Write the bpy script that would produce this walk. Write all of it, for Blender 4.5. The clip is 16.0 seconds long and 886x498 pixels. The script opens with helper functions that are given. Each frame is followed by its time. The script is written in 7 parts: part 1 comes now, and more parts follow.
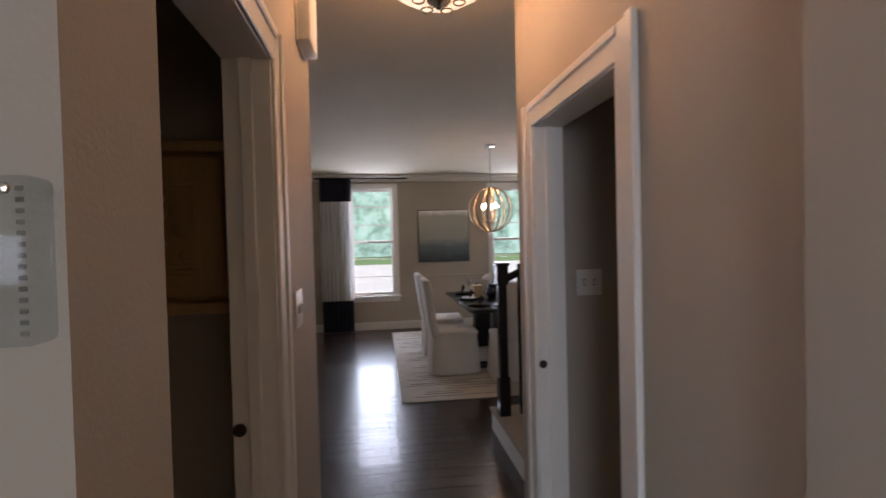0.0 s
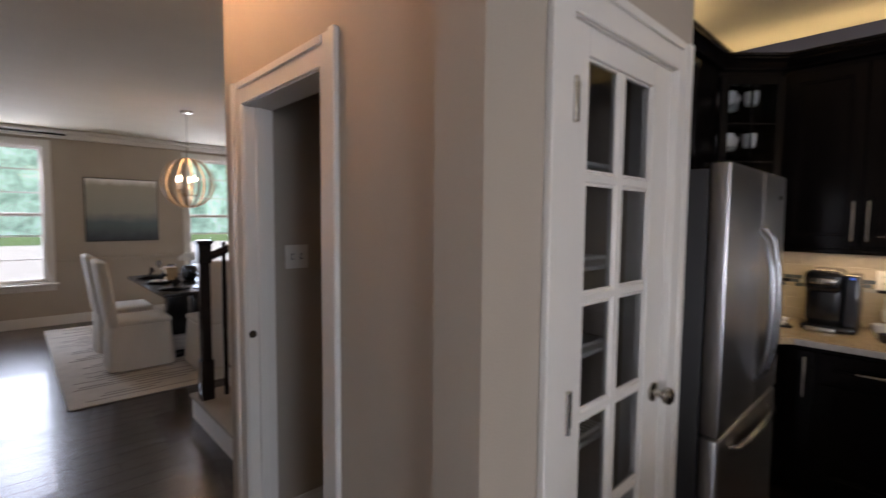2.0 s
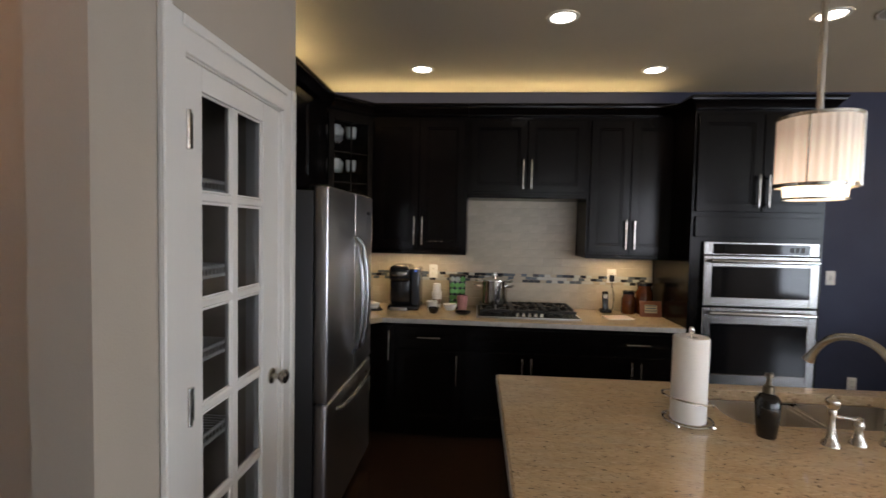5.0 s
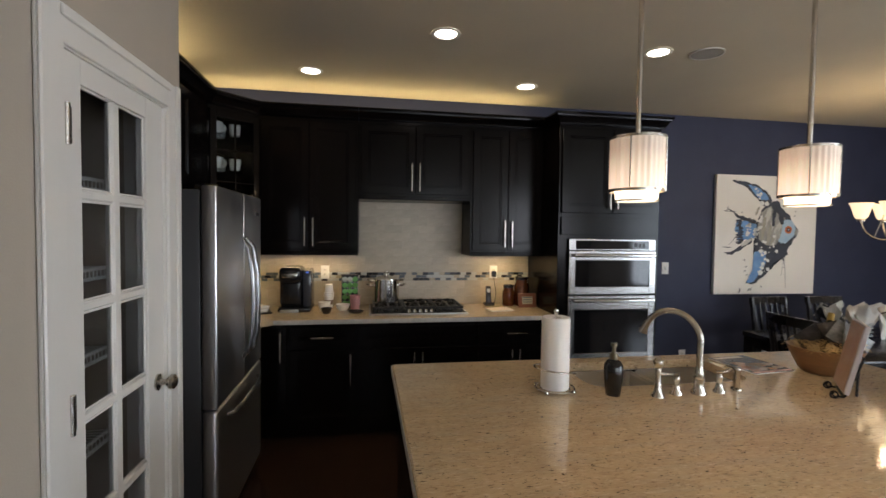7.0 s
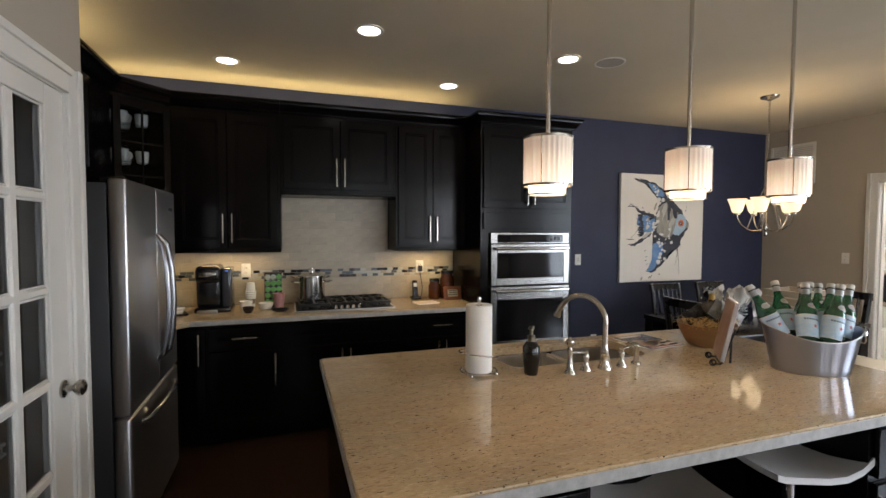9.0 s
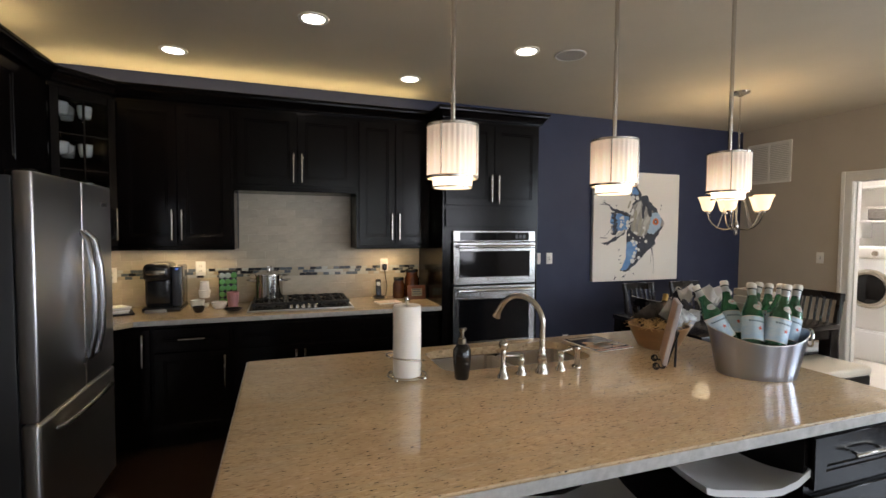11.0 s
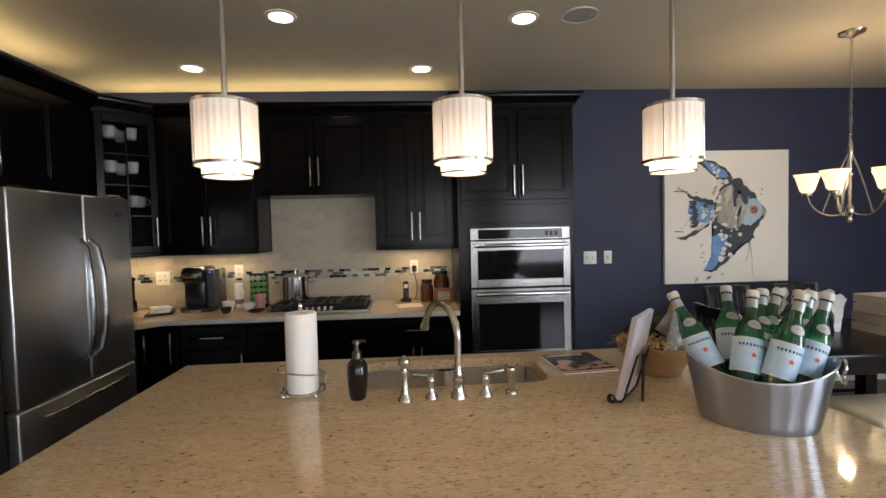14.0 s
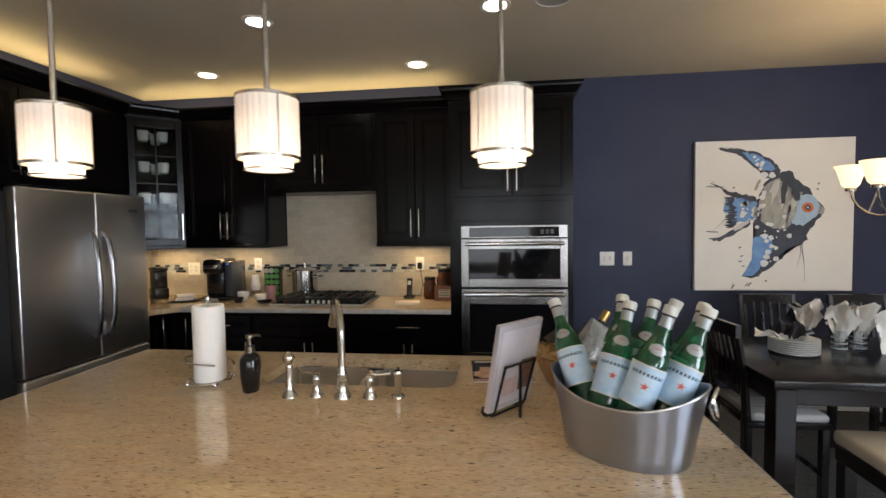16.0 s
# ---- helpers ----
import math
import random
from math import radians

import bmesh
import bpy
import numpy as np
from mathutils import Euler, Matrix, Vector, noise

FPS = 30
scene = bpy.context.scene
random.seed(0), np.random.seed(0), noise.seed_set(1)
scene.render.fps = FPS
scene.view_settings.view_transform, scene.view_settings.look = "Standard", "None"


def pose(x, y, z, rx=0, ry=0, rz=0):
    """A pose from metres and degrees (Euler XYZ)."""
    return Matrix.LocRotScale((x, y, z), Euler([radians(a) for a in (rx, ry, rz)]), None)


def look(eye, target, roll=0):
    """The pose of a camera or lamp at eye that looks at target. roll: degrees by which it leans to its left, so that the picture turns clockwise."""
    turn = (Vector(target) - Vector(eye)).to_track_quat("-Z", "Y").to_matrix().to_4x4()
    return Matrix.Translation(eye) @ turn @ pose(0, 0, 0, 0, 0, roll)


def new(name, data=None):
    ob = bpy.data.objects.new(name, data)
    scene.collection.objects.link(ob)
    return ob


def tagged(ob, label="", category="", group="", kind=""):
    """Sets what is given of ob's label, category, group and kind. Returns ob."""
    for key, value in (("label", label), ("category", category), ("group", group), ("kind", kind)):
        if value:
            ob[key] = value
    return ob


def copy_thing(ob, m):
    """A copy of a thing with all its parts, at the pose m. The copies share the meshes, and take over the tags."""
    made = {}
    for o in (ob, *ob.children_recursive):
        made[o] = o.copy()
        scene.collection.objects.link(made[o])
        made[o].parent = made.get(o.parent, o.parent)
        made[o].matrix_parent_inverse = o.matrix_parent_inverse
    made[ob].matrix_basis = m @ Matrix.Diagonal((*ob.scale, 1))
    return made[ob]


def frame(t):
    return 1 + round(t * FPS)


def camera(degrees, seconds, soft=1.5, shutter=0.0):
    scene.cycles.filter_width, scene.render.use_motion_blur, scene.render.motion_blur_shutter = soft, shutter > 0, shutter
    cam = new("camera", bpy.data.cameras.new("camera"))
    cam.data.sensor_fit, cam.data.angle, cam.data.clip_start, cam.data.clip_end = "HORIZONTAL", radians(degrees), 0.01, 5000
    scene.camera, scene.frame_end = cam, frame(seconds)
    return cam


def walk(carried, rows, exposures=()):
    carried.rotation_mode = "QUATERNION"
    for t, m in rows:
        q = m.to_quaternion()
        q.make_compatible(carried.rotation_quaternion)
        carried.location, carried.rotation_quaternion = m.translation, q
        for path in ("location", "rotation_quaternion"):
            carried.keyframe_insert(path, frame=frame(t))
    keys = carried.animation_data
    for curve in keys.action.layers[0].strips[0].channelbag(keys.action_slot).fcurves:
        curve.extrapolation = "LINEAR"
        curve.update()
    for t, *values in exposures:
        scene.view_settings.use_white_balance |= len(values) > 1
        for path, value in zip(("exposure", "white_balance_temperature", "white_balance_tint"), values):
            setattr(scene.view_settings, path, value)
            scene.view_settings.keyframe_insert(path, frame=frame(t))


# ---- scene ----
cam = camera(87.6, 16.0, shutter=0.5)
PATH = [
    (0, (-0.052, -0.064, 1.565), (0.224, 1.917, 1.526), -1.4),
    (0.5, (-0.073, -0.132, 1.558), (0.498, 1.784, 1.52), -0.6),
    (1, (-0.094, -0.173, 1.559), (0.753, 1.637, 1.47), 0.1),
    (1.5, (-0.124, -0.204, 1.557), (0.98, 1.459, 1.429), 0.6),
    (2, (-0.148, -0.251, 1.552), (1.218, 1.204, 1.421), 0.5),
    (2.5, (-0.179, -0.285, 1.551), (1.401, 0.937, 1.446), 0.2),
    (3, (-0.212, -0.324, 1.564), (1.522, 0.67, 1.487), 0.1),
    (3.5, (-0.247, -0.363, 1.574), (1.598, 0.408, 1.501), 0.3),
    (4, (-0.286, -0.395, 1.584), (1.641, 0.133, 1.489), 0.8),
    (4.5, (-0.323, -0.421, 1.591), (1.645, -0.078, 1.483), 1.3),
    (5, (-0.361, -0.432, 1.586), (1.632, -0.286, 1.493), 1.2),
    (7.5, (-0.519, -0.398, 1.569), (1.433, -0.823, 1.484), 0.6),
    (8, (-0.538, -0.387, 1.565), (1.387, -0.919, 1.469), 0.4),
    (8.5, (-0.557, -0.382, 1.555), (1.344, -0.998, 1.463), 0.3),
    (9, (-0.564, -0.388, 1.554), (1.328, -1.028, 1.47), 0.2),
    (9.5, (-0.57, -0.413, 1.549), (1.319, -1.063, 1.466), 0.1),
    (10, (-0.57, -0.466, 1.549), (1.305, -1.156, 1.453), 0.1),
    (12.5, (-0.506, -1.16, 1.532), (1.442, -1.606, 1.456), 0.3),
    (13, (-0.487, -1.307, 1.525), (1.484, -1.635, 1.45), -0.3),
    (13.5, (-0.474, -1.453, 1.523), (1.513, -1.671, 1.443), -0.9),
    (14, (-0.454, -1.597, 1.523), (1.541, -1.713, 1.44), -1.4),
    (14.5, (-0.429, -1.756, 1.519), (1.569, -1.755, 1.44), -1.6),
    (15, (-0.426, -1.92, 1.525), (1.57, -1.818, 1.452), -1.2),
    (15.5, (-0.407, -2.094, 1.518), (1.585, -1.924, 1.447), -1.0),
    (16, (-0.376, -2.28, 1.515), (1.607, -2.033, 1.424), -0.8),
]
walk(cam, [(t, look(eye, target, roll)) for t, eye, target, roll in PATH], [(0.0, 0.0, 6500, 24), (3.5, 0.12, 6500, 20), (7.5, 0.18, 6500, 15), (16.0, 0.30, 6500, 15)])

# ---- world, sun, large lights ----
world = bpy.data.worlds.new("sky")
scene.world = world
world.use_nodes = True
wn = world.node_tree.nodes
sky = wn.new("ShaderNodeTexSky")
sky.sky_type = "NISHITA"
sky.sun_disc = False
sky.sun_elevation, sky.sun_rotation = radians(46), radians(75)
world.node_tree.links.new(sky.outputs[0], wn["Background"].inputs[0])
wn["Background"].inputs[1].default_value = 0.1


def lamp(name, kind, m, energy, colour, **settings):
    data = bpy.data.lights.new(name, kind)
    data.energy, data.color = energy, colour
    if kind == "AREA":
        data.shape = settings.get("shape", "RECTANGLE")
        data.size, data.size_y = settings.get("size", 1), settings.get("size_y", 1)
    elif kind in ("POINT", "SPOT"):
        data.shadow_soft_size = settings.get("soft", 0.05)
        if kind == "SPOT":
            data.spot_size, data.spot_blend = radians(settings.get("cone", 100)), settings.get("blend", 0.6)
    elif kind == "SUN":
        data.angle = radians(settings.get("angle", 1))
    ob = new(name, data)
    ob.matrix_world = m
    return ob


WARM, AMBER, DAY = (1.0, 0.74, 0.46), (1.0, 0.70, 0.34), (0.87, 0.90, 1.0)
lamp("sun", "SUN", look((11, 3, 12), (0, 0, 0)), 5.0, (1.0, 0.95, 0.88), angle=3)
# daylight through the living room windows behind the camera and the dining room windows
for wy, watts in ((-4.6, 62), (-2.2, 30), (-0.15, 5)):
    lamp("window_daylight", "AREA", look((-4.55, wy, 1.55), (0, wy, 1.35)), watts, DAY, size=1.5, size_y=1.7)
for wx in (-0.14, 2.4):
    lamp("window_daylight", "AREA", look((wx, 8.35, 1.55), (wx, 5, 1.2)), 46, (0.76, 0.86, 1.0), size=0.72, size_y=1.8)
# added fill from the south, set in an assumed window out of view
lamp("window_daylight", "AREA", look((-1.7, -6.0, 1.5), (-1.0, 0, 1.3)), 108, (0.77, 0.89, 1.0), size=1.6, size_y=1.9)
# pendants over the island, downlights, cabinet strips, hall and dining lamps
PENDANTS = [(0.690, -1.151), (0.702, -1.720), (0.747, -2.285)]
for px, py in PENDANTS:
    lamp("pendant_bulb", "POINT", pose(px, py, 1.775), 3.4, WARM, soft=0.03)
DOWNLIGHTS = [(3.07, 0.0), (2.25, -0.87), (3.10, -1.67), (2.26, -2.26)]
for px, py in DOWNLIGHTS:
    lamp("downlight_bulb", "SPOT", pose(px, py, 2.735), 9, WARM, soft=0.05, cone=95, blend=0.8)
for y0, y1 in ((0.95, 0.45), (0.40, -0.33), (-1.29, -1.88)):
    lamp("under_cabinet_strip", "AREA", pose(3.46, (y0 + y1) / 2, 1.357), 1.5, (1.0, 0.76, 0.40), size=0.05, size_y=abs(y1 - y0) - 0.25)
for y0, y1 in ((0.95, -0.45), (-0.45, -1.90)):
    lamp("cabinet_top_strip", "AREA", pose(3.50, (y0 + y1) / 2, 2.50, 180), 2.5, (1.0, 0.79, 0.38), size=0.06, size_y=abs(y1 - y0))
lamp("cabinet_top_strip", "AREA", pose(2.3, 0.86, 2.50, 180), 2.3, (1.0, 0.79, 0.38), size=1.2, size_y=0.06)
HALL_LAMP = (0.19, 1.62)
lamp("hall_bulb", "POINT", pose(HALL_LAMP[0], HALL_LAMP[1], 2.50), 15, (1.0, 0.58, 0.30), soft=0.06)
ORB = (1.37, 5.66)
lamp("orb_bulb", "POINT", pose(ORB[0], ORB[1], 2.05), 9, (1.0, 0.68, 0.36), soft=0.05)
CHAND = (2.44, -4.46)
lamp("chandelier_bulb", "POINT", pose(CHAND[0], CHAND[1], 2.02), 17, (1.0, 0.77, 0.43), soft=0.03)
lamp("laundry_light", "AREA", pose(2.2, -6.9, 2.70), 50, (1.0, 0.97, 0.92), size=0.5, size_y=0.5)


# ---- materials ----
def mat(name, colour, rough=0.5, metal=0.0, var=0.12, scale=3.0, fine=60.0, bump=0.05, coat=0.0, stretch=(1, 1, 1), second=None, spec=0.5, island=0.0):
    """Principled surface with colour varied by a broad and a fine noise, roughness by the broad one, and fine relief."""
    m = bpy.data.materials.new(name)
    m.use_nodes = True
    t, n, l = m.node_tree, m.node_tree.nodes, m.node_tree.links
    b = n["Principled BSDF"]
    co = n.new("ShaderNodeTexCoord")
    mp = n.new("ShaderNodeMapping")
    mp.inputs["Scale"].default_value = stretch
    l.new(co.outputs["Object"], mp.inputs[0])
    big, small = n.new("ShaderNodeTexNoise"), n.new("ShaderNodeTexNoise")
    for node, s, d in ((big, scale, 4), (small, fine, 3)):
        node.inputs["Scale"].default_value, node.inputs["Detail"].default_value = s, d
        l.new(mp.outputs[0], node.inputs["Vector"])
    mix = n.new("ShaderNodeMix")
    mix.data_type = "RGBA"
    other = second or tuple(c * (1 - 2.2 * var) for c in colour)
    mix.inputs[6].default_value, mix.inputs[7].default_value = (*colour, 1), (*other, 1)
    add = n.new("ShaderNodeMath")
    add.operation = "MULTIPLY_ADD"
    add.inputs[1].default_value = 0.4
    l.new(small.outputs[0], add.inputs[0])
    half = n.new("ShaderNodeMath")
    half.operation = "MULTIPLY_ADD"
    half.inputs[1].default_value, half.inputs[2].default_value = 1.3, -0.35
    l.new(big.outputs[0], half.inputs[0])
    l.new(half.outputs[0], add.inputs[2])
    add.use_clamp = True
    l.new(add.outputs[0], mix.inputs[0])
    last = mix.outputs[2]
    if island:
        info, hsv = n.new("ShaderNodeObjectInfo"), n.new("ShaderNodeHueSaturation")
        ran = n.new("ShaderNodeMapRange")
        ran.inputs[3].default_value, ran.inputs[4].default_value = 1 - island, 1 + island
        l.new(info.outputs["Random"], ran.inputs[0])
        l.new(ran.outputs[0], hsv.inputs["Value"])
        l.new(last, hsv.inputs["Color"])
        last = hsv.outputs[0]
    l.new(last, b.inputs["Base Color"])
    rr = n.new("ShaderNodeMapRange")
    rr.inputs[3].default_value, rr.inputs[4].default_value = max(0.02, rough * 0.82), min(1, rough * 1.18)
    l.new(big.outputs[0], rr.inputs[0])
    l.new(rr.outputs[0], b.inputs["Roughness"])
    b.inputs["Metallic"].default_value, b.inputs["Coat Weight"].default_value = metal, coat
    b.inputs["Specular IOR Level"].default_value = spec
    if bump:
        bp = n.new("ShaderNodeBump")
        bp.inputs["Strength"].default_value, bp.inputs["Distance"].default_value = bump, 0.01
        l.new(small.outputs[0], bp.inputs["Height"])
        l.new(bp.outputs[0], b.inputs["Normal"])
    return m


def glass(name, tint=(1, 1, 1), rough=0.02, ior=1.45):
    m = bpy.data.materials.new(name)
    m.use_nodes = True
    b = m.node_tree.nodes["Principled BSDF"]
    b.inputs["Base Color"].default_value = (*tint, 1)
    b.inputs["Transmission Weight"].default_value, b.inputs["Roughness"].default_value, b.inputs["IOR"].default_value = 1, rough, ior
    return m


def thin_glass(name, tint=(0.95, 0.97, 0.97), gloss=0.12, most=0.055):
    """A pane: clear, with a weak mirror on top."""
    m = bpy.data.materials.new(name)
    m.use_nodes = True
    n, l = m.node_tree.nodes, m.node_tree.links
    n.remove(n["Principled BSDF"])
    tr, gl, mx, fr = n.new("ShaderNodeBsdfTransparent"), n.new("ShaderNodeBsdfGlossy"), n.new("ShaderNodeMixShader"), n.new("ShaderNodeFresnel")
    tr.inputs[0].default_value = (*tint, 1)
    gl.inputs["Roughness"].default_value = 0.02
    fr.inputs[0].default_value = 1.45 + gloss
    cap = n.new("ShaderNodeMath")
    cap.operation = "MINIMUM"
    cap.inputs[1].default_value = most
    l.new(fr.outputs[0], cap.inputs[0])
    l.new(cap.outputs[0], mx.inputs[0])
    l.new(tr.outputs[0], mx.inputs[1])
    l.new(gl.outputs[0], mx.inputs[2])
    l.new(mx.outputs[0], n["Material Output"].inputs[0])
    return m


def glow(name, colour, strength, base=(0.9, 0.85, 0.75)):
    m = bpy.data.materials.new(name)
    m.use_nodes = True
    n, l = m.node_tree.nodes, m.node_tree.links
    b = n["Principled BSDF"]
    b.inputs["Base Color"].default_value = (*base, 1)
    b.inputs["Emission Color"].default_value = (*colour, 1)
    b.inputs["Emission Strength"].default_value = strength
    return m


M_WALL = mat("greige_wall_paint", (0.46, 0.405, 0.335), 0.75, var=0.04, fine=180, bump=0.08)
M_NAVY = mat("navy_wall_paint", (0.025, 0.032, 0.072), 0.65, var=0.06, fine=180, bump=0.08)
M_CEIL = mat("ceiling_paint", (0.62, 0.55, 0.425), 0.85, var=0.03, fine=140, bump=0.1)
M_TRIM = mat("white_trim_paint", (0.76, 0.74, 0.70), 0.38, var=0.03, fine=90, bump=0.02)
M_WOOD = mat("dark_floor_wood", (0.036, 0.020, 0.013), 0.25, var=0.22, scale=5, fine=70, bump=0.06, stretch=(0.25, 3, 1), island=0.35, coat=0.2)
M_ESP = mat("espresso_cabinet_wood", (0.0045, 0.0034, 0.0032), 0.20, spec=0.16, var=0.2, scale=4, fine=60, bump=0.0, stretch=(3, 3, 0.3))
M_STEEL = mat("brushed_steel", (0.47, 0.46, 0.45), 0.33, 1.0, var=0.05, scale=3, fine=160, bump=0.02, stretch=(0.04, 1, 1))
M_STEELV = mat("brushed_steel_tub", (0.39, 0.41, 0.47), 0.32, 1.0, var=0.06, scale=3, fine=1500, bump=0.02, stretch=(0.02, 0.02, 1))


def brush_round(m):
    """Brushing that runs round an upright vessel draws its reflections out into upright streaks."""
    nt = m.node_tree
    tan = nt.nodes.new("ShaderNodeTangent")
    tan.direction_type = 'RADIAL'
    tan.axis = 'Z'
    bsdf = [n for n in nt.nodes if n.type == 'BSDF_PRINCIPLED'][0]
    bsdf.inputs["Anisotropic"].default_value = 0.92
    bsdf.inputs["Anisotropic Rotation"].default_value = 0.25
    nt.links.new(tan.outputs["Tangent"], bsdf.inputs["Tangent"])


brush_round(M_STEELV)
M_FRIDGE = mat("brushed_refrigerator_steel", (0.72, 0.72, 0.75), 0.33, 1.0, var=0.03, scale=2, fine=1400, bump=0.05, stretch=(1, 1, 0.02))
M_OVEN = mat("oven_steel", (0.30, 0.29, 0.28), 0.24, 1.0, var=0.05, scale=3, fine=200, bump=0.04, stretch=(0.03, 1, 1))
M_HANDLE = mat("satin_steel_handle", (0.40, 0.40, 0.41), 0.26, 1.0, var=0.04, bump=0.0)
M_BRONZE = mat("aged_brass_pump", (0.16, 0.13, 0.09), 0.30, 1.0, var=0.08, bump=0.0)
M_NICKEL = mat("satin_nickel", (0.56, 0.52, 0.46), 0.25, 1.0, var=0.04, bump=0.0)
M_SINK = mat("sink_steel", (0.86, 0.83, 0.79), 0.33, 1.0, var=0.05, scale=3, fine=160, bump=0.01)
M_CHROME = mat("chrome", (0.78, 0.77, 0.75), 0.08, 1.0, var=0.02, bump=0.0)
M_DKSIDE = mat("grey_appliance_side", (0.05, 0.05, 0.052), 0.45, 0.3, var=0.05)
M_BLACK = mat("black_plastic", (0.012, 0.012, 0.013), 0.25, var=0.1, bump=0.01)
M_BLKGLASS = mat("black_oven_glass", (0.006, 0.006, 0.007), 0.06, spec=0.30, var=0.02, bump=0.0)
M_IRON = mat("cast_iron", (0.015, 0.015, 0.015), 0.5, 0.2, var=0.1, fine=120, bump=0.1)
M_WHITE = mat("white_ceramic", (0.80, 0.79, 0.76), 0.18, var=0.02, bump=0.0)
M_PAPER = mat("white_paper", (0.82, 0.80, 0.77), 0.85, var=0.03, fine=150, bump=0.12)
M_PLATE = mat("white_plastic_plate", (0.78, 0.76, 0.72), 0.4, var=0.02, bump=0.0)
M_GLASS = thin_glass("clear_pane")
# grey tint puts the cabinet's inner shade into the glass
M_CABGLASS = thin_glass("cabinet_pane", (0.74, 0.76, 0.76), 0.12, 0.009)
# grey tint stands in for the shade inside the pantry
M_PANTRYGLASS = thin_glass("shade_tinted_pantry_pane", (0.80, 0.81, 0.82))
M_TABLE = mat("dark_table_wood", (0.016, 0.012, 0.011), 0.22, spec=0.28, var=0.25, scale=4, fine=50, bump=0.03, stretch=(3, 0.3, 3))
M_CREAM = mat("cream_leather", (0.70, 0.62, 0.49), 0.38, var=0.06, fine=160, bump=0.06)
M_LINEN = mat("white_slipcover_linen", (0.66, 0.62, 0.56), 0.9, var=0.06, fine=240, bump=0.15)
M_RUG = mat("cream_rug_pile", (0.58, 0.54, 0.48), 0.95, var=0.12, scale=6, fine=200, bump=0.3)
M_RUGSTRIPE = mat("grey_rug_stripe", (0.24, 0.22, 0.20), 0.95, var=0.1, fine=200, bump=0.3)
M_DRAPE = mat("white_drape", (0.74, 0.73, 0.72), 0.9, var=0.05, fine=200, bump=0.1)
trans = M_DRAPE.node_tree.nodes.new("ShaderNodeBsdfTranslucent")
trans.inputs[0].default_value = (0.80, 0.79, 0.77, 1)
blend = M_DRAPE.node_tree.nodes.new("ShaderNodeMixShader")
blend.inputs[0].default_value = 0.45
M_DRAPE.node_tree.links.new(M_DRAPE.node_tree.nodes["Principled BSDF"].outputs[0], blend.inputs[1])
M_DRAPE.node_tree.links.new(trans.outputs[0], blend.inputs[2])
M_DRAPE.node_tree.links.new(blend.outputs[0], M_DRAPE.node_tree.nodes["Material Output"].inputs[0])
M_DRAPENAVY = mat("navy_drape", (0.010, 0.012, 0.028), 0.9, var=0.1, fine=200, bump=0.1)
M_TILE = mat("travertine_tile", (0.53, 0.455, 0.35), 0.35, var=0.15, scale=9, fine=60, bump=0.03, stretch=(1, 0.5, 2), island=0.07)
M_GROUT = mat("grout", (0.43, 0.37, 0.29), 0.85, var=0.05, fine=150)
M_BEIGETILE = mat("laundry_floor_tile", (0.66, 0.62, 0.56), 0.4, var=0.06)


def granite():
    m = mat("tan_granite", (0.64, 0.50, 0.315), 0.07, var=0.1, scale=6, fine=40, bump=0.0, stretch=(2.2, 0.8, 1), second=(0.46, 0.345, 0.215), coat=0.3)
    n, l = m.node_tree.nodes, m.node_tree.links
    b = n["Principled BSDF"]
    was = b.inputs["Base Color"].links[0].from_socket
    co = n.new("ShaderNodeTexCoord")
    grains = ((10, 0.48, 0.74, (0.50, 0.41, 0.28), (3.0, 0.5, 1)), (85, 0.54, 0.80, (0.71, 0.58, 0.41), (2.6, 0.45, 1)), (100, 0.58, 0.74, (0.31, 0.21, 0.13), (2.6, 0.45, 1)), (34, 0.66, 0.76, (0.30, 0.25, 0.18), (3.4, 0.5, 1)), (100, 0.652, 0.700, (0.045, 0.036, 0.030), (2.2, 0.5, 1)))
    for s, lo, hi, col, st in grains:
        mp, no, ra, mx = n.new("ShaderNodeMapping"), n.new("ShaderNodeTexNoise"), n.new("ShaderNodeMapRange"), n.new("ShaderNodeMix")
        mp.inputs["Scale"].default_value = st
        mp.inputs["Rotation"].default_value = (0, 0, 0.3)
        mp.inputs["Location"].default_value = (s, 0, 0)
        no.inputs["Scale"].default_value, no.inputs["Detail"].default_value = s, 2
        ra.inputs[1].default_value, ra.inputs[2].default_value = lo, hi
        mx.data_type = "RGBA"
        mx.inputs[7].default_value = (*col, 1)
        l.new(co.outputs["Object"], mp.inputs[0])
        l.new(mp.outputs[0], no.inputs["Vector"])
        l.new(no.outputs[0], ra.inputs[0])
        l.new(ra.outputs[0], mx.inputs[0])
        l.new(was, mx.inputs[6])
        was = mx.outputs[2]
    l.new(was, b.inputs["Base Color"])
    return m


M_GRANITE = granite()
# cool daylight on the slab edges, put into a paler, greyer and rougher granite
M_GRANEDGE = mat("daylit_granite_edge", (0.56, 0.55, 0.53), 0.35, var=0.16, scale=30, fine=150, bump=0.03, second=(0.30, 0.29, 0.27))


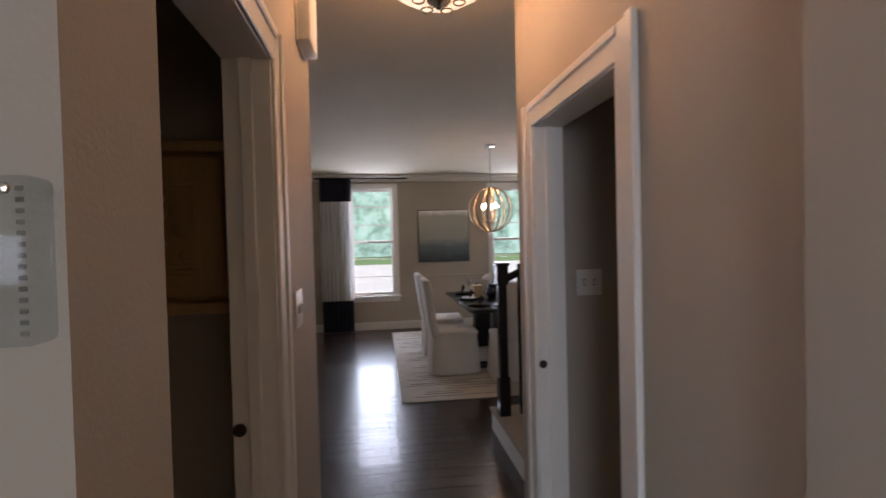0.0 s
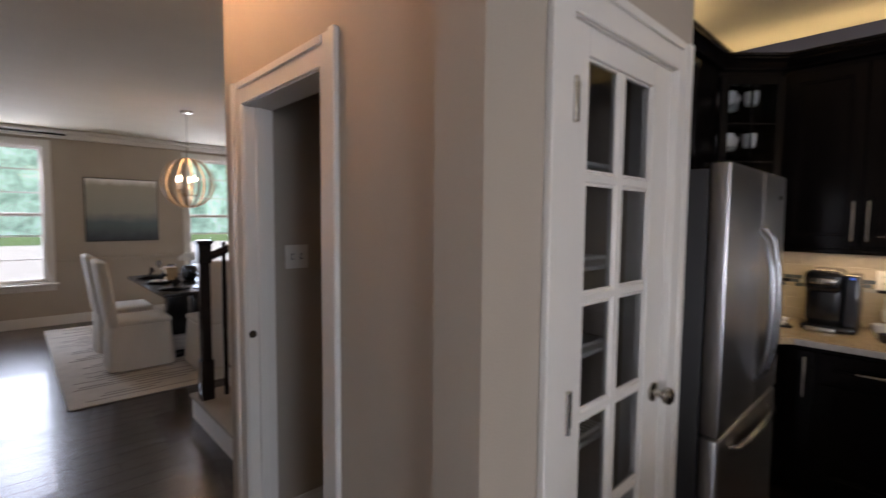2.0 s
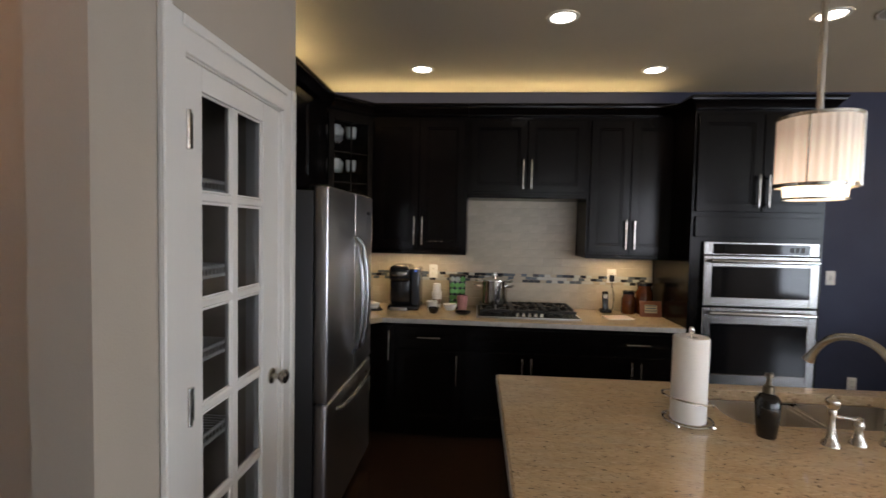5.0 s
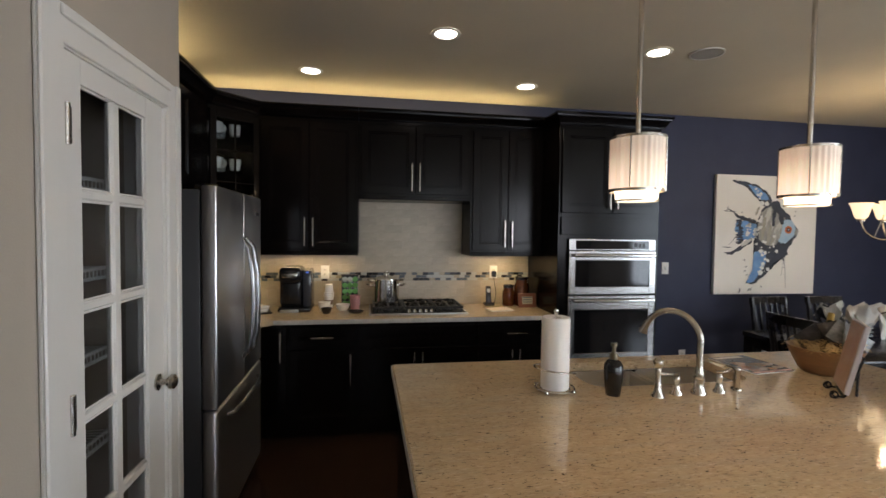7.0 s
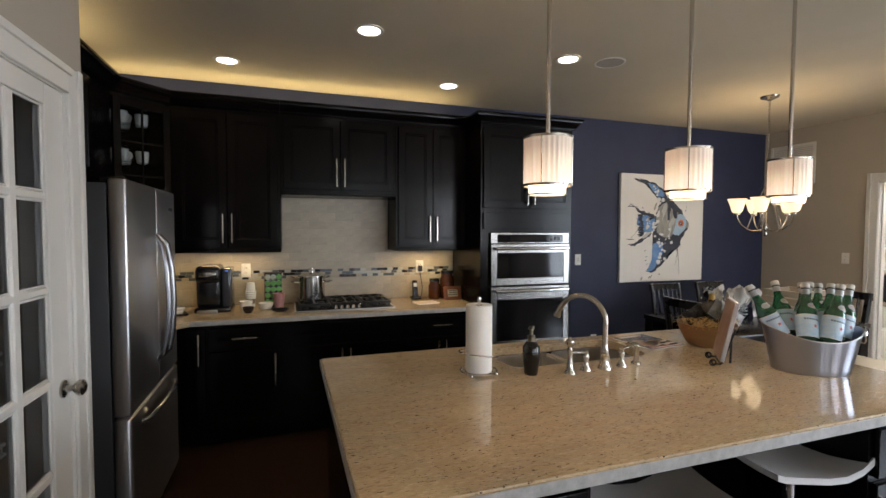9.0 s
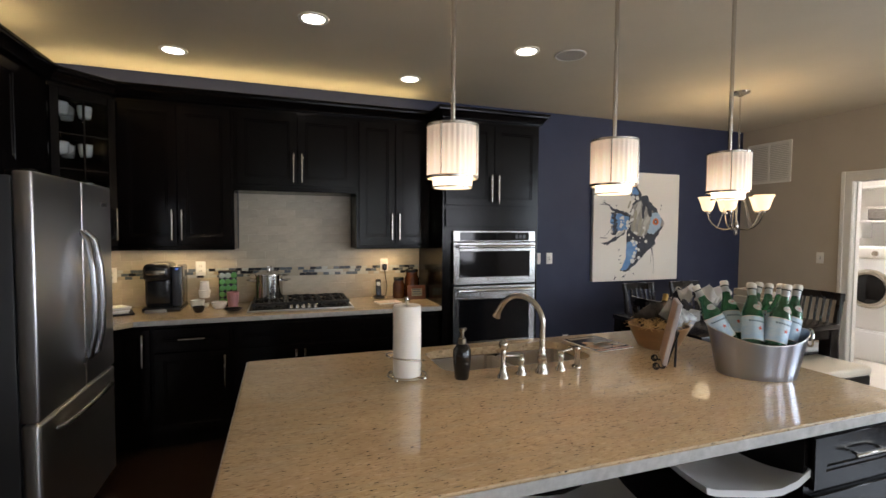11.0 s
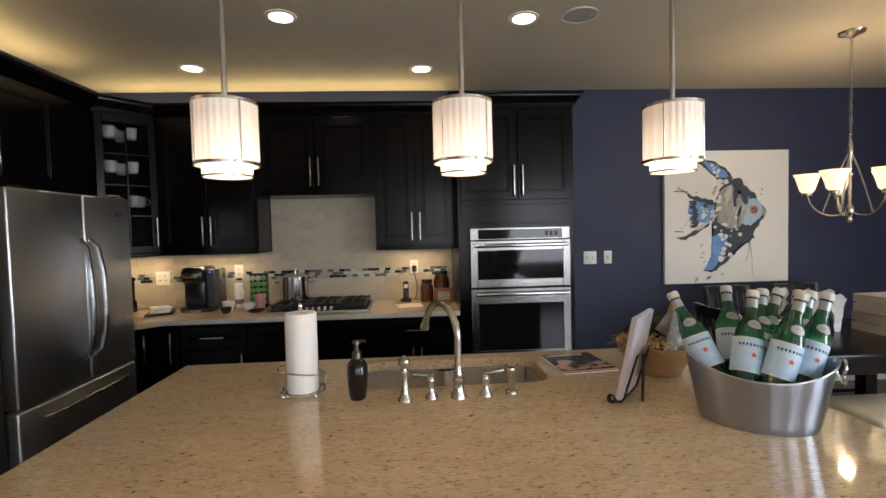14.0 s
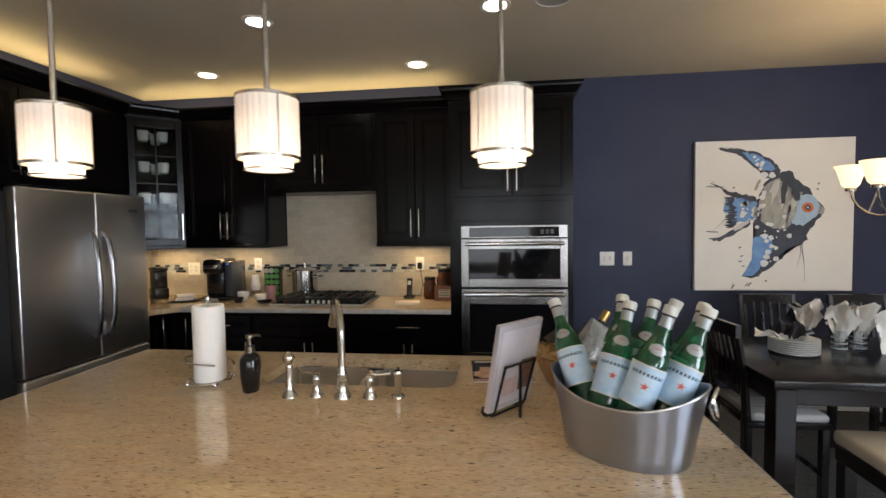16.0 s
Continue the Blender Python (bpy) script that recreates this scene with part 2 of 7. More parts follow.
# ---- shape helpers ----
def bx(bm, a, b, bev=0.0, seg=1):
    """A box between two corners, its edges rounded by bev."""
    lo, hi = [min(p, q) for p, q in zip(a, b)], [max(p, q) for p, q in zip(a, b)]
    vs = [bm.verts.new((x, y, z)) for x in (lo[0], hi[0]) for y in (lo[1], hi[1]) for z in (lo[2], hi[2])]
    fs = [bm.faces.new([vs[i] for i in q]) for q in ((0, 1, 3, 2), (4, 6, 7, 5), (0, 4, 5, 1), (2, 3, 7, 6), (0, 2, 6, 4), (1, 5, 7, 3))]
    if bev:
        edges = list({e for f in fs for e in f.edges})
        bmesh.ops.bevel(bm, geom=edges, offset=bev, segments=seg, affect="EDGES", profile=0.5)
    return bm


def box(a, b, bev=0.0, seg=1):
    return bx(bmesh.new(), a, b, bev, seg)


def prism(bm, points, z0, z1):
    lo, hi = [bm.verts.new((x, y, z0)) for x, y in points], [bm.verts.new((x, y, z1)) for x, y in points]
    bm.faces.new(lo[::-1]), bm.faces.new(hi)
    for i in range(len(points)):
        j = (i + 1) % len(points)
        bm.faces.new((lo[i], lo[j], hi[j], hi[i]))
    bmesh.ops.recalc_face_normals(bm, faces=bm.faces)
    return bm


def lathe(bm, profile, seg=24, at=(0, 0, 0), sx=1.0, sy=1.0, cap=True):
    """Turns (radius, height) pairs about the z axis."""
    rings = []
    for r, z in profile:
        rings.append([bm.verts.new((at[0] + sx * r * math.cos(2 * math.pi * i / seg), at[1] + sy * r * math.sin(2 * math.pi * i / seg), at[2] + z)) for i in range(seg)])
    for p, q in zip(rings, rings[1:]):
        for i in range(seg):
            f = bm.faces.new((p[i], p[(i + 1) % seg], q[(i + 1) % seg], q[i]))
            f.smooth = True
    if cap:
        if profile[0][0] > 1e-4:
            bm.faces.new(rings[0][::-1])
        if profile[-1][0] > 1e-4:
            bm.faces.new(rings[-1])
    return bm


def tube(bm, pts, r, seg=10, closed=False, cap=True):
    """A round bar along a line of points; r may be a number or one for each point."""
    pts = [Vector(p) for p in pts]
    n = len(pts)
    rad = r if isinstance(r, (list, tuple)) else [r] * n
    rings = []
    up = None
    for i, p in enumerate(pts):
        a = pts[(i - 1) % n] if (closed or i > 0) else pts[i]
        b = pts[(i + 1) % n] if (closed or i < n - 1) else pts[i]
        d = (b - a).normalized()
        if up is None:
            up = d.orthogonal().normalized()
        up = (up - d * up.dot(d)).normalized()
        side = d.cross(up)
        rings.append([bm.verts.new(p + rad[i] * (math.cos(2 * math.pi * k / seg) * up + math.sin(2 * math.pi * k / seg) * side)) for k in range(seg)])
    pairs = list(zip(rings, rings[1:])) + ([(rings[-1], rings[0])] if closed else [])
    for p, q in pairs:
        for k in range(seg):
            f = bm.faces.new((p[k], p[(k + 1) % seg], q[(k + 1) % seg], q[k]))
            f.smooth = True
    if cap and not closed:
        bm.faces.new(rings[0][::-1]), bm.faces.new(rings[-1])
    return bm


def arc(c, r, a0, a1, n, u=(1, 0, 0), v=(0, 0, 1)):
    u, v, c = Vector(u), Vector(v), Vector(c)
    return [c + r * (math.cos(radians(a0 + (a1 - a0) * i / n)) * u + math.sin(radians(a0 + (a1 - a0) * i / n)) * v) for i in range(n + 1)]


def mesh_of(name, bm, material):
    me = bpy.data.meshes.new(name)
    bm.normal_update()
    bm.to_mesh(me)
    bm.free()
    me.set_sharp_from_angle(angle=radians(38))
    me.materials.append(material)
    return me


def part(name, bm, material, parent, label="", m=None):
    ob = new(name, mesh_of(name, bm, material))
    ob.parent = parent
    if m is not None:
        ob.matrix_basis = m
    return tagged(ob, label)


def thing(name, label, category, m, group="", kind=""):
    ob = new(name)
    ob.empty_display_size = 0.1
    ob.matrix_basis = m
    return tagged(ob, label, category, group, kind)


def solid(name, bm, material, label, category, m=None, group="", kind=""):
    """A thing that is one mesh."""
    ob = new(name, mesh_of(name, bm, material))
    if m is not None:
        ob.matrix_basis = m
    return tagged(ob, label, category, group, kind)


def structure(name, bm, material, label, category):
    return solid(name, bm, material, label, category, kind="structure")


# ---- the large structure ----
CEIL = 2.745
structure("floor", box((-4.8, -6.1, -0.12), (3.9, 8.4, -0.012)), M_WOOD, "dark stained hardwood floor with a satin sheen", "floor")
structure("floor_laundry", box((0.9, -8.0, -0.12), (3.9, -6.1, -0.004)), M_BEIGETILE, "pale tiled laundry room floor", "floor")
structure("ceiling", box((-4.8, -6.17, CEIL), (3.9, 8.4, CEIL + 0.12)), M_CEIL, "smooth painted ceiling", "ceiling")
structure("ceiling_laundry", box((0.9, -8.0, 2.72), (3.9, -6.17, 2.84)), M_CEIL, "plain laundry room ceiling", "ceiling")
structure("wall_east", box((3.65, -6.05, 0), (3.8, 1.18, CEIL)), M_NAVY, "navy blue painted kitchen wall", "wall")
structure("wall_fridge", box((1.56, 1.03, 0), (3.65, 1.18, CEIL)), M_NAVY, "navy blue painted wall behind the refrigerator", "wall")
structure("wall_pantry_return", box((1.43, 0.49, 0), (1.56, 1.18, CEIL)), M_WALL, "greige painted side wall of the pantry", "wall")
W = bmesh.new()
bx(W, (0.516, 0.345, 0), (0.79, 0.485, CEIL)), bx(W, (1.43, 0.345, 0), (1.56, 0.488, CEIL)), bx(W, (0.79, 0.345, 2.045), (1.43, 0.485, CEIL))
structure("wall_pantry", W, M_WALL, "greige painted wall round the glazed pantry door", "wall")
W = bmesh.new()
bx(W, (0.58, 0.485, 0), (0.70, 1.055, CEIL)), bx(W, (0.58, 1.755, 0), (0.70, 1.96, CEIL)), bx(W, (0.58, 1.055, 2.045), (0.70, 1.755, CEIL))
structure("wall_hall_east", W, M_WALL, "greige painted hall wall with a closet opening", "wall")
W = bmesh.new()
bx(W, (-0.42, 0.279, 0), (-0.26, 0.423, CEIL)), bx(W, (-0.42, 1.16, 0), (-0.31, 1.84, CEIL)), bx(W, (-0.42, 0.423, 2.045), (-0.31, 1.16, CEIL))
structure("wall_hall_west", W, M_WALL, "greige painted hall wall with a doorway", "wall")
structure("wall_kitchen_north", box((-4.8, 0.279, 0), (-0.42, 0.399, CEIL)), M_WALL, "greige painted wall beside the hall", "wall")
# added out of view to hold window light off the hall side
structure("wall_shading_hall", box((-0.80, -0.30, 0), (-0.69, 0.279, CEIL)), M_WALL, "added unseen greige wall that shades the hall from the windows", "wall")
for name, lo, hi in (("wall_closet_south", (0.70, 1.18, 0), (1.56, 1.26, CEIL)), ("wall_closet_east", (1.47, 1.26, 0), (1.56, 1.90, CEIL)), ("wall_closet_north", (0.70, 1.90, 0), (1.56, 1.98, CEIL))):
    structure(name, box(lo, hi), M_WALL, "greige painted wall inside the hall closet", "wall")
W = bmesh.new()
bx(W, (-1.9, 0.399, 0), (-1.8, 1.84, CEIL)), bx(W, (-1.8, 1.72, 0), (-0.42, 1.84, CEIL))
structure("wall_study", W, M_WALL, "greige painted walls of the small side room", "wall")
W = bmesh.new()
bx(W, (-1.35, 1.84, 0), (-1.25, 8.2, CEIL))
structure("wall_foyer_west", W, M_WALL, "greige painted foyer wall", "wall")
structure("wall_foyer_east", box((3.7, 1.98, 0), (3.8, 8.2, CEIL)), M_WALL, "greige painted dining room wall", "wall")
structure("wall_stair", box((1.56, 1.18, 0), (3.8, 1.28, CEIL)), M_WALL, "greige painted wall behind the stairs", "wall")


def wall_with_holes(name, axis, at, thick, span, holes, material, label):
    """A wall along x (axis 'y' constant) or along y, with (from, to, sill, head) openings through it."""
    bm = bmesh.new()
    def put(u0, u1, z0, z1):
        if axis == "y":
            bx(bm, (u0, at, z0), (u1, at + thick, z1))
        else:
            bx(bm, (at, u0, z0), (at + thick, u1, z1))
    u = span[0]
    for a, b, z0, z1 in holes:
        put(u, a, 0, CEIL)
        if z0 > 0:
            put(a, b, 0, z0)
        put(a, b, z1, CEIL)
        u = b
    put(u, span[1], 0, CEIL)
    return structure(name, bm, material, label, "wall")


DWIN = [(-0.53, 0.22, 0.62, 2.50), (2.02, 2.77, 0.62, 2.50)]
wall_with_holes("wall_dining_north", "y", 8.2, 0.15, (-1.35, 3.8), DWIN, M_WALL, "greige painted dining room wall with two windows")
wall_with_holes("wall_breakfast_south", "y", -6.17, 0.12, (-4.8, 3.8), [(-2.6, -0.8, 0.5, 2.4), (1.62, 2.475, 0, 2.06)], M_WALL, "greige painted breakfast room wall with the laundry doorway")
LWIN = [(-5.4, -3.8, 0.6, 2.4), (-3.0, -1.4, 0.6, 2.4), (-0.6, 0.3, 0.6, 2.4)]
wall_with_holes("wall_living_west", "x", -4.8, 0.15, (-6.17, 0.68), LWIN, M_WALL, "greige painted living room wall with windows")
W = bmesh.new()
bx(W, (0.9, -8.0, 0), (1.0, -6.17, 2.72)), bx(W, (3.65, -8.0, 0), (3.8, -6.17, 2.72)), bx(W, (1.0, -8.0, 0), (3.65, -7.95, 2.72))
structure("wall_laundry", W, M_PLATE, "pale grey laundry room walls", "wall")


# ---- trim: casings and baseboards ----
def casing(name, along, u0, u1, head, at, out, label, width=0.09, jamb=0.14, sides=(1, 1)):
    """Door trim round an opening from u0 to u1 on the wall face at 'at'; out is +1 or -1, the way the face looks."""
    bm = bmesh.new()
    def put(a0, a1, z0, z1, t0, t1, bev=0.004):
        p, q = at + out * t0, at + out * t1
        if along == "x":
            bx(bm, (a0, p, z0), (a1, q, z1), bev)
        else:
            bx(bm, (p, a0, z0), (q, a1, z1), bev)
    for side, u in ((0, u0), (1, u1)):
        if not sides[side]:
            continue
        s = -1 if side == 0 else 1
        put(u - s * 0.008, u + s * width, 0, head + width, 0.001, 0.014)
        put(u + s * width * 0.62, u + s * (width + 0.002), 0, head + width + 0.002, 0.012, 0.022)
        put(u + s * 0.001, u - s * 0.012, 0, head, -jamb, 0.003, 0.001)
        put(u - s * 0.0125, u - s * 0.024, 0, head - 0.012, -jamb * 0.62, -jamb * 0.36, 0.001)
    put(u0 - 0.006, u1 + 0.006, head - 0.008, head + width - 0.003, 0.002, 0.013)
    put(u0 - 0.01, u1 + 0.01, head + width * 0.62, head + width - 0.004, 0.012, 0.021)
    put(u0 + 0.012, u1 - 0.012, head - 0.012, head + 0.001, -jamb, 0.002, 0.001)
    return structure(name, bm, M_TRIM, label, "trim")


casing("door_frame_pantry", "x", 0.80, 1.425, 2.035, 0.345, -1, "white painted casing round the pantry door")
casing("door_frame_closet", "y", 1.065, 1.745, 2.022, 0.58, -1, "white painted casing of the hall closet opening", jamb=0.12)
casing("door_frame_study", "y", 0.435, 1.15, 2.035, -0.31, 1, "white painted casing of the side room doorway", jamb=0.112, sides=(0, 1), width=0.075)
casing("door_frame_laundry", "x", 1.63, 2.465, 2.05, -6.05, 1, "white painted casing of the laundry doorway", jamb=0.12)


def baseboard(name, runs, label="white painted baseboard"):
    bm = bmesh.new()
    for (x0, y0), (x1, y1) in runs:
        bx(bm, (x0, y0, 0), (x1, y1, 0.115), 0.002)
        cx, cy = (x0 + x1) / 2, (y0 + y1) / 2
        if abs(x1 - x0) > abs(y1 - y0):
            bx(bm, (x0 + 0.002, cy - 0.004, 0.113), (x1 - 0.002, cy + 0.004, 0.14), 0.003)
        else:
            bx(bm, (cx - 0.004, y0 + 0.002, 0.113), (cx + 0.004, y1 - 0.002, 0.14), 0.003)
    return structure(name, bm, M_TRIM, label, "baseboard")


baseboard("baseboard_hall", [((0.565, 0.49), (0.579, 0.97)), ((0.565, 1.84), (0.579, 1.96)), ((-0.259, 0.279), (-0.245, 0.423)), ((-0.309, 1.24), (-0.295, 1.84)), ((0.71, 1.262), (1.46, 1.276)), ((0.71, 1.886), (1.46, 1.899)), ((1.455, 1.28), (1.469, 1.88))])
baseboard("baseboard_dining", [((-1.24, 8.185), (3.69, 8.199)), ((3.685, 1.99), (3.699, 8.18)), ((-1.249, 1.85), (-1.235, 8.18))])
baseboard("baseboard_breakfast", [((2.57, -6.049), (3.64, -6.035)), ((-4.6, -6.049), (1.53, -6.035)), ((3.635, -6.03), (3.649, -2.9))])
baseboard("baseboard_kitchen", [((-4.6, 0.265), (-0.26, 0.278)), ((0.518, 0.331), (0.70, 0.344)), ((0.502, 0.345), (0.515, 0.484))])

# chair rail and flat panel moulding on the dining wall
bm = bmesh.new()
for a, b in ((-1.24, -0.62), (0.31, 1.93), (2.86, 3.69)):
    bx(bm, (a, 8.178, 0.90), (b, 8.199, 0.945), 0.005)
structure("trim_chair_rail", bm, M_WALL, "chair rail painted in the wall colour", "trim")
bm = bmesh.new()
bx(bm, (-1.24, 8.10, 2.69), (3.69, 8.199, 2.744), 0.012), bx(bm, (-1.24, 8.15, 2.62), (3.69, 8.198, 2.692), 0.01)
structure("trim_dining_crown", bm, M_TRIM, "white crown moulding of the dining room", "trim")


# ---- windows ----
def window(name, u0, u1, z0, z1, at, axis, inward, label, bars=2):
    """A double-hung window in a wall opening: casing, sill, two sashes with glazing bars and panes."""
    w = thing(name, label, "window", Matrix.Identity(4), kind="structure")
    def bar(bm, a, b, p, q, t0, t1, bev=0.003):
        s, e = at + inward * t0, at + inward * t1
        bx(bm, (a, s, p) if axis == "y" else (s, a, p), (b, e, q) if axis == "y" else (e, b, q), bev)
    f = bmesh.new()
    for a, b in ((u0 - 0.085, u0 + 0.012), (u1 - 0.012, u1 + 0.085)):
        bar(f, a, b, z0 - 0.02, z1 + 0.085, 0.001, 0.02)
    bar(f, u0 - 0.083, u1 + 0.083, z1 - 0.012, z1 + 0.083, 0.002, 0.019)
    part("window_frame", f, M_TRIM, w)
    s = bmesh.new()
    bar(s, u0 - 0.11, u1 + 0.11, z0 - 0.045, z0 - 0.018, -0.05, 0.05, 0.005)
    bar(s, u0 - 0.085, u1 + 0.085, z0 - 0.12, z0 - 0.046, 0.001, 0.018)
    part("window_sill", s, M_TRIM, w)
    mid = (z0 + z1) / 2
    for k, (a, b, d) in enumerate(((z0, mid + 0.02, -0.06), (mid - 0.02, z1, -0.10))):
        g = bmesh.new()
        bar(g, u0, u0 + 0.045, a, b, d - 0.03, d), bar(g, u1 - 0.045, u1, a, b, d - 0.03, d)
        bar(g, u0 + 0.044, u1 - 0.044, a, a + 0.045, d - 0.029, d - 0.001), bar(g, u0 + 0.044, u1 - 0.044, b - 0.045, b, d - 0.029, d - 0.001)
        sash = part("sash", g, M_TRIM, w)
        h = bmesh.new()
        for i in range(1, bars + 1):
            z = a + (b - a) * i / (bars + 1)
            bar(h, u0 + 0.045, u1 - 0.045, z - 0.008, z + 0.008, d - 0.022, d - 0.006, 0.001)
        part("glazing_bar", h, M_TRIM, sash)
        p = bmesh.new()
        bar(p, u0 + 0.04, u1 - 0.04, a + 0.04, b - 0.04, d - 0.017, d - 0.013, 0)
        part("pane", p, M_GLASS, sash).visible_shadow = False
    return w


for i, (a, b, z0, z1) in enumerate(DWIN):
    window("window_%d" % (i + 1), a, b, z0, z1, 8.2, "y", -1, "tall white double-hung dining room window")
for i, (a, b, z0, z1) in enumerate(LWIN):
    window("window_%d" % (i + 3), a, b, z0, z1, -4.65, "x", 1, "white double-hung living room window")
# assumed window, never in view, made for the added south daylight
window("window_6", -2.6, -0.8, 0.5, 2.4, -6.05, "y", 1, "assumed unseen white double-hung window in the breakfast room wall")


# outdoors: lawn and a distant belt of trees that glows in place of daylight
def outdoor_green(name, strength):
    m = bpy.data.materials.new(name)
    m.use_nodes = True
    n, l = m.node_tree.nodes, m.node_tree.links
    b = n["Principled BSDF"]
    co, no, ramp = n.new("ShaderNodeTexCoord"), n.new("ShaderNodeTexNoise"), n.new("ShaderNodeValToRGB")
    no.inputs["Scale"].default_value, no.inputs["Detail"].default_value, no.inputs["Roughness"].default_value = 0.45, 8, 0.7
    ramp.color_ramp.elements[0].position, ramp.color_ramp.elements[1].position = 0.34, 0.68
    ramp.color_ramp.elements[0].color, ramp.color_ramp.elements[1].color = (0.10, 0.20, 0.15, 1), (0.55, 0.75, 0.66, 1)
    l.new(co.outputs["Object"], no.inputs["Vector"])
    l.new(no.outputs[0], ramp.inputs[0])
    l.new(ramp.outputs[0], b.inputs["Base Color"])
    # the leaf colour is emitted too, standing in for daylight on the trees
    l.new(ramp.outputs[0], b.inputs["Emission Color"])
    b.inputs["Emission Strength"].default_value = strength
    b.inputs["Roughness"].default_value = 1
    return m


M_TREES = outdoor_green("self_lit_foliage", 1.35)
M_LAWN = mat("lawn_grass", (0.20, 0.34, 0.12), 0.95, var=0.2, scale=0.6, fine=20)
M_DRIVE = mat("pale_concrete", (0.80, 0.79, 0.76), 0.9, var=0.05, scale=1.0, fine=40)
structure("ground", box((-300, -300, -0.7), (300, 300, -0.45)), M_LAWN, "green lawn round the house", "ground")
structure("driveway", box((-25, 12, -0.446), (30, 40, -0.43)), M_DRIVE, "pale concrete drive beyond the window", "road")


def tree_belt(name, m):
    bm = bmesh.new()
    rng = random.Random(5)
    n = 120
    top = [6 + 3 * noise.noise((i * 0.21, 3.1, 0)) + rng.random() * 1.1 for i in range(n + 1)]
    lo = [bm.verts.new((-70 + 140 * i / n, 0, -1)) for i in range(n + 1)]
    mid = [bm.verts.new((-70 + 140 * i / n, 1.5 * noise.noise((i * 0.4, 0, 0)), 3)) for i in range(n + 1)]
    hi = [bm.verts.new((-70 + 140 * i / n, 0.8, 8 + top[i])) for i in range(n + 1)]
    for p, q in ((lo, mid), (mid, hi)):
        for i in range(n):
            bm.faces.new((p[i], p[i + 1], q[i + 1], q[i]))
    return solid(name, bm, M_TREES, "belt of green trees far beyond the lawn, glowing in place of daylight", "trees", m, kind="structure")


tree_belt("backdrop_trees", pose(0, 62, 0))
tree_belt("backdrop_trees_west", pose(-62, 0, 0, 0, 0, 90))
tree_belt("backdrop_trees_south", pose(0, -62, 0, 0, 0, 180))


# ---- kitchen cabinets ----
def handle_v(bm, x, z0, z1, y=0.0):
    bx(bm, (x - 0.006, y - 0.034, z0), (x + 0.006, y - 0.022, z1), 0.003)
    for z in (z0 + 0.025, z1 - 0.025):
        bx(bm, (x - 0.005, y - 0.024, z - 0.006), (x + 0.005, y + 0.001, z + 0.006), 0.001)


def handle_h(bm, x0, x1, z, y=0.0):
    bx(bm, (x0, y - 0.034, z - 0.006), (x1, y - 0.022, z + 0.006), 0.003)
    for x in (x0 + 0.025, x1 - 0.025):
        bx(bm, (x - 0.006, y - 0.024, z - 0.005), (x + 0.006, y + 0.001, z + 0.005), 0.001)


def panel_front(x0, x1, z0, z1, y=-0.02, rail=0.058, flat=False):
    """A framed cabinet front facing -y: one slab with a bead and a recessed panel cut into it."""
    bm = box((x0, y, z0), (x1, y + 0.02, z1), 0.003)
    if flat:
        return bm
    bm.normal_update()
    face = max((f for f in bm.faces if f.normal.y < -0.9), key=lambda f: f.calc_area())
    for thick, depth in ((rail - 0.003, 0.0), (0.004, -0.005), (0.009, 0.0), (0.004, -0.006)):
        bmesh.ops.inset_individual(bm, faces=[face], thickness=thick, depth=depth, use_even_offset=True)
    return bm


CROWN = [(0.0, 0.0), (0.012, 0.002), (0.014, 0.012), (0.020, 0.018), (0.028, 0.034), (0.040, 0.048), (0.052, 0.055), (0.054, 0.066), (0.060, 0.070), (0.060, 0.085)]


def crown_run(line, z):
    """Cove crown moulding swept along a plan line, mitred; the profile grows to the line's right."""
    bm = bmesh.new()
    pts = [Vector(p) for p in line]
    rings = []
    for i, p in enumerate(pts):
        ways = [(pts[k + 1] - pts[k]).normalized() for k in (i - 1, i) if 0 <= k < len(pts) - 1]
        outs = [Vector((w.y, -w.x)) for w in ways]
        m = sum(outs, Vector((0, 0))).normalized()
        m = m / m.dot(outs[0])
        ring = [bm.verts.new((p.x + m.x * o, p.y + m.y * o, z + h)) for o, h in CROWN]
        ring.append(bm.verts.new((p.x - m.x * 0.03, p.y - m.y * 0.03, z + CROWN[-1][1])))
        ring.append(bm.verts.new((p.x - m.x * 0.03, p.y - m.y * 0.03, z)))
        rings.append(ring)
    for p, q in zip(rings, rings[1:]):
        for j in range(len(p)):
            k = (j + 1) % len(p)
            bm.faces.new((p[j], q[j], q[k], p[k]))
    bm.faces.new(rings[0][::-1]), bm.faces.new(rings[-1])
    bmesh.ops.recalc_face_normals(bm, faces=bm.faces)
    return bm


def crown(parent, w, d, z, left=True, right=True):
    """Crown moulding along the front (and the free sides) of a cabinet top."""
    line = ([(0.0, d)] if left else []) + [(0.0, -0.02), (w, -0.02)] + ([(w, d)] if right else [])
    part("crown", crown_run(line, z), M_ESP, parent)


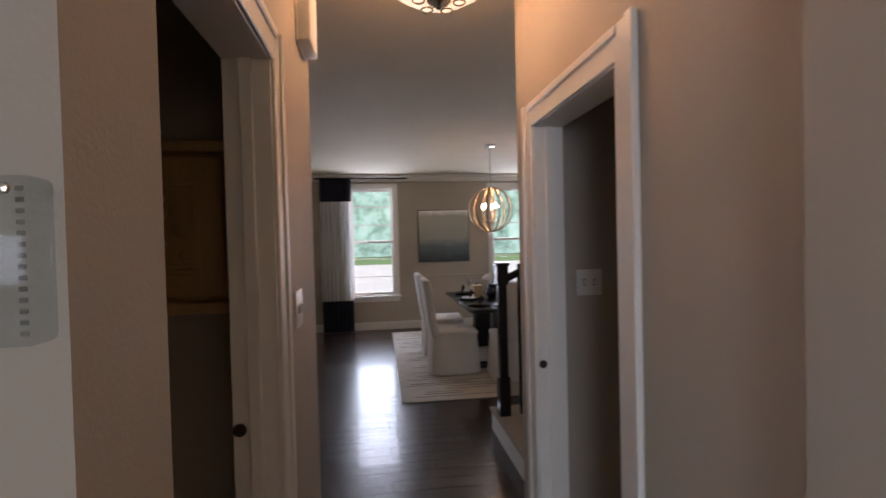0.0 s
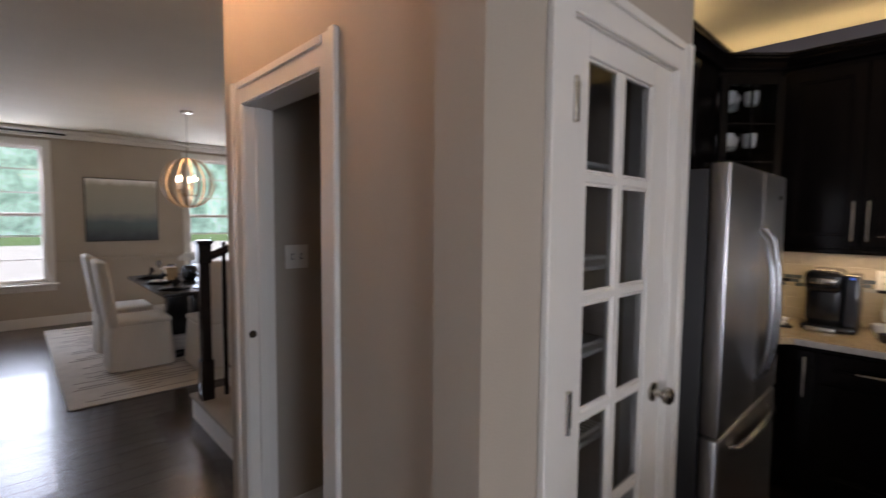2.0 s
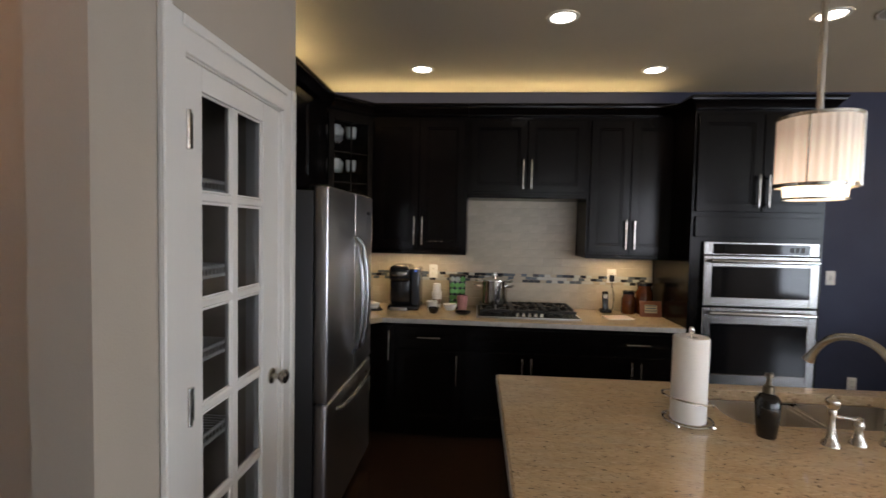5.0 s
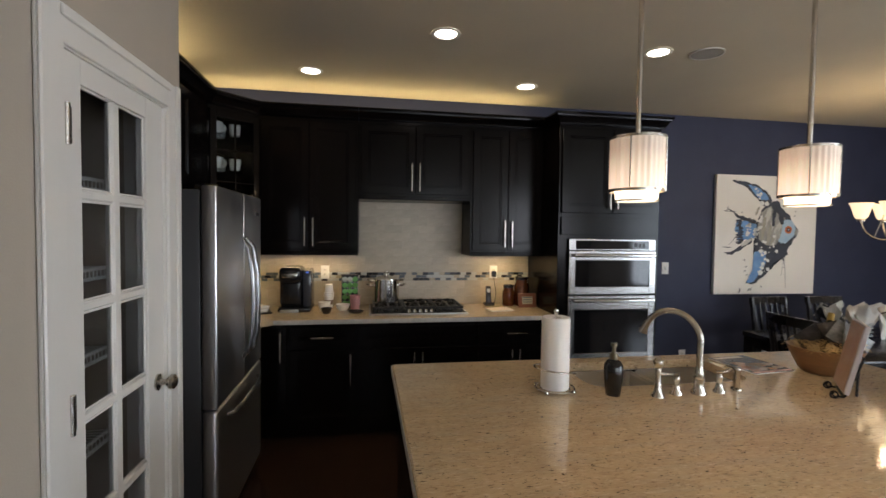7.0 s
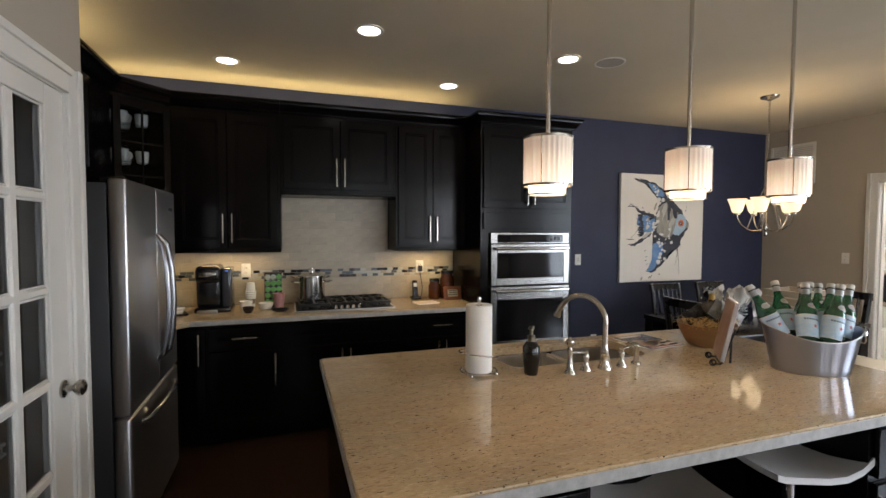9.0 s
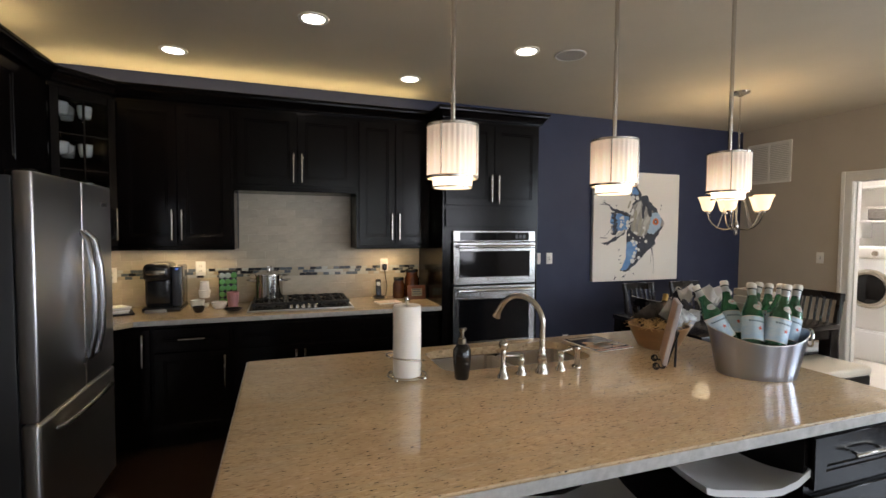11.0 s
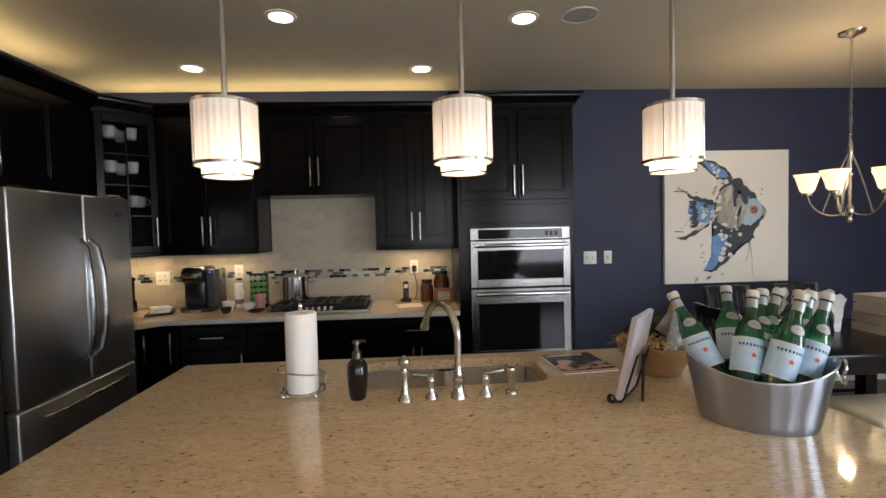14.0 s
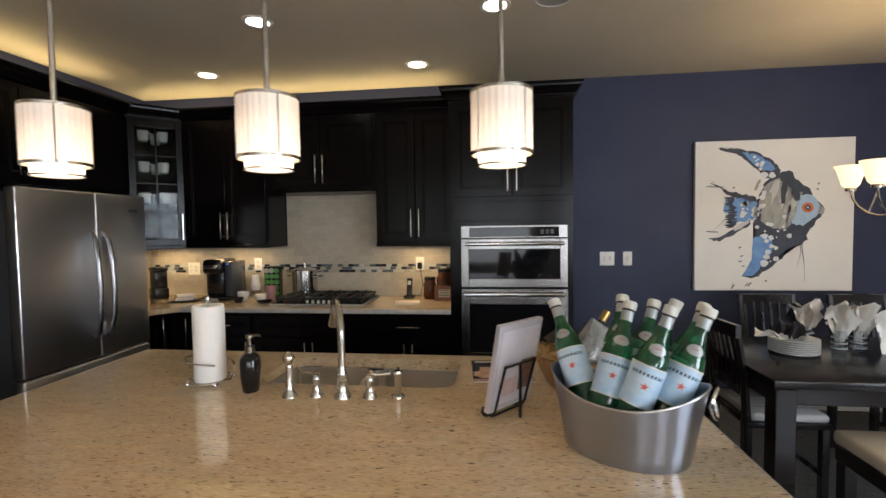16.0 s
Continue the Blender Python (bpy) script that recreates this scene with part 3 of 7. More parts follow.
def cabinet(name, label, m, w, d, h, fronts, category="cabinet", group="kitchen cabinets", toe=0.0, top=None, rail=False):
    """fronts: (kind, x0, x1, z0, z1, handle); kind door, drawer or flat; handle ('v', x, z0, z1), ('h', x0, x1, z) or None."""
    c = thing(name, label, category, m, group)
    body = bmesh.new()
    bx(body, (0, 0, toe), (w, d, h), 0.001)
    if toe:
        bx(body, (0.002, 0.07, 0), (w - 0.002, d, toe))
    if rail:
        bx(body, (0, -0.02, 0.0), (w, 0.004, 0.03), 0.004)
        bx(body, (0, -0.026, 0.006), (w, -0.018, 0.022), 0.003)
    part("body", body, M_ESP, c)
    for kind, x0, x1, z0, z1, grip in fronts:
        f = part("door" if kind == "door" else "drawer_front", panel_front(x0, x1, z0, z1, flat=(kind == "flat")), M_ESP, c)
        if grip:
            g = bmesh.new()
            if grip[0] == "v":
                handle_v(g, grip[1], grip[2], grip[3], -0.02)
            else:
                handle_h(g, grip[1], grip[2], grip[3], -0.02)
            part("handle", g, M_NICKEL, f, "brushed nickel bar handle")
    if top is not None:
        crown(c, w, d, h, *top)
    return c


def two_doors(w, z0, z1, h0, h1, edge=0.02):
    mid = w / 2
    return [("door", edge, mid - 0.002, z0, z1, ("v", mid - 0.032, h0, h1)), ("door", mid + 0.002, w - edge, z0, z1, ("v", mid + 0.032, h0, h1))]


def facing_west(x, y, z=0.0):
    return pose(x, y, z, 0, 0, -90)


UP, UH = 1.37, 1.09
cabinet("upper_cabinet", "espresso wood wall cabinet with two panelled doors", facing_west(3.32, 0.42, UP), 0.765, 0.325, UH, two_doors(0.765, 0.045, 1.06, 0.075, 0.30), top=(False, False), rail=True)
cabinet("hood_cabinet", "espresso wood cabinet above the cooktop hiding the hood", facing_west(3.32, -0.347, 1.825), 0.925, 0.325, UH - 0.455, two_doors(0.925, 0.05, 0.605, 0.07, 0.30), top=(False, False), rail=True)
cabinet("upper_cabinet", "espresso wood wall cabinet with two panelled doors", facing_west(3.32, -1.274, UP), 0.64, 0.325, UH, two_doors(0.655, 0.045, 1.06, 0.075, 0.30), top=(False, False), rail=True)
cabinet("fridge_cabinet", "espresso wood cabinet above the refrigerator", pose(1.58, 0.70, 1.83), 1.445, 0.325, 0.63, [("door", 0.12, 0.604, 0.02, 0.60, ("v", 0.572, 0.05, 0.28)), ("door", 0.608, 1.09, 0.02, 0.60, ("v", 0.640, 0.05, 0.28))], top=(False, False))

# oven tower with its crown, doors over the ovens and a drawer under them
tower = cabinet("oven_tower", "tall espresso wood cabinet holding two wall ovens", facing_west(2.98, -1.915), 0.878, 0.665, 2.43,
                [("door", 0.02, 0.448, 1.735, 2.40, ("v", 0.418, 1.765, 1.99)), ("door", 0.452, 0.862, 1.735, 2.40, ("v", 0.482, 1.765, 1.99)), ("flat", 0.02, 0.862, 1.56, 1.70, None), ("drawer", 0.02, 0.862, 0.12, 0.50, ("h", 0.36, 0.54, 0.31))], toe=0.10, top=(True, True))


def corner_cabinet():
    """Diagonal wall cabinet with a glazed, barred door, glass shelves and cups."""
    c = thing("corner_glass_cabinet", "diagonal espresso corner cabinet with a glazed door", "cabinet", Matrix.Identity(4), "kitchen cabinets")
    pent = [(3.035, 0.70), (3.32, 0.421), (3.645, 0.421), (3.645, 1.025), (3.035, 1.025)]
    b = bmesh.new()
    prism(b, pent, UP, UP + 0.04), prism(b, pent, UP + UH - 0.04, UP + UH)
    bx(b, (3.632, 0.423, UP + 0.04), (3.645, 1.025, UP + UH - 0.04)), bx(b, (3.037, 1.012, UP + 0.04), (3.631, 1.025, UP + UH - 0.04))
    bx(b, (3.03, 0.70, UP), (3.048, 1.02, UP + UH)), bx(b, (3.335, 0.424, UP + 0.04), (3.63, 0.438, UP + UH - 0.04))
    part("body", b, M_ESP, c)
    side = pose(3.035, 0.70, UP, 0, 0, -44.4)
    w = 0.399
    d = bmesh.new()
    r = 0.055
    bx(d, (0.004, -0.02, 0.03), (r, 0.0, 1.06), 0.003), bx(d, (w - r, -0.02, 0.03), (w - 0.004, 0.0, 1.06), 0.003)
    bx(d, (r - 0.001, -0.0195, 0.03), (w - r + 0.001, 0, 0.03 + r), 0.003), bx(d, (r - 0.001, -0.0195, 1.06 - r), (w - r + 0.001, 0, 1.06), 0.003)
    for i in range(1, 4):
        z = 0.03 + r + (0.92 * i) / 4
        bx(d, (r - 0.002, -0.014, z - 0.007), (w - r + 0.002, -0.004, z + 0.007), 0.002)
    bx(d, (w / 2 - 0.007, -0.0145, 0.05), (w / 2 + 0.007, -0.0035, 1.04), 0.002)
    bx(d, (-0.01, -0.024, 0.0), (w + 0.01, 0.004, 0.028), 0.004)
    door = part("door", d, M_ESP, c, m=side)
    g = bmesh.new()
    handle_v(g, w - 0.028, 0.075, 0.30, -0.02)
    part("handle", g, M_NICKEL, door, "brushed nickel bar handle")
    p = bmesh.new()
    bx(p, (r - 0.01, -0.008, 0.06), (w - r + 0.01, -0.005, 1.03))
    part("pane", p, M_CABGLASS, door).visible_shadow = False
    k = crown_run([(-0.02, -0.02), (w + 0.02, -0.02)], UH)
    part("crown", k, M_ESP, c, m=side)
    for z in (0.385, 0.645, 0.905):
        s = bmesh.new()
        prism(s, [(3.06, 0.72), (3.335, 0.445), (3.625, 0.445), (3.625, 1.005), (3.06, 1.005)], UP + z - 0.003, UP + z + 0.003)
        part("shelf", s, M_GLASS, c, "clear glass shelf")
    return c


corner_cabinet()


def mug(m, label="white ceramic mug on the cabinet shelf"):
    t = thing("mug", label, "mug", m, "mugs in the glass cabinet")
    b = lathe(bmesh.new(), [(0.001, 0.004), (0.030, 0.0), (0.034, 0.004), (0.041, 0.05), (0.042, 0.085), (0.039, 0.085), (0.037, 0.05), (0.028, 0.01), (0.001, 0.008)], 20, cap=False)
    part("cup", b, M_WHITE, t)
    part("handle", tube(bmesh.new(), arc((0.040, 0, 0.045), 0.024, -90, 90, 8), 0.005, 8), M_WHITE, t)
    return t


first = mug(pose(3.40, 0.60, UP + 0.3885, 0, 0, -50))
for z in (0.041, 0.3885, 0.6485, 0.9085):
    for k, (x, y, r) in enumerate(((3.20, 0.69, -60), (3.30, 0.59, -20), (3.38, 0.72, -40))):
        if z == 0.041 or (z == 0.3885 and k == 2):
            continue
        copy_thing(first, pose(x, y, UP + z, 0, 0, r + 30 * k))

# base cabinets along the navy wall
BH = 0.875
cabinet("base_cabinet", "espresso wood corner base cabinet with one door", pose(2.70, 0.41, 0), 0.29, 0.61, BH, [("door", 0.02, 0.27, 0.12, 0.85, ("v", 0.235, 0.60, 0.82))], toe=0.10)
cabinet("base_cabinet", "narrow espresso wood base cabinet with one door", facing_west(3.02, 0.40), 0.25, 0.625, BH, [("door", 0.02, 0.24, 0.12, 0.85, ("v", 0.20, 0.60, 0.82))], toe=0.10)
cabinet("base_cabinet", "espresso wood base cabinet with a drawer and a door", facing_west(3.02, 0.149), 0.50, 0.625, BH, [("drawer", 0.01, 0.48, 0.70, 0.85, ("h", 0.16, 0.33, 0.775)), ("door", 0.01, 0.48, 0.12, 0.68, ("v", 0.45, 0.42, 0.65))], toe=0.10)
cabinet("base_cabinet", "espresso wood base cabinet under the cooktop", facing_west(3.02, -0.352), 0.92, 0.625, BH, [("drawer", 0.01, 0.91, 0.70, 0.85, None)] + two_doors(0.92, 0.12, 0.68, 0.42, 0.65, 0.01), toe=0.10)
cabinet("base_cabinet", "espresso wood base cabinet with a wide drawer", facing_west(3.02, -1.273), 0.64, 0.625, BH, [("drawer", 0.01, 0.62, 0.70, 0.85, ("h", 0.235, 0.405, 0.775))] + two_doors(0.63, 0.12, 0.68, 0.42, 0.65, 0.01), toe=0.10)
bm = prism(bmesh.new(), [(2.69, 1.027), (2.69, 0.375), (2.86, 0.375), (2.985, 0.25), (2.985, -1.913), (3.648, -1.913), (3.648, 1.027)], 0.876, 0.914)
bmesh.ops.bevel(bm, geom=[e for e in bm.edges], offset=0.004, segments=2, affect="EDGES")
top = thing("back_countertop", "tan granite countertop along the navy wall", "countertop", pose(0, 0, 0))
part("slab", bm, M_GRANITE, top)
part("edge", box((2.982, -1.913, 0.8775), (2.9848, 0.249, 0.909), 0.001), M_GRANEDGE, top, "granite edge coloured paler and greyer to stand in for daylight")


# ---- refrigerator ----
def refrigerator():
    f = thing("refrigerator", "stainless steel French door refrigerator with bottom freezer", "refrigerator", pose(1.780, 0.270, 0))
    w = 0.905
    part("body", box((0.006, 0.075, 0.03), (w - 0.006, 0.74, 1.750), 0.006, 2), M_DKSIDE, f, "dark grey painted sides")
    part("grille", box((0.02, 0.06, 0.0), (w - 0.02, 0.10, 0.06), 0.004), M_BLACK, f)
    for x0, x1, hx, bend in ((0.0, 0.487, 0.447, -1), (0.493, w, 0.543, 1)):
        d = part("door", box((x0, 0.0, 0.722), (x1, 0.07, 1.770), 0.010, 3), M_FRIDGE, f)
        h = tube(bmesh.new(), [(hx - bend * 0.012, 0.002, 0.85), (hx, -0.035, 0.89), (hx + bend * 0.004, -0.055, 1.0), (hx + bend * 0.004, -0.062, 1.16), (hx + bend * 0.004, -0.055, 1.33), (hx, -0.035, 1.47), (hx - bend * 0.012, 0.002, 1.52)], [0.010, 0.014, 0.015, 0.015, 0.015, 0.014, 0.010], 12)
        part("handle", h, M_HANDLE, d, "curved polished steel door handle")
    d = part("freezer_drawer", box((0.0, 0.0, 0.09), (w, 0.07, 0.714), 0.016, 3), M_FRIDGE, f)
    h = tube(bmesh.new(), [(0.15, 0.002, 0.642), (0.17, -0.026, 0.646), (0.30, -0.040, 0.650), (0.46, -0.044, 0.652), (0.62, -0.040, 0.650), (0.76, -0.026, 0.646), (0.78, 0.002, 0.642)], [0.009, 0.011, 0.012, 0.012, 0.012, 0.011, 0.009], 12)
    part("handle", h, M_HANDLE, d, "curved polished steel drawer handle")
    part("badge", box((w - 0.15, -0.004, 1.655), (w - 0.075, 0.002, 1.675), 0.002), M_DKSIDE, f, "small dark maker's plate")
    for x in (0.06, w - 0.12):
        part("hinge_cover", box((x, 0.02, 1.751), (x + 0.06, 0.12, 1.783), 0.006), M_BLACK, f)
    return f


refrigerator()


# ---- ovens in the tower ----
def bar_handle(parent, x0, x1, z):
    h = bmesh.new()
    tube(h, [(x0, -0.075, z), (x1, -0.075, z)], 0.014, 14)
    for x in (x0 + 0.035, x1 - 0.035):
        bx(h, (x - 0.012, -0.075, z - 0.009), (x + 0.012, -0.028, z + 0.009), 0.003)
    part("handle", h, M_CHROME, parent, "polished steel bar handle")


def wall_oven(name, label, z0, z1, win, controls):
    o = thing(name, label, "oven", facing_west(2.98, -1.998, z0), "wall ovens")
    w, h = 0.752, z1 - z0
    part("box", box((0.01, 0.0, 0.005), (w - 0.01, 0.5, h - 0.005)), M_DKSIDE, o)
    top = h - (0.095 if controls else 0.0)
    d = bmesh.new()
    a, b, c, e = win
    bx(d, (0, -0.04, 0.0), (a, -0.002, top), 0.003), bx(d, (b, -0.04, 0.0), (w, -0.002, top), 0.003)
    bx(d, (a - 0.001, -0.0395, 0.0), (b + 0.001, -0.002, c), 0.003), bx(d, (a - 0.001, -0.0395, e), (b + 0.001, -0.002, top), 0.003)
    door = part("door", d, M_OVEN, o)
    part("window", box((a - 0.004, -0.034, c - 0.004), (b + 0.004, -0.004, e + 0.004), 0.001), M_BLKGLASS, door, "black glass oven window")
    bar_handle(door, 0.03, w - 0.03, top - 0.035)
    if controls:
        p = part("control_panel", box((0, -0.03, top + 0.006), (w, -0.002, h), 0.003), M_OVEN, o)
        part("display", box((0.06, -0.034, top + 0.014), (w - 0.06, -0.028, h - 0.012), 0.001), M_BLKGLASS, p, "black glass control strip")
        for k in range(3):
            part("button", box((w - 0.19 + k * 0.035, -0.0355, top + 0.03), (w - 0.165 + k * 0.035, -0.0335, h - 0.03), 0.0005), M_DKSIDE, p)
    return o


wall_oven("microwave_oven", "stainless steel built-in microwave with a black window", 1.085, 1.527, (0.055, 0.697, 0.06, 0.272), True)
wall_oven("wall_oven", "stainless steel built-in wall oven with black glass", 0.535, 1.072, (0.055, 0.697, 0.075, 0.425), False)


# ---- cooktop ----
def cooktop():
    c = thing("cooktop", "black gas cooktop with cast iron grates and steel knobs", "cooktop", facing_west(3.09, -0.44, 0.915))
    w, d = 0.78, 0.50
    part("pan", box((0, 0, 0), (w, d, 0.012), 0.004, 2), M_STEEL, c)
    part("surface", box((0.012, 0.012, 0.010), (w - 0.012, d - 0.012, 0.016), 0.002), M_BLACK, c)
    for bxx, byy, r in ((0.15, 0.15, 0.045), (0.15, 0.36, 0.036), (0.40, 0.30, 0.055), (0.63, 0.15, 0.036), (0.63, 0.36, 0.045)):
        part("burner", lathe(bmesh.new(), [(r, 0.014), (r, 0.024), (r * 0.8, 0.030), (r * 0.8, 0.036), (0.0005, 0.038)], 20, (bxx, byy, 0)), M_IRON, c)
    for x0, x1 in ((0.03, 0.27), (0.28, 0.52), (0.53, 0.75)):
        g = bmesh.new()
        for y in (0.06, 0.25, 0.46):
            bx(g, (x0, y - 0.009, 0.038), (x1, y + 0.009, 0.058), 0.003)
        for x in (x0 + 0.006, (x0 + x1) / 2, x1 - 0.006):
            bx(g, (x - 0.009, 0.06, 0.0385), (x + 0.009, 0.46, 0.0575), 0.003)
        for x in (x0 + 0.012, x1 - 0.012):
            for y in (0.07, 0.45):
                bx(g, (x - 0.007, y - 0.007, 0.015), (x + 0.007, y + 0.007, 0.045), 0.001)
        mx, half = (x0 + x1) / 2, (x1 - x0) / 2
        for y in (0.155, 0.36):
            tube(g, [(mx + half * 0.62 * math.cos(a), y + 0.075 * math.sin(a), 0.050 + 0.012 * math.sin(2 * a) ** 2) for a in [2 * math.pi * i / 20 for i in range(20)]], 0.008, 6, closed=True)
        part("grate", g, M_IRON, c, "cast iron pan support")
    for k in range(5):
        part("knob", lathe(bmesh.new(), [(0.019, 0.014), (0.017, 0.020), (0.014, 0.040), (0.012, 0.043), (0.0005, 0.043)], 16, (0.31 + 0.045 * k, 0.035, 0)), M_CHROME, c, "steel control knob")
    return c


cooktop()

# ---- island ----
IX0, IX1, IY0, IY1, IZ = 0.415, 1.70, -2.895, -0.535, 0.934
SX0, SX1, SY0, SY1 = 1.265, 1.615, -2.105, -1.340
bm = bmesh.new()
hole, r = [], 0.075
for ox, oy, a0 in ((SX0 + r, SY0 + r, 180), (SX1 - r, SY0 + r, 270), (SX1 - r, SY1 - r, 0), (SX0 + r, SY1 - r, 90)):
    hole.append([(ox + r * math.cos(radians(a0 + 90 * k / 8)), oy + r * math.sin(radians(a0 + 90 * k / 8))) for k in range(9)])
rect = [(IX0, IY0), (IX1, IY0), (IX1, IY1), (IX0, IY1)]
slab = []
for z in (IZ, IZ - 0.04):
    slab.append(([bm.verts.new((x, y, z)) for x, y in rect], [[bm.verts.new((x, y, z)) for x, y in arc] for arc in hole]))
for level, (out, arcs) in enumerate(slab):
    for i in range(4):
        j = (i + 1) % 4
        faces = [(out[i], out[j], arcs[j][0], arcs[i][8])] + [(out[i], arcs[i][k + 1], arcs[i][k]) for k in range(8)]
        for f in faces:
            bm.faces.new(f if level == 0 else f[::-1])
(to, ta), (bo, ba) = slab
for i in range(4):
    j = (i + 1) % 4
    bm.faces.new((to[j], to[i], bo[i], bo[j]))
    bm.faces.new((ta[i][8], ta[j][0], ba[j][0], ba[i][8]))
    for k in range(8):
        bm.faces.new((ta[i][k], ta[i][k + 1], ba[i][k + 1], ba[i][k]))
bmesh.ops.recalc_face_normals(bm, faces=bm.faces)
rim = [e for e in bm.edges if all(v in to for v in e.verts) or all(v in bo for v in e.verts)]
bmesh.ops.bevel(bm, geom=rim, offset=0.006, segments=3, affect="EDGES")
top = thing("island_countertop", "polished tan granite island countertop with dark flecks", "countertop", pose(0, 0, 0))
part("slab", bm, M_GRANITE, top)
# thin strips that carry the painted daylight along the slab's sides
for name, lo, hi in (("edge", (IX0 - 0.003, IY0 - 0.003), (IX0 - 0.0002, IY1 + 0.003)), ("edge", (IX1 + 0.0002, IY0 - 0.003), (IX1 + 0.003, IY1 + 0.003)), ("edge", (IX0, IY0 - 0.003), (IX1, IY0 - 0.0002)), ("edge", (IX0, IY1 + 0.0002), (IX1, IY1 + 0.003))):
    part(name, box((*lo, IZ - 0.0395), (*hi, IZ - 0.0055), 0.001), M_GRANEDGE, top, "granite edge coloured paler and greyer to stand in for daylight")
BZ = IZ - 0.041
cabinet("island_cabinet", "espresso wood island cabinet with a drawer and a door", facing_west(0.47, IY1 - 0.03), 0.60, 0.45, BZ, [("drawer", 0.02, 0.58, 0.68, 0.86, ("h", 0.22, 0.40, 0.79)), ("door", 0.02, 0.58, 0.12, 0.66, ("v", 0.55, 0.40, 0.63))], toe=0.10)
cabinet("island_cabinet", "espresso wood island cabinet with a drawer and a door", facing_west(0.47, -2.33), 0.535, 0.45, BZ, [("drawer", 0.02, 0.515, 0.68, 0.86, ("h", 0.18, 0.36, 0.79)), ("door", 0.02, 0.515, 0.12, 0.66, ("v", 0.05, 0.40, 0.63))], toe=0.10)
c = thing("island_sink_base", "espresso wood body of the island under the sink", "cabinet", pose(0, 0, 0), "kitchen cabinets")
b = bmesh.new()
bx(b, (0.925, IY0 + 0.03, 0.0), (1.20, IY1 - 0.03, BZ), 0.002), bx(b, (1.20, IY0 + 0.03, 0.0), (1.66, SY0 - 0.05, BZ), 0.002), bx(b, (1.20, SY1 + 0.05, 0.0), (1.66, IY1 - 0.03, BZ), 0.002), bx(b, (1.20, SY0 - 0.05, 0.0), (1.66, SY1 + 0.05, 0.60))
bx(b, (1.64, SY0 - 0.05, 0.60), (1.66, SY1 + 0.05, BZ))
part("body", b, M_ESP, c)


def sink():
    s = thing("sink", "undermount stainless steel double bowl sink", "sink", pose(0, 0, 0))
    mid = (SY0 + SY1) / 2
    for y0, y1 in ((SY0 - 0.005, mid - 0.012), (mid + 0.012, SY1 + 0.005)):
        b = bmesh.new()
        x0, x1, z0, z1 = SX0 - 0.005, SX1 + 0.005, 0.72, IZ - 0.042
        bx(b, (x0, y0, z0), (x1, y1, z1))
        b.faces.ensure_lookup_table()
        top = max(b.faces, key=lambda f: f.calc_center_median().z)
        bmesh.ops.delete(b, geom=[top], context="FACES_ONLY")
        bmesh.ops.bevel(b, geom=[e for e in b.edges if not e.is_boundary], offset=0.03, segments=4, affect="EDGES")
        bmesh.ops.reverse_faces(b, faces=b.faces)
        for f in b.faces:
            f.smooth = True
        part("bowl", b, M_SINK, s)
        part("drain", lathe(bmesh.new(), [(0.038, 0.722), (0.034, 0.727), (0.0005, 0.725)], 18, ((x0 + x1) / 2, (y0 + y1) / 2, 0)), M_CHROME, s)
    part("divider", box((SX0 - 0.004, mid - 0.016, IZ - 0.15), (SX1 + 0.004, mid + 0.016, IZ - 0.050), 0.008, 3), M_SINK, s)
    rim = bmesh.new()
    for lo, hi in (((SX0 - 0.03, SY0 - 0.03), (SX1 + 0.03, SY0 + 0.003)), ((SX0 - 0.03, SY1 - 0.003), (SX1 + 0.03, SY1 + 0.03)), ((SX0 - 0.03, SY0 + 0.003), (SX0 + 0.003, SY1 - 0.003)), ((SX1 - 0.003, SY0 + 0.003), (SX1 + 0.03, SY1 - 0.003))):
        bx(rim, (*lo, IZ - 0.0445), (*hi, IZ - 0.0412), 0.001)
    part("rim", rim, M_CHROME, s, "polished steel rim under the stone")
    return s


sink()


def faucet():
    f = thing("faucet", "brushed nickel gooseneck kitchen faucet", "faucet", pose(1.144, -1.733, IZ, 0, 0, 27))
    part("base", lathe(bmesh.new(), [(0.030, 0.0), (0.029, 0.008), (0.021, 0.022), (0.018, 0.045), (0.021, 0.062), (0.015, 0.072), (0.017, 0.085), (0.013, 0.095), (0.012, 0.12)], 20), M_NICKEL, f)
    pts = [Vector((0, 0, 0.10)), Vector((0, 0, 0.19))] + [Vector((p.x, p.y, p.z)) for p in arc((0.115, 0, 0.20), 0.118, 172, 28, 14)] + [Vector((0.232, 0, 0.235))]
    part("spout", tube(bmesh.new(), pts, [0.0125] * (len(pts) - 2) + [0.012, 0.012], 14), M_NICKEL, f)
    part("nozzle", tube(bmesh.new(), [(0.222, 0, 0.253), (0.236, 0, 0.228), (0.242, 0, 0.212), (0.245, 0, 0.206)], [0.013, 0.014, 0.019, 0.019], 14), M_NICKEL, f)
    return f


faucet()


def tap_handle(y, turn):
    f = thing("tap_handle", "brushed nickel lever tap beside the faucet", "faucet", pose(1.15, y, IZ, 0, 0, turn), "tap levers")
    part("post", lathe(bmesh.new(), [(0.024, 0.0), (0.023, 0.006), (0.014, 0.022), (0.010, 0.045), (0.015, 0.058), (0.013, 0.068), (0.009, 0.076), (0.012, 0.084), (0.0005, 0.088)], 18), M_NICKEL, f)
    part("lever", tube(bmesh.new(), [(-0.006, 0, 0.078), (0.03, 0, 0.080), (0.062, 0, 0.082), (0.070, 0, 0.082)], [0.006, 0.005, 0.008, 0.007], 10), M_NICKEL, f)


tap_handle(-1.637, 80), tap_handle(-1.830, -75)
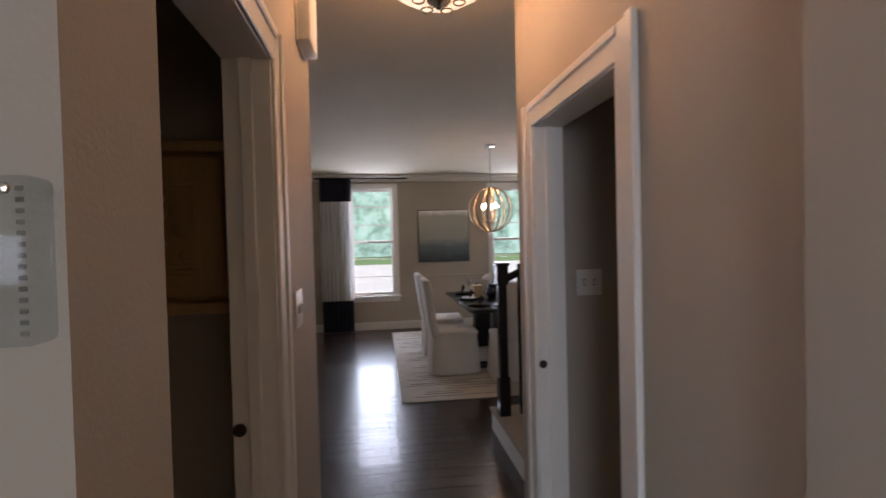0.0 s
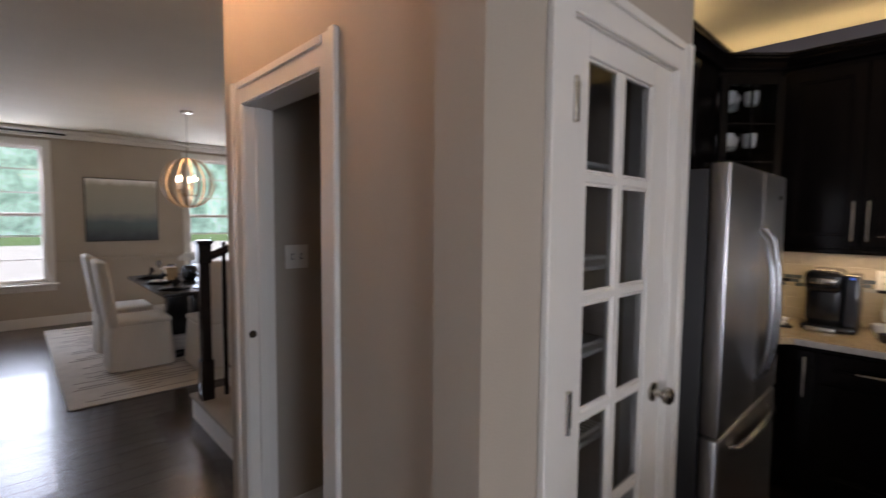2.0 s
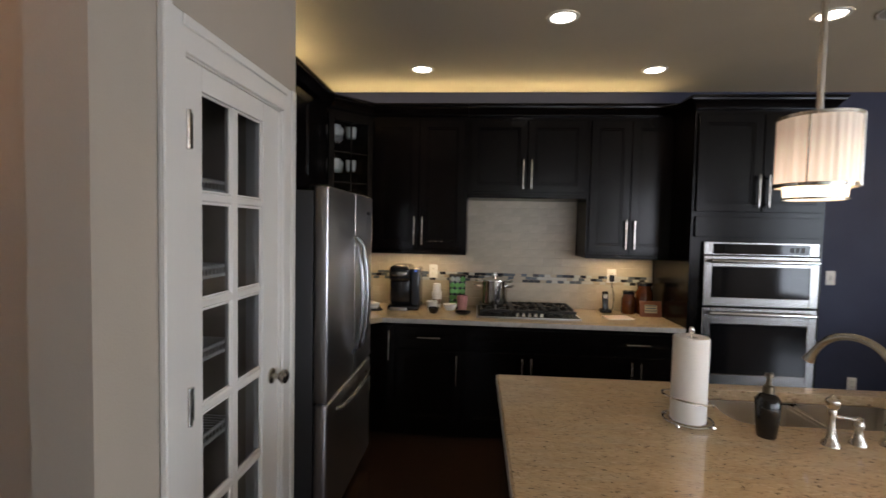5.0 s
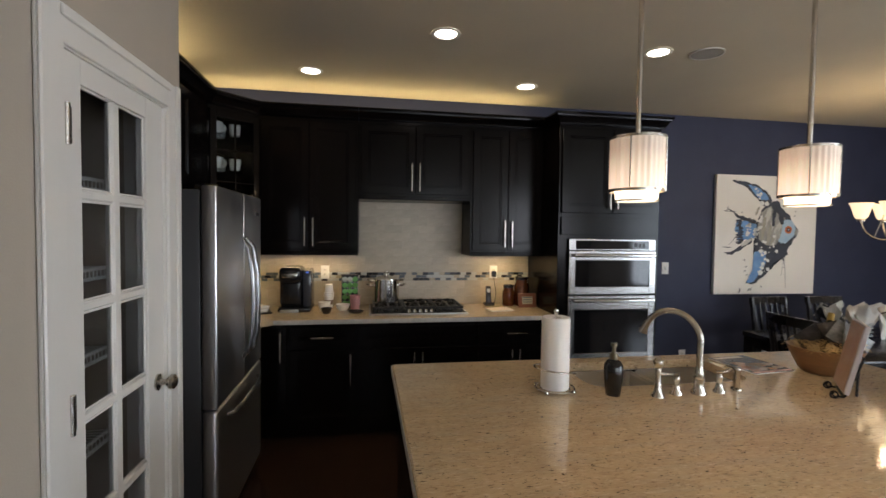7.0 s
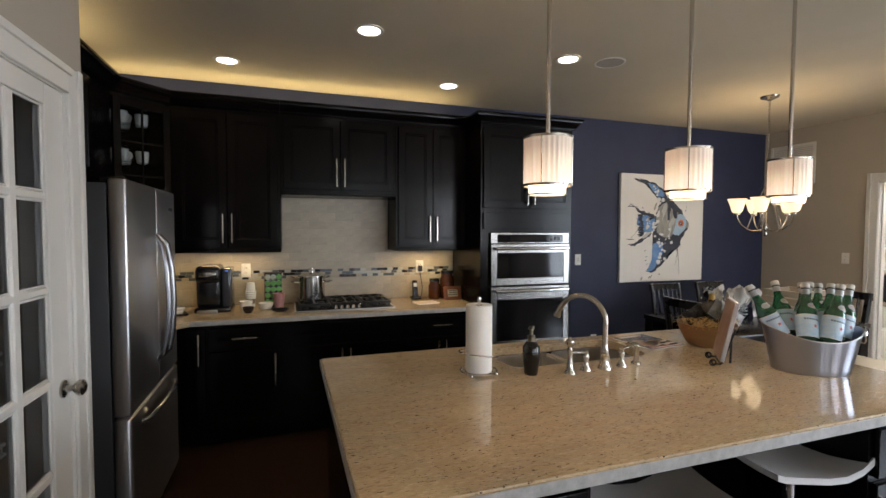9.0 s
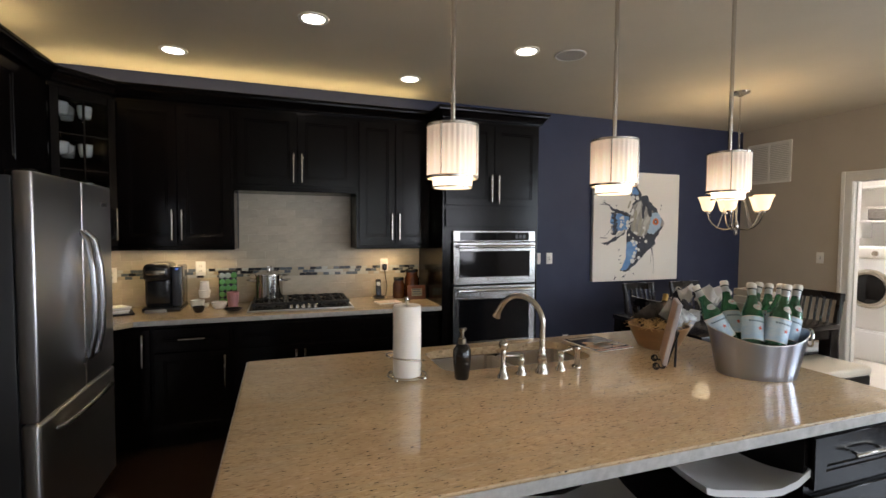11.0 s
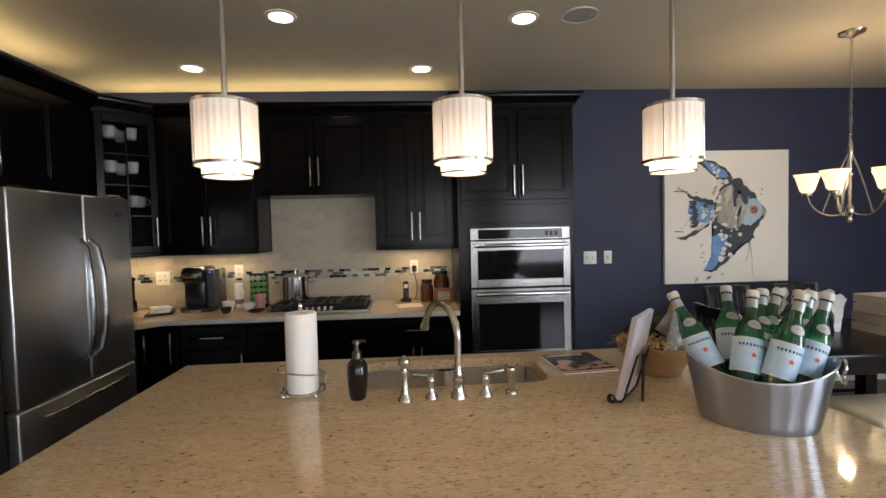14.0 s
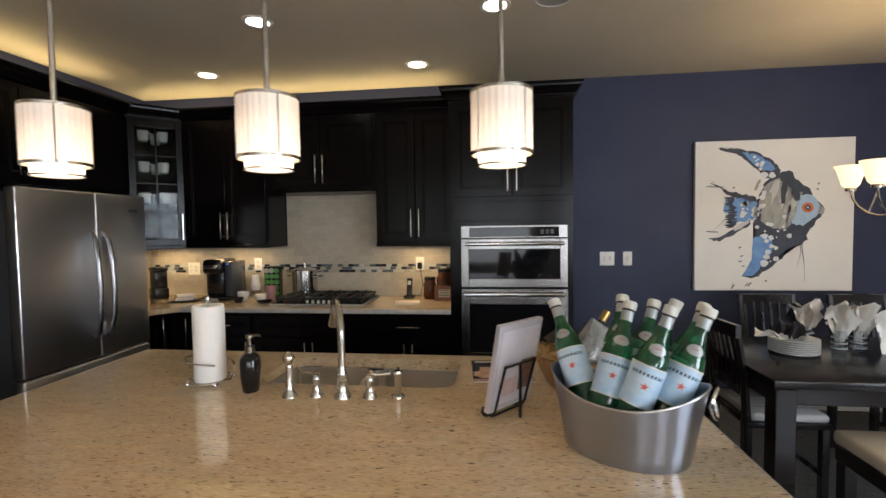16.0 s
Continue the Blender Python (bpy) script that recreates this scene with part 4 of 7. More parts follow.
f = thing("side_spray", "brushed nickel side spray beside the sink", "faucet", pose(1.135, -1.545, IZ))
part("holder", lathe(bmesh.new(), [(0.026, 0.0), (0.024, 0.008), (0.015, 0.020), (0.013, 0.04), (0.012, 0.05)], 18), M_NICKEL, f)
part("wand", lathe(bmesh.new(), [(0.012, 0.045), (0.010, 0.060), (0.0095, 0.090), (0.012, 0.108), (0.010, 0.114), (0.017, 0.121), (0.021, 0.132), (0.019, 0.143), (0.010, 0.150), (0.006, 0.157), (0.0005, 0.159)], 18), M_NICKEL, f)
f = thing("soap_pump", "brushed nickel deck soap dispenser", "faucet", pose(1.165, -1.925, IZ))
part("post", lathe(bmesh.new(), [(0.023, 0.0), (0.022, 0.006), (0.012, 0.012), (0.013, 0.075), (0.018, 0.084), (0.016, 0.092), (0.0005, 0.094)], 18), M_NICKEL, f)
part("spout", tube(bmesh.new(), [(0, 0, 0.086), (0.045, 0.01, 0.086), (0.052, 0.011, 0.078)], 0.006, 8), M_NICKEL, f)


# ---- backsplash tiles ----
bm = bmesh.new()
bx(bm, (3.643, -1.913, 0.914), (3.6495, 1.027, UP - 0.001))
bx(bm, (3.643, -1.272, UP - 0.001), (3.6495, -0.349, 1.824))
splash = structure("backsplash", bm, M_GROUT, "travertine tile backsplash with a glass mosaic band", "wall")
bm2 = box((2.69, 1.02, 0.914), (3.642, 1.0295, UP - 0.001))
splash2 = structure("backsplash_north", bm2, M_GROUT, "travertine tile backsplash beside the refrigerator", "wall")
MOS = [mat("mosaic_" + n, c, 0.12, var=0.1, bump=0.0) for n, c in (("black", (0.02, 0.022, 0.028)), ("slate", (0.12, 0.14, 0.16)), ("pearl", (0.55, 0.54, 0.50)), ("sand", (0.48, 0.41, 0.31)))]
tile_cache = {}


def tile(w, h, material, parent, x, y, z, turn):
    key = (round(w, 4), round(h, 4), material.name)
    if key not in tile_cache:
        tile_cache[key] = mesh_of("tile", box((0.0008, -0.004, 0.0008), (w - 0.0008, 0.0, h - 0.0008), 0.0012), material)
    ob = new("tile", tile_cache[key])
    ob.parent = parent
    ob.matrix_basis = pose(x, y, z, 0, 0, turn)


ROWS_OF_TILE = [(0.916, 0.070), (0.986, 0.070), (1.056, 0.070)] + [(1.204, 0.070), (1.274, 0.070)] + [(1.344 + 0.070 * k, 0.070) for k in range(7)]
for k, (z, h) in enumerate(ROWS_OF_TILE):
    above = z + h > UP + 0.02
    y, end = (-0.349, -1.272) if above else (1.02, -1.913)
    if z + h > 1.824:
        h = 1.824 - z
    if z < UP < z + h and not above:
        h = UP - z - 0.001
    w = 0.15 if k % 2 else 0.075
    while y - end > 0.012:
        ww = min(w, y - end)
        tile(ww, h, M_TILE, splash, 3.643, y, z, -90)
        y -= ww
        w = 0.15
rng = random.Random(3)
for r in range(3):
    y = 1.02
    w = (0.05, 0.025, 0.0375)[r]
    while y + 1.913 > 0.012:
        ww = min(w, y + 1.913)
        tile(ww, 0.0247, rng.choices(MOS, (3, 3, 4, 2))[0], splash, 3.643, y, 1.1275 + 0.0252 * r, -90)
        y -= ww
        w = 0.05


# ---- pantry door and what stands behind its glass ----
def pantry_door():
    d = thing("door_1", "white pantry door glazed with ten small panes", "door", pose(0.815, 0.352, 0.012), kind="structure")
    cols, rows = ((0.093, 0.260), (0.300, 0.470)), [(1.943 - 0.31 * k - 0.282, 1.943 - 0.31 * k) for k in range(5)]
    leaf = bmesh.new()
    T = 0.035
    bx(leaf, (0, 0, 0), (0.0932, T, 2.018), 0.002), bx(leaf, (0.4698, 0, 0), (0.597, T, 2.018), 0.002)
    bx(leaf, (0.093, 0.0005, 1.943), (0.47, T - 0.0005, 2.018), 0.002), bx(leaf, (0.093, 0.0005, 0), (0.47, T - 0.0005, rows[-1][0]), 0.002)
    part("leaf", leaf, M_TRIM, d)
    part("muntin", box((0.26, 0.004, rows[-1][0]), (0.30, T - 0.004, 1.943), 0.006), M_TRIM, d)
    for z0, z1 in rows[:-1]:
        part("muntin", box((0.093, 0.0045, z0 - 0.028), (0.47, T - 0.0045, z0), 0.006), M_TRIM, d)
    for x0, x1 in cols:
        for z0, z1 in rows:
            part("pane", box((x0 - 0.004, 0.016, z0 - 0.004), (x1 + 0.004, 0.019, z1 + 0.004)), M_PANTRYGLASS, d)
            bead = bmesh.new()
            for a, b, c, e in ((x0, x0 + 0.007, z0, z1), (x1 - 0.007, x1, z0, z1), (x0 + 0.006, x1 - 0.006, z0, z0 + 0.007), (x0 + 0.006, x1 - 0.006, z1 - 0.007, z1)):
                bx(bead, (a, 0.009, c), (b, 0.0155, e), 0.002)
            part("glazing_bead", bead, M_TRIM, d)
    k = part("knob", lathe(bmesh.new(), [(0.031, 0.0), (0.030, 0.006), (0.012, 0.010), (0.011, 0.030), (0.020, 0.036), (0.028, 0.047), (0.027, 0.058), (0.016, 0.066), (0.0005, 0.067)], 24), M_NICKEL, d, "satin nickel round door knob", m=pose(0.540, 0.0, 0.985, 90))
    for z in (0.30, 1.07, 1.82):
        h = bmesh.new()
        bx(h, (-0.018, -0.012, z - 0.048), (0.034, -0.002, z + 0.048), 0.002), tube(h, [(0.006, -0.014, z - 0.052), (0.006, -0.014, z + 0.052)], 0.009, 10)
        part("hinge", h, M_NICKEL, d, "satin nickel butt hinge")


pantry_door()


def wire_shelf(z):
    s = thing("wire_shelf", "white coated wire shelf in the pantry", "shelf", pose(0.71, 0.555, z), "pantry shelves")
    f = bmesh.new()
    for y, zz in ((0.0, 0.0), (0.0, -0.035), (0.20, 0.0), (0.44, 0.0)):
        tube(f, [(0.0, y, zz), (0.715, y, zz)], 0.0075, 6)
    part("rail", f, M_PLATE, s)
    w = bmesh.new()
    for i in range(30):
        x = 0.012 + i * 0.0238
        tube(w, [(x, 0.0, -0.037), (x, 0.0, 0.003), (x, 0.44, 0.003)], 0.0034, 4)
    tagged(part("wires", w, M_PLATE, s), kind="stuff")


for z in (0.45, 0.80, 1.12, 1.42, 1.74):
    wire_shelf(z)


def jar(name, m, label, body, lid, r=0.04, h=0.13, cat="jar", group="pantry goods"):
    j = thing(name, label, cat, m, group)
    part("body", lathe(bmesh.new(), [(r * 0.9, 0), (r, 0.008), (r, h * 0.75), (r * 0.8, h * 0.88), (r * 0.8, h)], 20), body, j)
    part("lid", lathe(bmesh.new(), [(r * 0.85, h - 0.004), (r * 0.86, h + 0.018), (r * 0.8, h + 0.022), (0.0005, h + 0.022)], 20), lid, j)
    return j


M_BLUELID = mat("blue_plastic", (0.05, 0.12, 0.38), 0.35, var=0.05)
M_RED = mat("dull_red_carton", (0.34, 0.05, 0.03), 0.6, var=0.1)
M_AMBER = mat("amber_glass", (0.11, 0.032, 0.009), 0.12, var=0.25, scale=20, bump=0.0)
M_TEAL = mat("teal_tin", (0.10, 0.28, 0.30), 0.4, var=0.1)
jar("jar", pose(0.92, 0.80, 1.425), "white jar with an orange label and blue lid", mat("orange_label", (0.45, 0.22, 0.10), 0.5), M_BLUELID, 0.045, 0.12)
jar("jar", pose(1.24, 0.82, 1.425), "small glass jar with a dark lid", M_AMBER, M_BLACK, 0.035, 0.09)
jar("jar", pose(1.20, 0.84, 0.805), "squat tin with a dark lid", M_TEAL, M_BLACK, 0.05, 0.08)

# ---- lamps ----
M_SHADE = glow("lit_pleated_shade", (1.0, 0.74, 0.53), 1.0, (0.75, 0.66, 0.54))


def bulb_gradient(m, low, high, z0, z1):
    """The cloth glows most beside the bulb, and shows its pleats."""
    n, l = m.node_tree.nodes, m.node_tree.links
    co, sep, ran, mp, no, mu, ad = (n.new("ShaderNode" + k) for k in ("TexCoord", "SeparateXYZ", "MapRange", "Mapping", "TexNoise", "Math", "Math"))
    mp.inputs["Scale"].default_value = (1, 1, 0.02)
    no.inputs["Scale"].default_value, no.inputs["Detail"].default_value = 130, 2
    ran.inputs[1].default_value, ran.inputs[2].default_value, ran.inputs[3].default_value, ran.inputs[4].default_value = z0, z1, high, low
    ad.operation, mu.operation = "MULTIPLY_ADD", "MULTIPLY"
    ad.inputs[1].default_value, ad.inputs[2].default_value = 1.1, 0.45
    l.new(co.outputs["Object"], sep.inputs[0])
    l.new(co.outputs["Object"], mp.inputs[0])
    l.new(mp.outputs[0], no.inputs["Vector"])
    l.new(sep.outputs[2], ran.inputs[0])
    l.new(no.outputs[0], ad.inputs[0])
    l.new(ran.outputs[0], mu.inputs[0])
    l.new(ad.outputs[0], mu.inputs[1])
    l.new(mu.outputs[0], n["Principled BSDF"].inputs["Emission Strength"])


bulb_gradient(M_SHADE, 0.22, 0.80, 0.045, 0.145)
M_SHADEIN = glow("lit_inner_glass", (1.0, 0.84, 0.60), 1.8, (0.9, 0.85, 0.75))
M_SOCKET = glow("lit_downlight", (1.0, 0.93, 0.80), 12)
M_BULB = glow("lit_bulb", (1.0, 0.82, 0.52), 14)
M_BELL = glow("lit_bell_glass", (1.0, 0.78, 0.48), 1.05, (0.85, 0.7, 0.5))
M_RING = mat("white_lamp_ring", (0.75, 0.72, 0.66), 0.4, var=0.02, bump=0)


def pendant(m):
    p = thing("pendant_lamp", "pendant lamp with a pleated drum shade and nickel rims", "lamp", m, "pendants over the island")
    part("canopy", lathe(bmesh.new(), [(0.0005, 1.0855), (0.062, 1.084), (0.062, 1.069), (0.045, 1.059), (0.010, 1.054)], 24), M_NICKEL, p)
    part("rod", tube(bmesh.new(), [(0, 0, 0.13), (0, 0, 1.06)], 0.0070, 10), M_NICKEL, p)
    part("socket", lathe(bmesh.new(), [(0.017, 0.118), (0.019, 0.125), (0.019, 0.16), (0.008, 0.17)], 14), M_NICKEL, p)
    s = bmesh.new()
    n = 120
    def ring(z, r0):
        fold = [r0 + (0.0, 0.0016, 0.0022, 0.0008)[i % 4] for i in range(n)]
        return [s.verts.new((r * math.cos(2 * math.pi * i / n), r * math.sin(2 * math.pi * i / n), z)) for i, r in enumerate(fold)]
    lo, hi = ring(0.034, 0.0710), ring(0.173, 0.0710)
    for i in range(n):
        s.faces.new((lo[i], lo[(i + 1) % n], hi[(i + 1) % n], hi[i]))
    part("shade", s, M_SHADE, p, "pleated cream fabric shade, lit").visible_shadow = False
    inner = part("diffuser", lathe(bmesh.new(), [(0.0005, 0.006), (0.052, 0.004), (0.0555, 0.008), (0.0575, 0.044), (0.0575, 0.14)], 32, cap=False), M_SHADEIN, p, "frosted glass inner cylinder, lit")
    inner.visible_shadow = False
    for z0, z1, r in ((0.028, 0.036, 0.0750), (0.172, 0.179, 0.0745), (0.002, 0.006, 0.0590)):
        part("rim", lathe(bmesh.new(), [(r - 0.004, z0), (r, z0), (r, z1), (r - 0.004, z1), (r - 0.004, z0)], 40, cap=False), M_NICKEL, p, "polished nickel rim")
    for a in range(4):
        c, q = math.cos(radians(45 + 90 * a)), math.sin(radians(45 + 90 * a))
        part("strap", tube(bmesh.new(), [(0.0740 * c, 0.0740 * q, 0.03), (0.0740 * c, 0.0740 * q, 0.177)], 0.0022, 6), M_NICKEL, p)
        part("spoke", tube(bmesh.new(), [(0.004 * c, 0.004 * q, 0.175), (0.0735 * c, 0.0735 * q, 0.175)], 0.002, 6), M_NICKEL, p)
    return p


one = pendant(pose(*PENDANTS[0], 1.659))
for px, py in PENDANTS[1:]:
    copy_thing(one, pose(px, py, 1.659))


def downlight(x, y):
    d = thing("downlight", "round recessed ceiling downlight, lit", "lamp", pose(x, y, CEIL), "recessed downlights")
    part("trim_ring", lathe(bmesh.new(), [(0.088, -0.001), (0.086, -0.006), (0.070, -0.008), (0.064, -0.004)], 32, cap=False), M_RING, d)
    part("lens", lathe(bmesh.new(), [(0.068, -0.0035), (0.0005, -0.0055)], 32, cap=False), M_SOCKET, d, "glowing lens").visible_shadow = False


for px, py in DOWNLIGHTS:
    downlight(px, py)
d = thing("ceiling_speaker", "round white ceiling speaker grille", "speaker", pose(2.218, -2.577, CEIL))
part("grille", lathe(bmesh.new(), [(0.095, -0.0005), (0.094, -0.004), (0.0005, -0.007)], 36, cap=False), mat("speaker_grille", (0.50, 0.47, 0.42), 0.7, fine=400, bump=0.3), d)
part("rim", lathe(bmesh.new(), [(0.106, -0.0005), (0.105, -0.006), (0.096, -0.007), (0.0945, -0.003)], 36, cap=False), M_RING, d)


def hall_lamp():
    h = thing("ceiling_lamp", "semi-flush hall lamp with a glowing glass bowl and nickel scrolls", "lamp", pose(HALL_LAMP[0], HALL_LAMP[1], CEIL))
    part("canopy", lathe(bmesh.new(), [(0.07, 0.0), (0.068, -0.015), (0.03, -0.03), (0.012, -0.045), (0.012, -0.14)], 24), M_NICKEL, h)
    part("bowl", lathe(bmesh.new(), [(0.215, -0.200), (0.210, -0.215), (0.18, -0.255), (0.12, -0.292), (0.06, -0.308), (0.0005, -0.312)], 40, cap=False), M_BELL, h, "frosted glass bowl, lit").visible_shadow = False
    part("rim", lathe(bmesh.new(), [(0.222, -0.192), (0.226, -0.198), (0.222, -0.208), (0.212, -0.207), (0.212, -0.194), (0.222, -0.192)], 40, cap=False), M_NICKEL, h)
    part("finial", lathe(bmesh.new(), [(0.045, -0.311), (0.035, -0.320), (0.018, -0.328), (0.012, -0.337), (0.0005, -0.341)], 20), M_NICKEL, h)
    for a in range(6):
        t = radians(60 * a)
        part("scroll", tube(bmesh.new(), [(0.075 * math.cos(t) + 0.022 * math.cos(u), 0.075 * math.sin(t) + 0.022 * math.sin(u), -0.311) for u in [2 * math.pi * k / 12 for k in range(12)]], 0.004, 6, closed=True), M_NICKEL, h)
    for a in range(3):
        t = radians(120 * a + 30)
        part("arm", tube(bmesh.new(), [(0.01 * math.cos(t), 0.01 * math.sin(t), -0.12), (0.12 * math.cos(t), 0.12 * math.sin(t), -0.15), (0.218 * math.cos(t), 0.218 * math.sin(t), -0.195)], 0.006, 8), M_NICKEL, h)


hall_lamp()


def orb():
    M = mat("bent_wood_band", (0.48, 0.36, 0.24), 0.55, var=0.15, fine=50)
    o = thing("orb_chandelier", "globe chandelier of bent wooden bands round candle bulbs", "lamp", pose(ORB[0], ORB[1], 0))
    c, R = 1.935, 0.285
    part("canopy", lathe(bmesh.new(), [(0.065, CEIL - 0.001), (0.06, CEIL - 0.02), (0.01, CEIL - 0.03)], 20), M_NICKEL, o)
    part("chain", tube(bmesh.new(), [(0, 0, c + R), (0, 0, CEIL - 0.02)], 0.005, 8), M_NICKEL, o)
    for k in range(6):
        a = radians(30 * k + 8)
        b = bmesh.new()
        n, hw = 40, 0.011
        u, side = Vector((math.cos(a), math.sin(a), 0)), Vector((-math.sin(a), math.cos(a), 0))
        rings = []
        for i in range(n):
            t = 2 * math.pi * i / n
            p = u * math.cos(t) + Vector((0, 0, 1)) * math.sin(t)
            rings.append([b.verts.new(Vector((0, 0, c)) + p * rr + side * s) for rr, s in ((R, -hw), (R, hw), (R - 0.006, hw), (R - 0.006, -hw))])
        for i in range(n):
            p, q = rings[i], rings[(i + 1) % n]
            for j in range(4):
                b.faces.new((p[j], p[(j + 1) % 4], q[(j + 1) % 4], q[j]))
        part("band", b, M, o)
    part("stem", tube(bmesh.new(), [(0, 0, c - 0.16), (0, 0, c + R)], 0.008, 8), M_NICKEL, o)
    for k in range(5):
        a = radians(72 * k)
        x, y = 0.11 * math.cos(a), 0.11 * math.sin(a)
        arm = part("arm", tube(bmesh.new(), [(0, 0, c - 0.13), (x * 0.6, y * 0.6, c - 0.15), (x, y, c - 0.10), (x, y, c - 0.06)], 0.006, 8), M_NICKEL, o)
        part("candle", lathe(bmesh.new(), [(0.011, c - 0.07), (0.011, c + 0.01)], 12, (x, y, 0)), M_PLATE, arm)
        part("bulb", lathe(bmesh.new(), [(0.006, c + 0.01), (0.016, c + 0.035), (0.012, c + 0.06), (0.0005, c + 0.085)], 12, (x, y, 0)), M_BULB, arm, "glowing candle bulb").visible_shadow = False


orb()


def breakfast_chandelier():
    o = thing("chandelier", "five-arm nickel chandelier with glowing bell glass shades", "lamp", pose(CHAND[0], CHAND[1], 0))
    part("canopy", lathe(bmesh.new(), [(0.075, CEIL - 0.001), (0.07, CEIL - 0.014), (0.03, CEIL - 0.03), (0.008, CEIL - 0.045)], 24), M_NICKEL, o)
    ch = bmesh.new()
    z = 2.06
    k = 0
    while z < CEIL - 0.04:
        u, v = ((1, 0, 0), (0, 0, 1)) if k % 2 else ((0, 1, 0), (0, 0, 1))
        tube(ch, [Vector((0, 0, z + 0.012)) + Vector(u) * 0.008 * math.cos(t) + Vector(v) * 0.018 * math.sin(t) for t in [2 * math.pi * i / 10 for i in range(10)]], 0.002, 5, closed=True)
        z += 0.026
        k += 1
    tagged(part("chain", ch, M_NICKEL, o), kind="stuff")
    part("stem", lathe(bmesh.new(), [(0.0005, 1.50), (0.012, 1.51), (0.016, 1.525), (0.010, 1.545), (0.022, 1.57), (0.022, 1.60), (0.009, 1.63), (0.008, 1.90), (0.014, 1.93), (0.014, 2.02), (0.006, 2.05), (0.0005, 2.065)], 20), M_NICKEL, o)
    for k in range(5):
        a = radians(72 * k + 44)
        c, s = math.cos(a), math.sin(a)
        pts = [(0.02, 1.570), (0.06, 1.553), (0.10, 1.552), (0.145, 1.568), (0.185, 1.605), (0.210, 1.65), (0.222, 1.70)]
        arm = part("arm", tube(bmesh.new(), [(r * c, r * s, zz) for r, zz in pts], 0.006, 8), M_NICKEL, o)
        part("brace", tube(bmesh.new(), [(0.014 * c, 0.014 * s, 1.95), (0.050 * c, 0.050 * s, 1.86), (0.090 * c, 0.090 * s, 1.74), (0.140 * c, 0.140 * s, 1.568)], 0.0045, 6), M_NICKEL, o)
        part("socket", lathe(bmesh.new(), [(0.026, 1.695), (0.028, 1.705), (0.018, 1.73)], 16, (0.222 * c, 0.222 * s, 0)), M_NICKEL, arm)
        part("shade", lathe(bmesh.new(), [(0.026, 1.715), (0.042, 1.730), (0.054, 1.775), (0.068, 1.820), (0.080, 1.842)], 24, (0.222 * c, 0.222 * s, 0), cap=False), M_BELL, arm, "bell-shaped frosted glass shade, lit").visible_shadow = False


breakfast_chandelier()


# ---- switch plates and outlets ----
def plate(m, gangs=1, kind="switch", label=""):
    p = thing("outlet" if kind == "outlet" else "light_switch", label or ("white electrical outlet on the wall" if kind == "outlet" else "white light switch plate on the wall"), kind, m)
    w = 0.072 + 0.046 * (gangs - 1)
    part("plate", box((-w / 2, -0.006, -0.058), (w / 2, 0.0, 0.058), 0.003, 2), M_PLATE, p)
    for g in range(gangs):
        x = 0.046 * (g - (gangs - 1) / 2)
        if kind == "outlet":
            for z in (-0.02, 0.02):
                part("socket", box((x - 0.016, -0.0085, z - 0.014), (x + 0.016, -0.0055, z + 0.014), 0.002), M_RING, p)
                for dx in (-0.006, 0.006):
                    part("slot", box((x + dx - 0.0012, -0.0092, z - 0.004), (x + dx + 0.0012, -0.0080, z + 0.007)), M_BLACK, p)
        else:
            part("toggle", box((x - 0.005, -0.016, -0.010), (x + 0.005, -0.005, 0.012), 0.002), M_WHITE, p)
            part("slot", box((x - 0.0065, -0.0068, -0.0135), (x + 0.0065, -0.0058, 0.0150)), M_DKSIDE, p)
    return p


plate(facing_west(3.649, -3.17, 1.238), 2), plate(facing_west(3.649, -3.335, 1.238), 1)
plate(facing_west(3.649, -3.55, 0.36), 1, "outlet")
plate(pose(2.73, -6.049, 1.262, 0, 0, 180), 1)
plate(facing_west(3.638, 0.58, 1.165), 2, "outlet", "white double outlet on the tiled backsplash")
plate(facing_west(3.638, -0.06, 1.205), 1, "outlet", "white outlet on the tiled backsplash"), plate(facing_west(3.638, -1.575, 1.205), 1, "outlet", "white outlet on the tiled backsplash")
plate(pose(-0.309, 1.44, 1.36, 0, 0, 90), 2), plate(pose(0.88, 1.899, 1.36), 2)
c = thing("door_chime", "white wall-mounted door chime box", "chime", pose(-0.309, 1.64, 2.37, 0, 0, 90))
part("cover", box((-0.09, -0.05, -0.12), (0.09, 0.0, 0.12), 0.01, 2), M_PLATE, c)
part("backplate", box((-0.095, -0.008, -0.125), (0.095, -0.001, 0.125), 0.002), M_TRIM, c)
for y, x, out in ((1.735, 0.598, 180), (1.137, -0.405, 180)):
    s = thing("strike_plate", "small dark metal strike plate on the door jamb", "latch", pose(x, y - 0.003, 1.05 if x > 0 else 1.105))
    part("plate", lathe(bmesh.new(), [(0.0005, 0.0), (0.017, 0.001), (0.016, 0.004), (0.006, 0.006), (0.0005, 0.006)], 18), mat("aged_bronze", (0.06, 0.045, 0.03), 0.35, 0.8), s, m=pose(0, 0, 0, 90))


# acrylic leaflet holder by the hall, chest seen through the side doorway
M_ACRYL = thin_glass("clear_acrylic", (0.86, 0.89, 0.90), 0.2, 0.015)
a = thing("leaflet_holder", "empty clear acrylic leaflet holder hung on the wall", "holder", pose(-0.263, 0.278, 1.505))
a.scale = (0.62, 0.62, 0.62)
M_RIDGE = thin_glass("frosted_acrylic_edge", (0.75, 0.76, 0.76), 0.5, 0.03)
part("pocket", box((-0.24, -0.045, 0.0), (0.0, -0.002, 0.172), 0.008, 2), M_ACRYL, a).visible_shadow = False
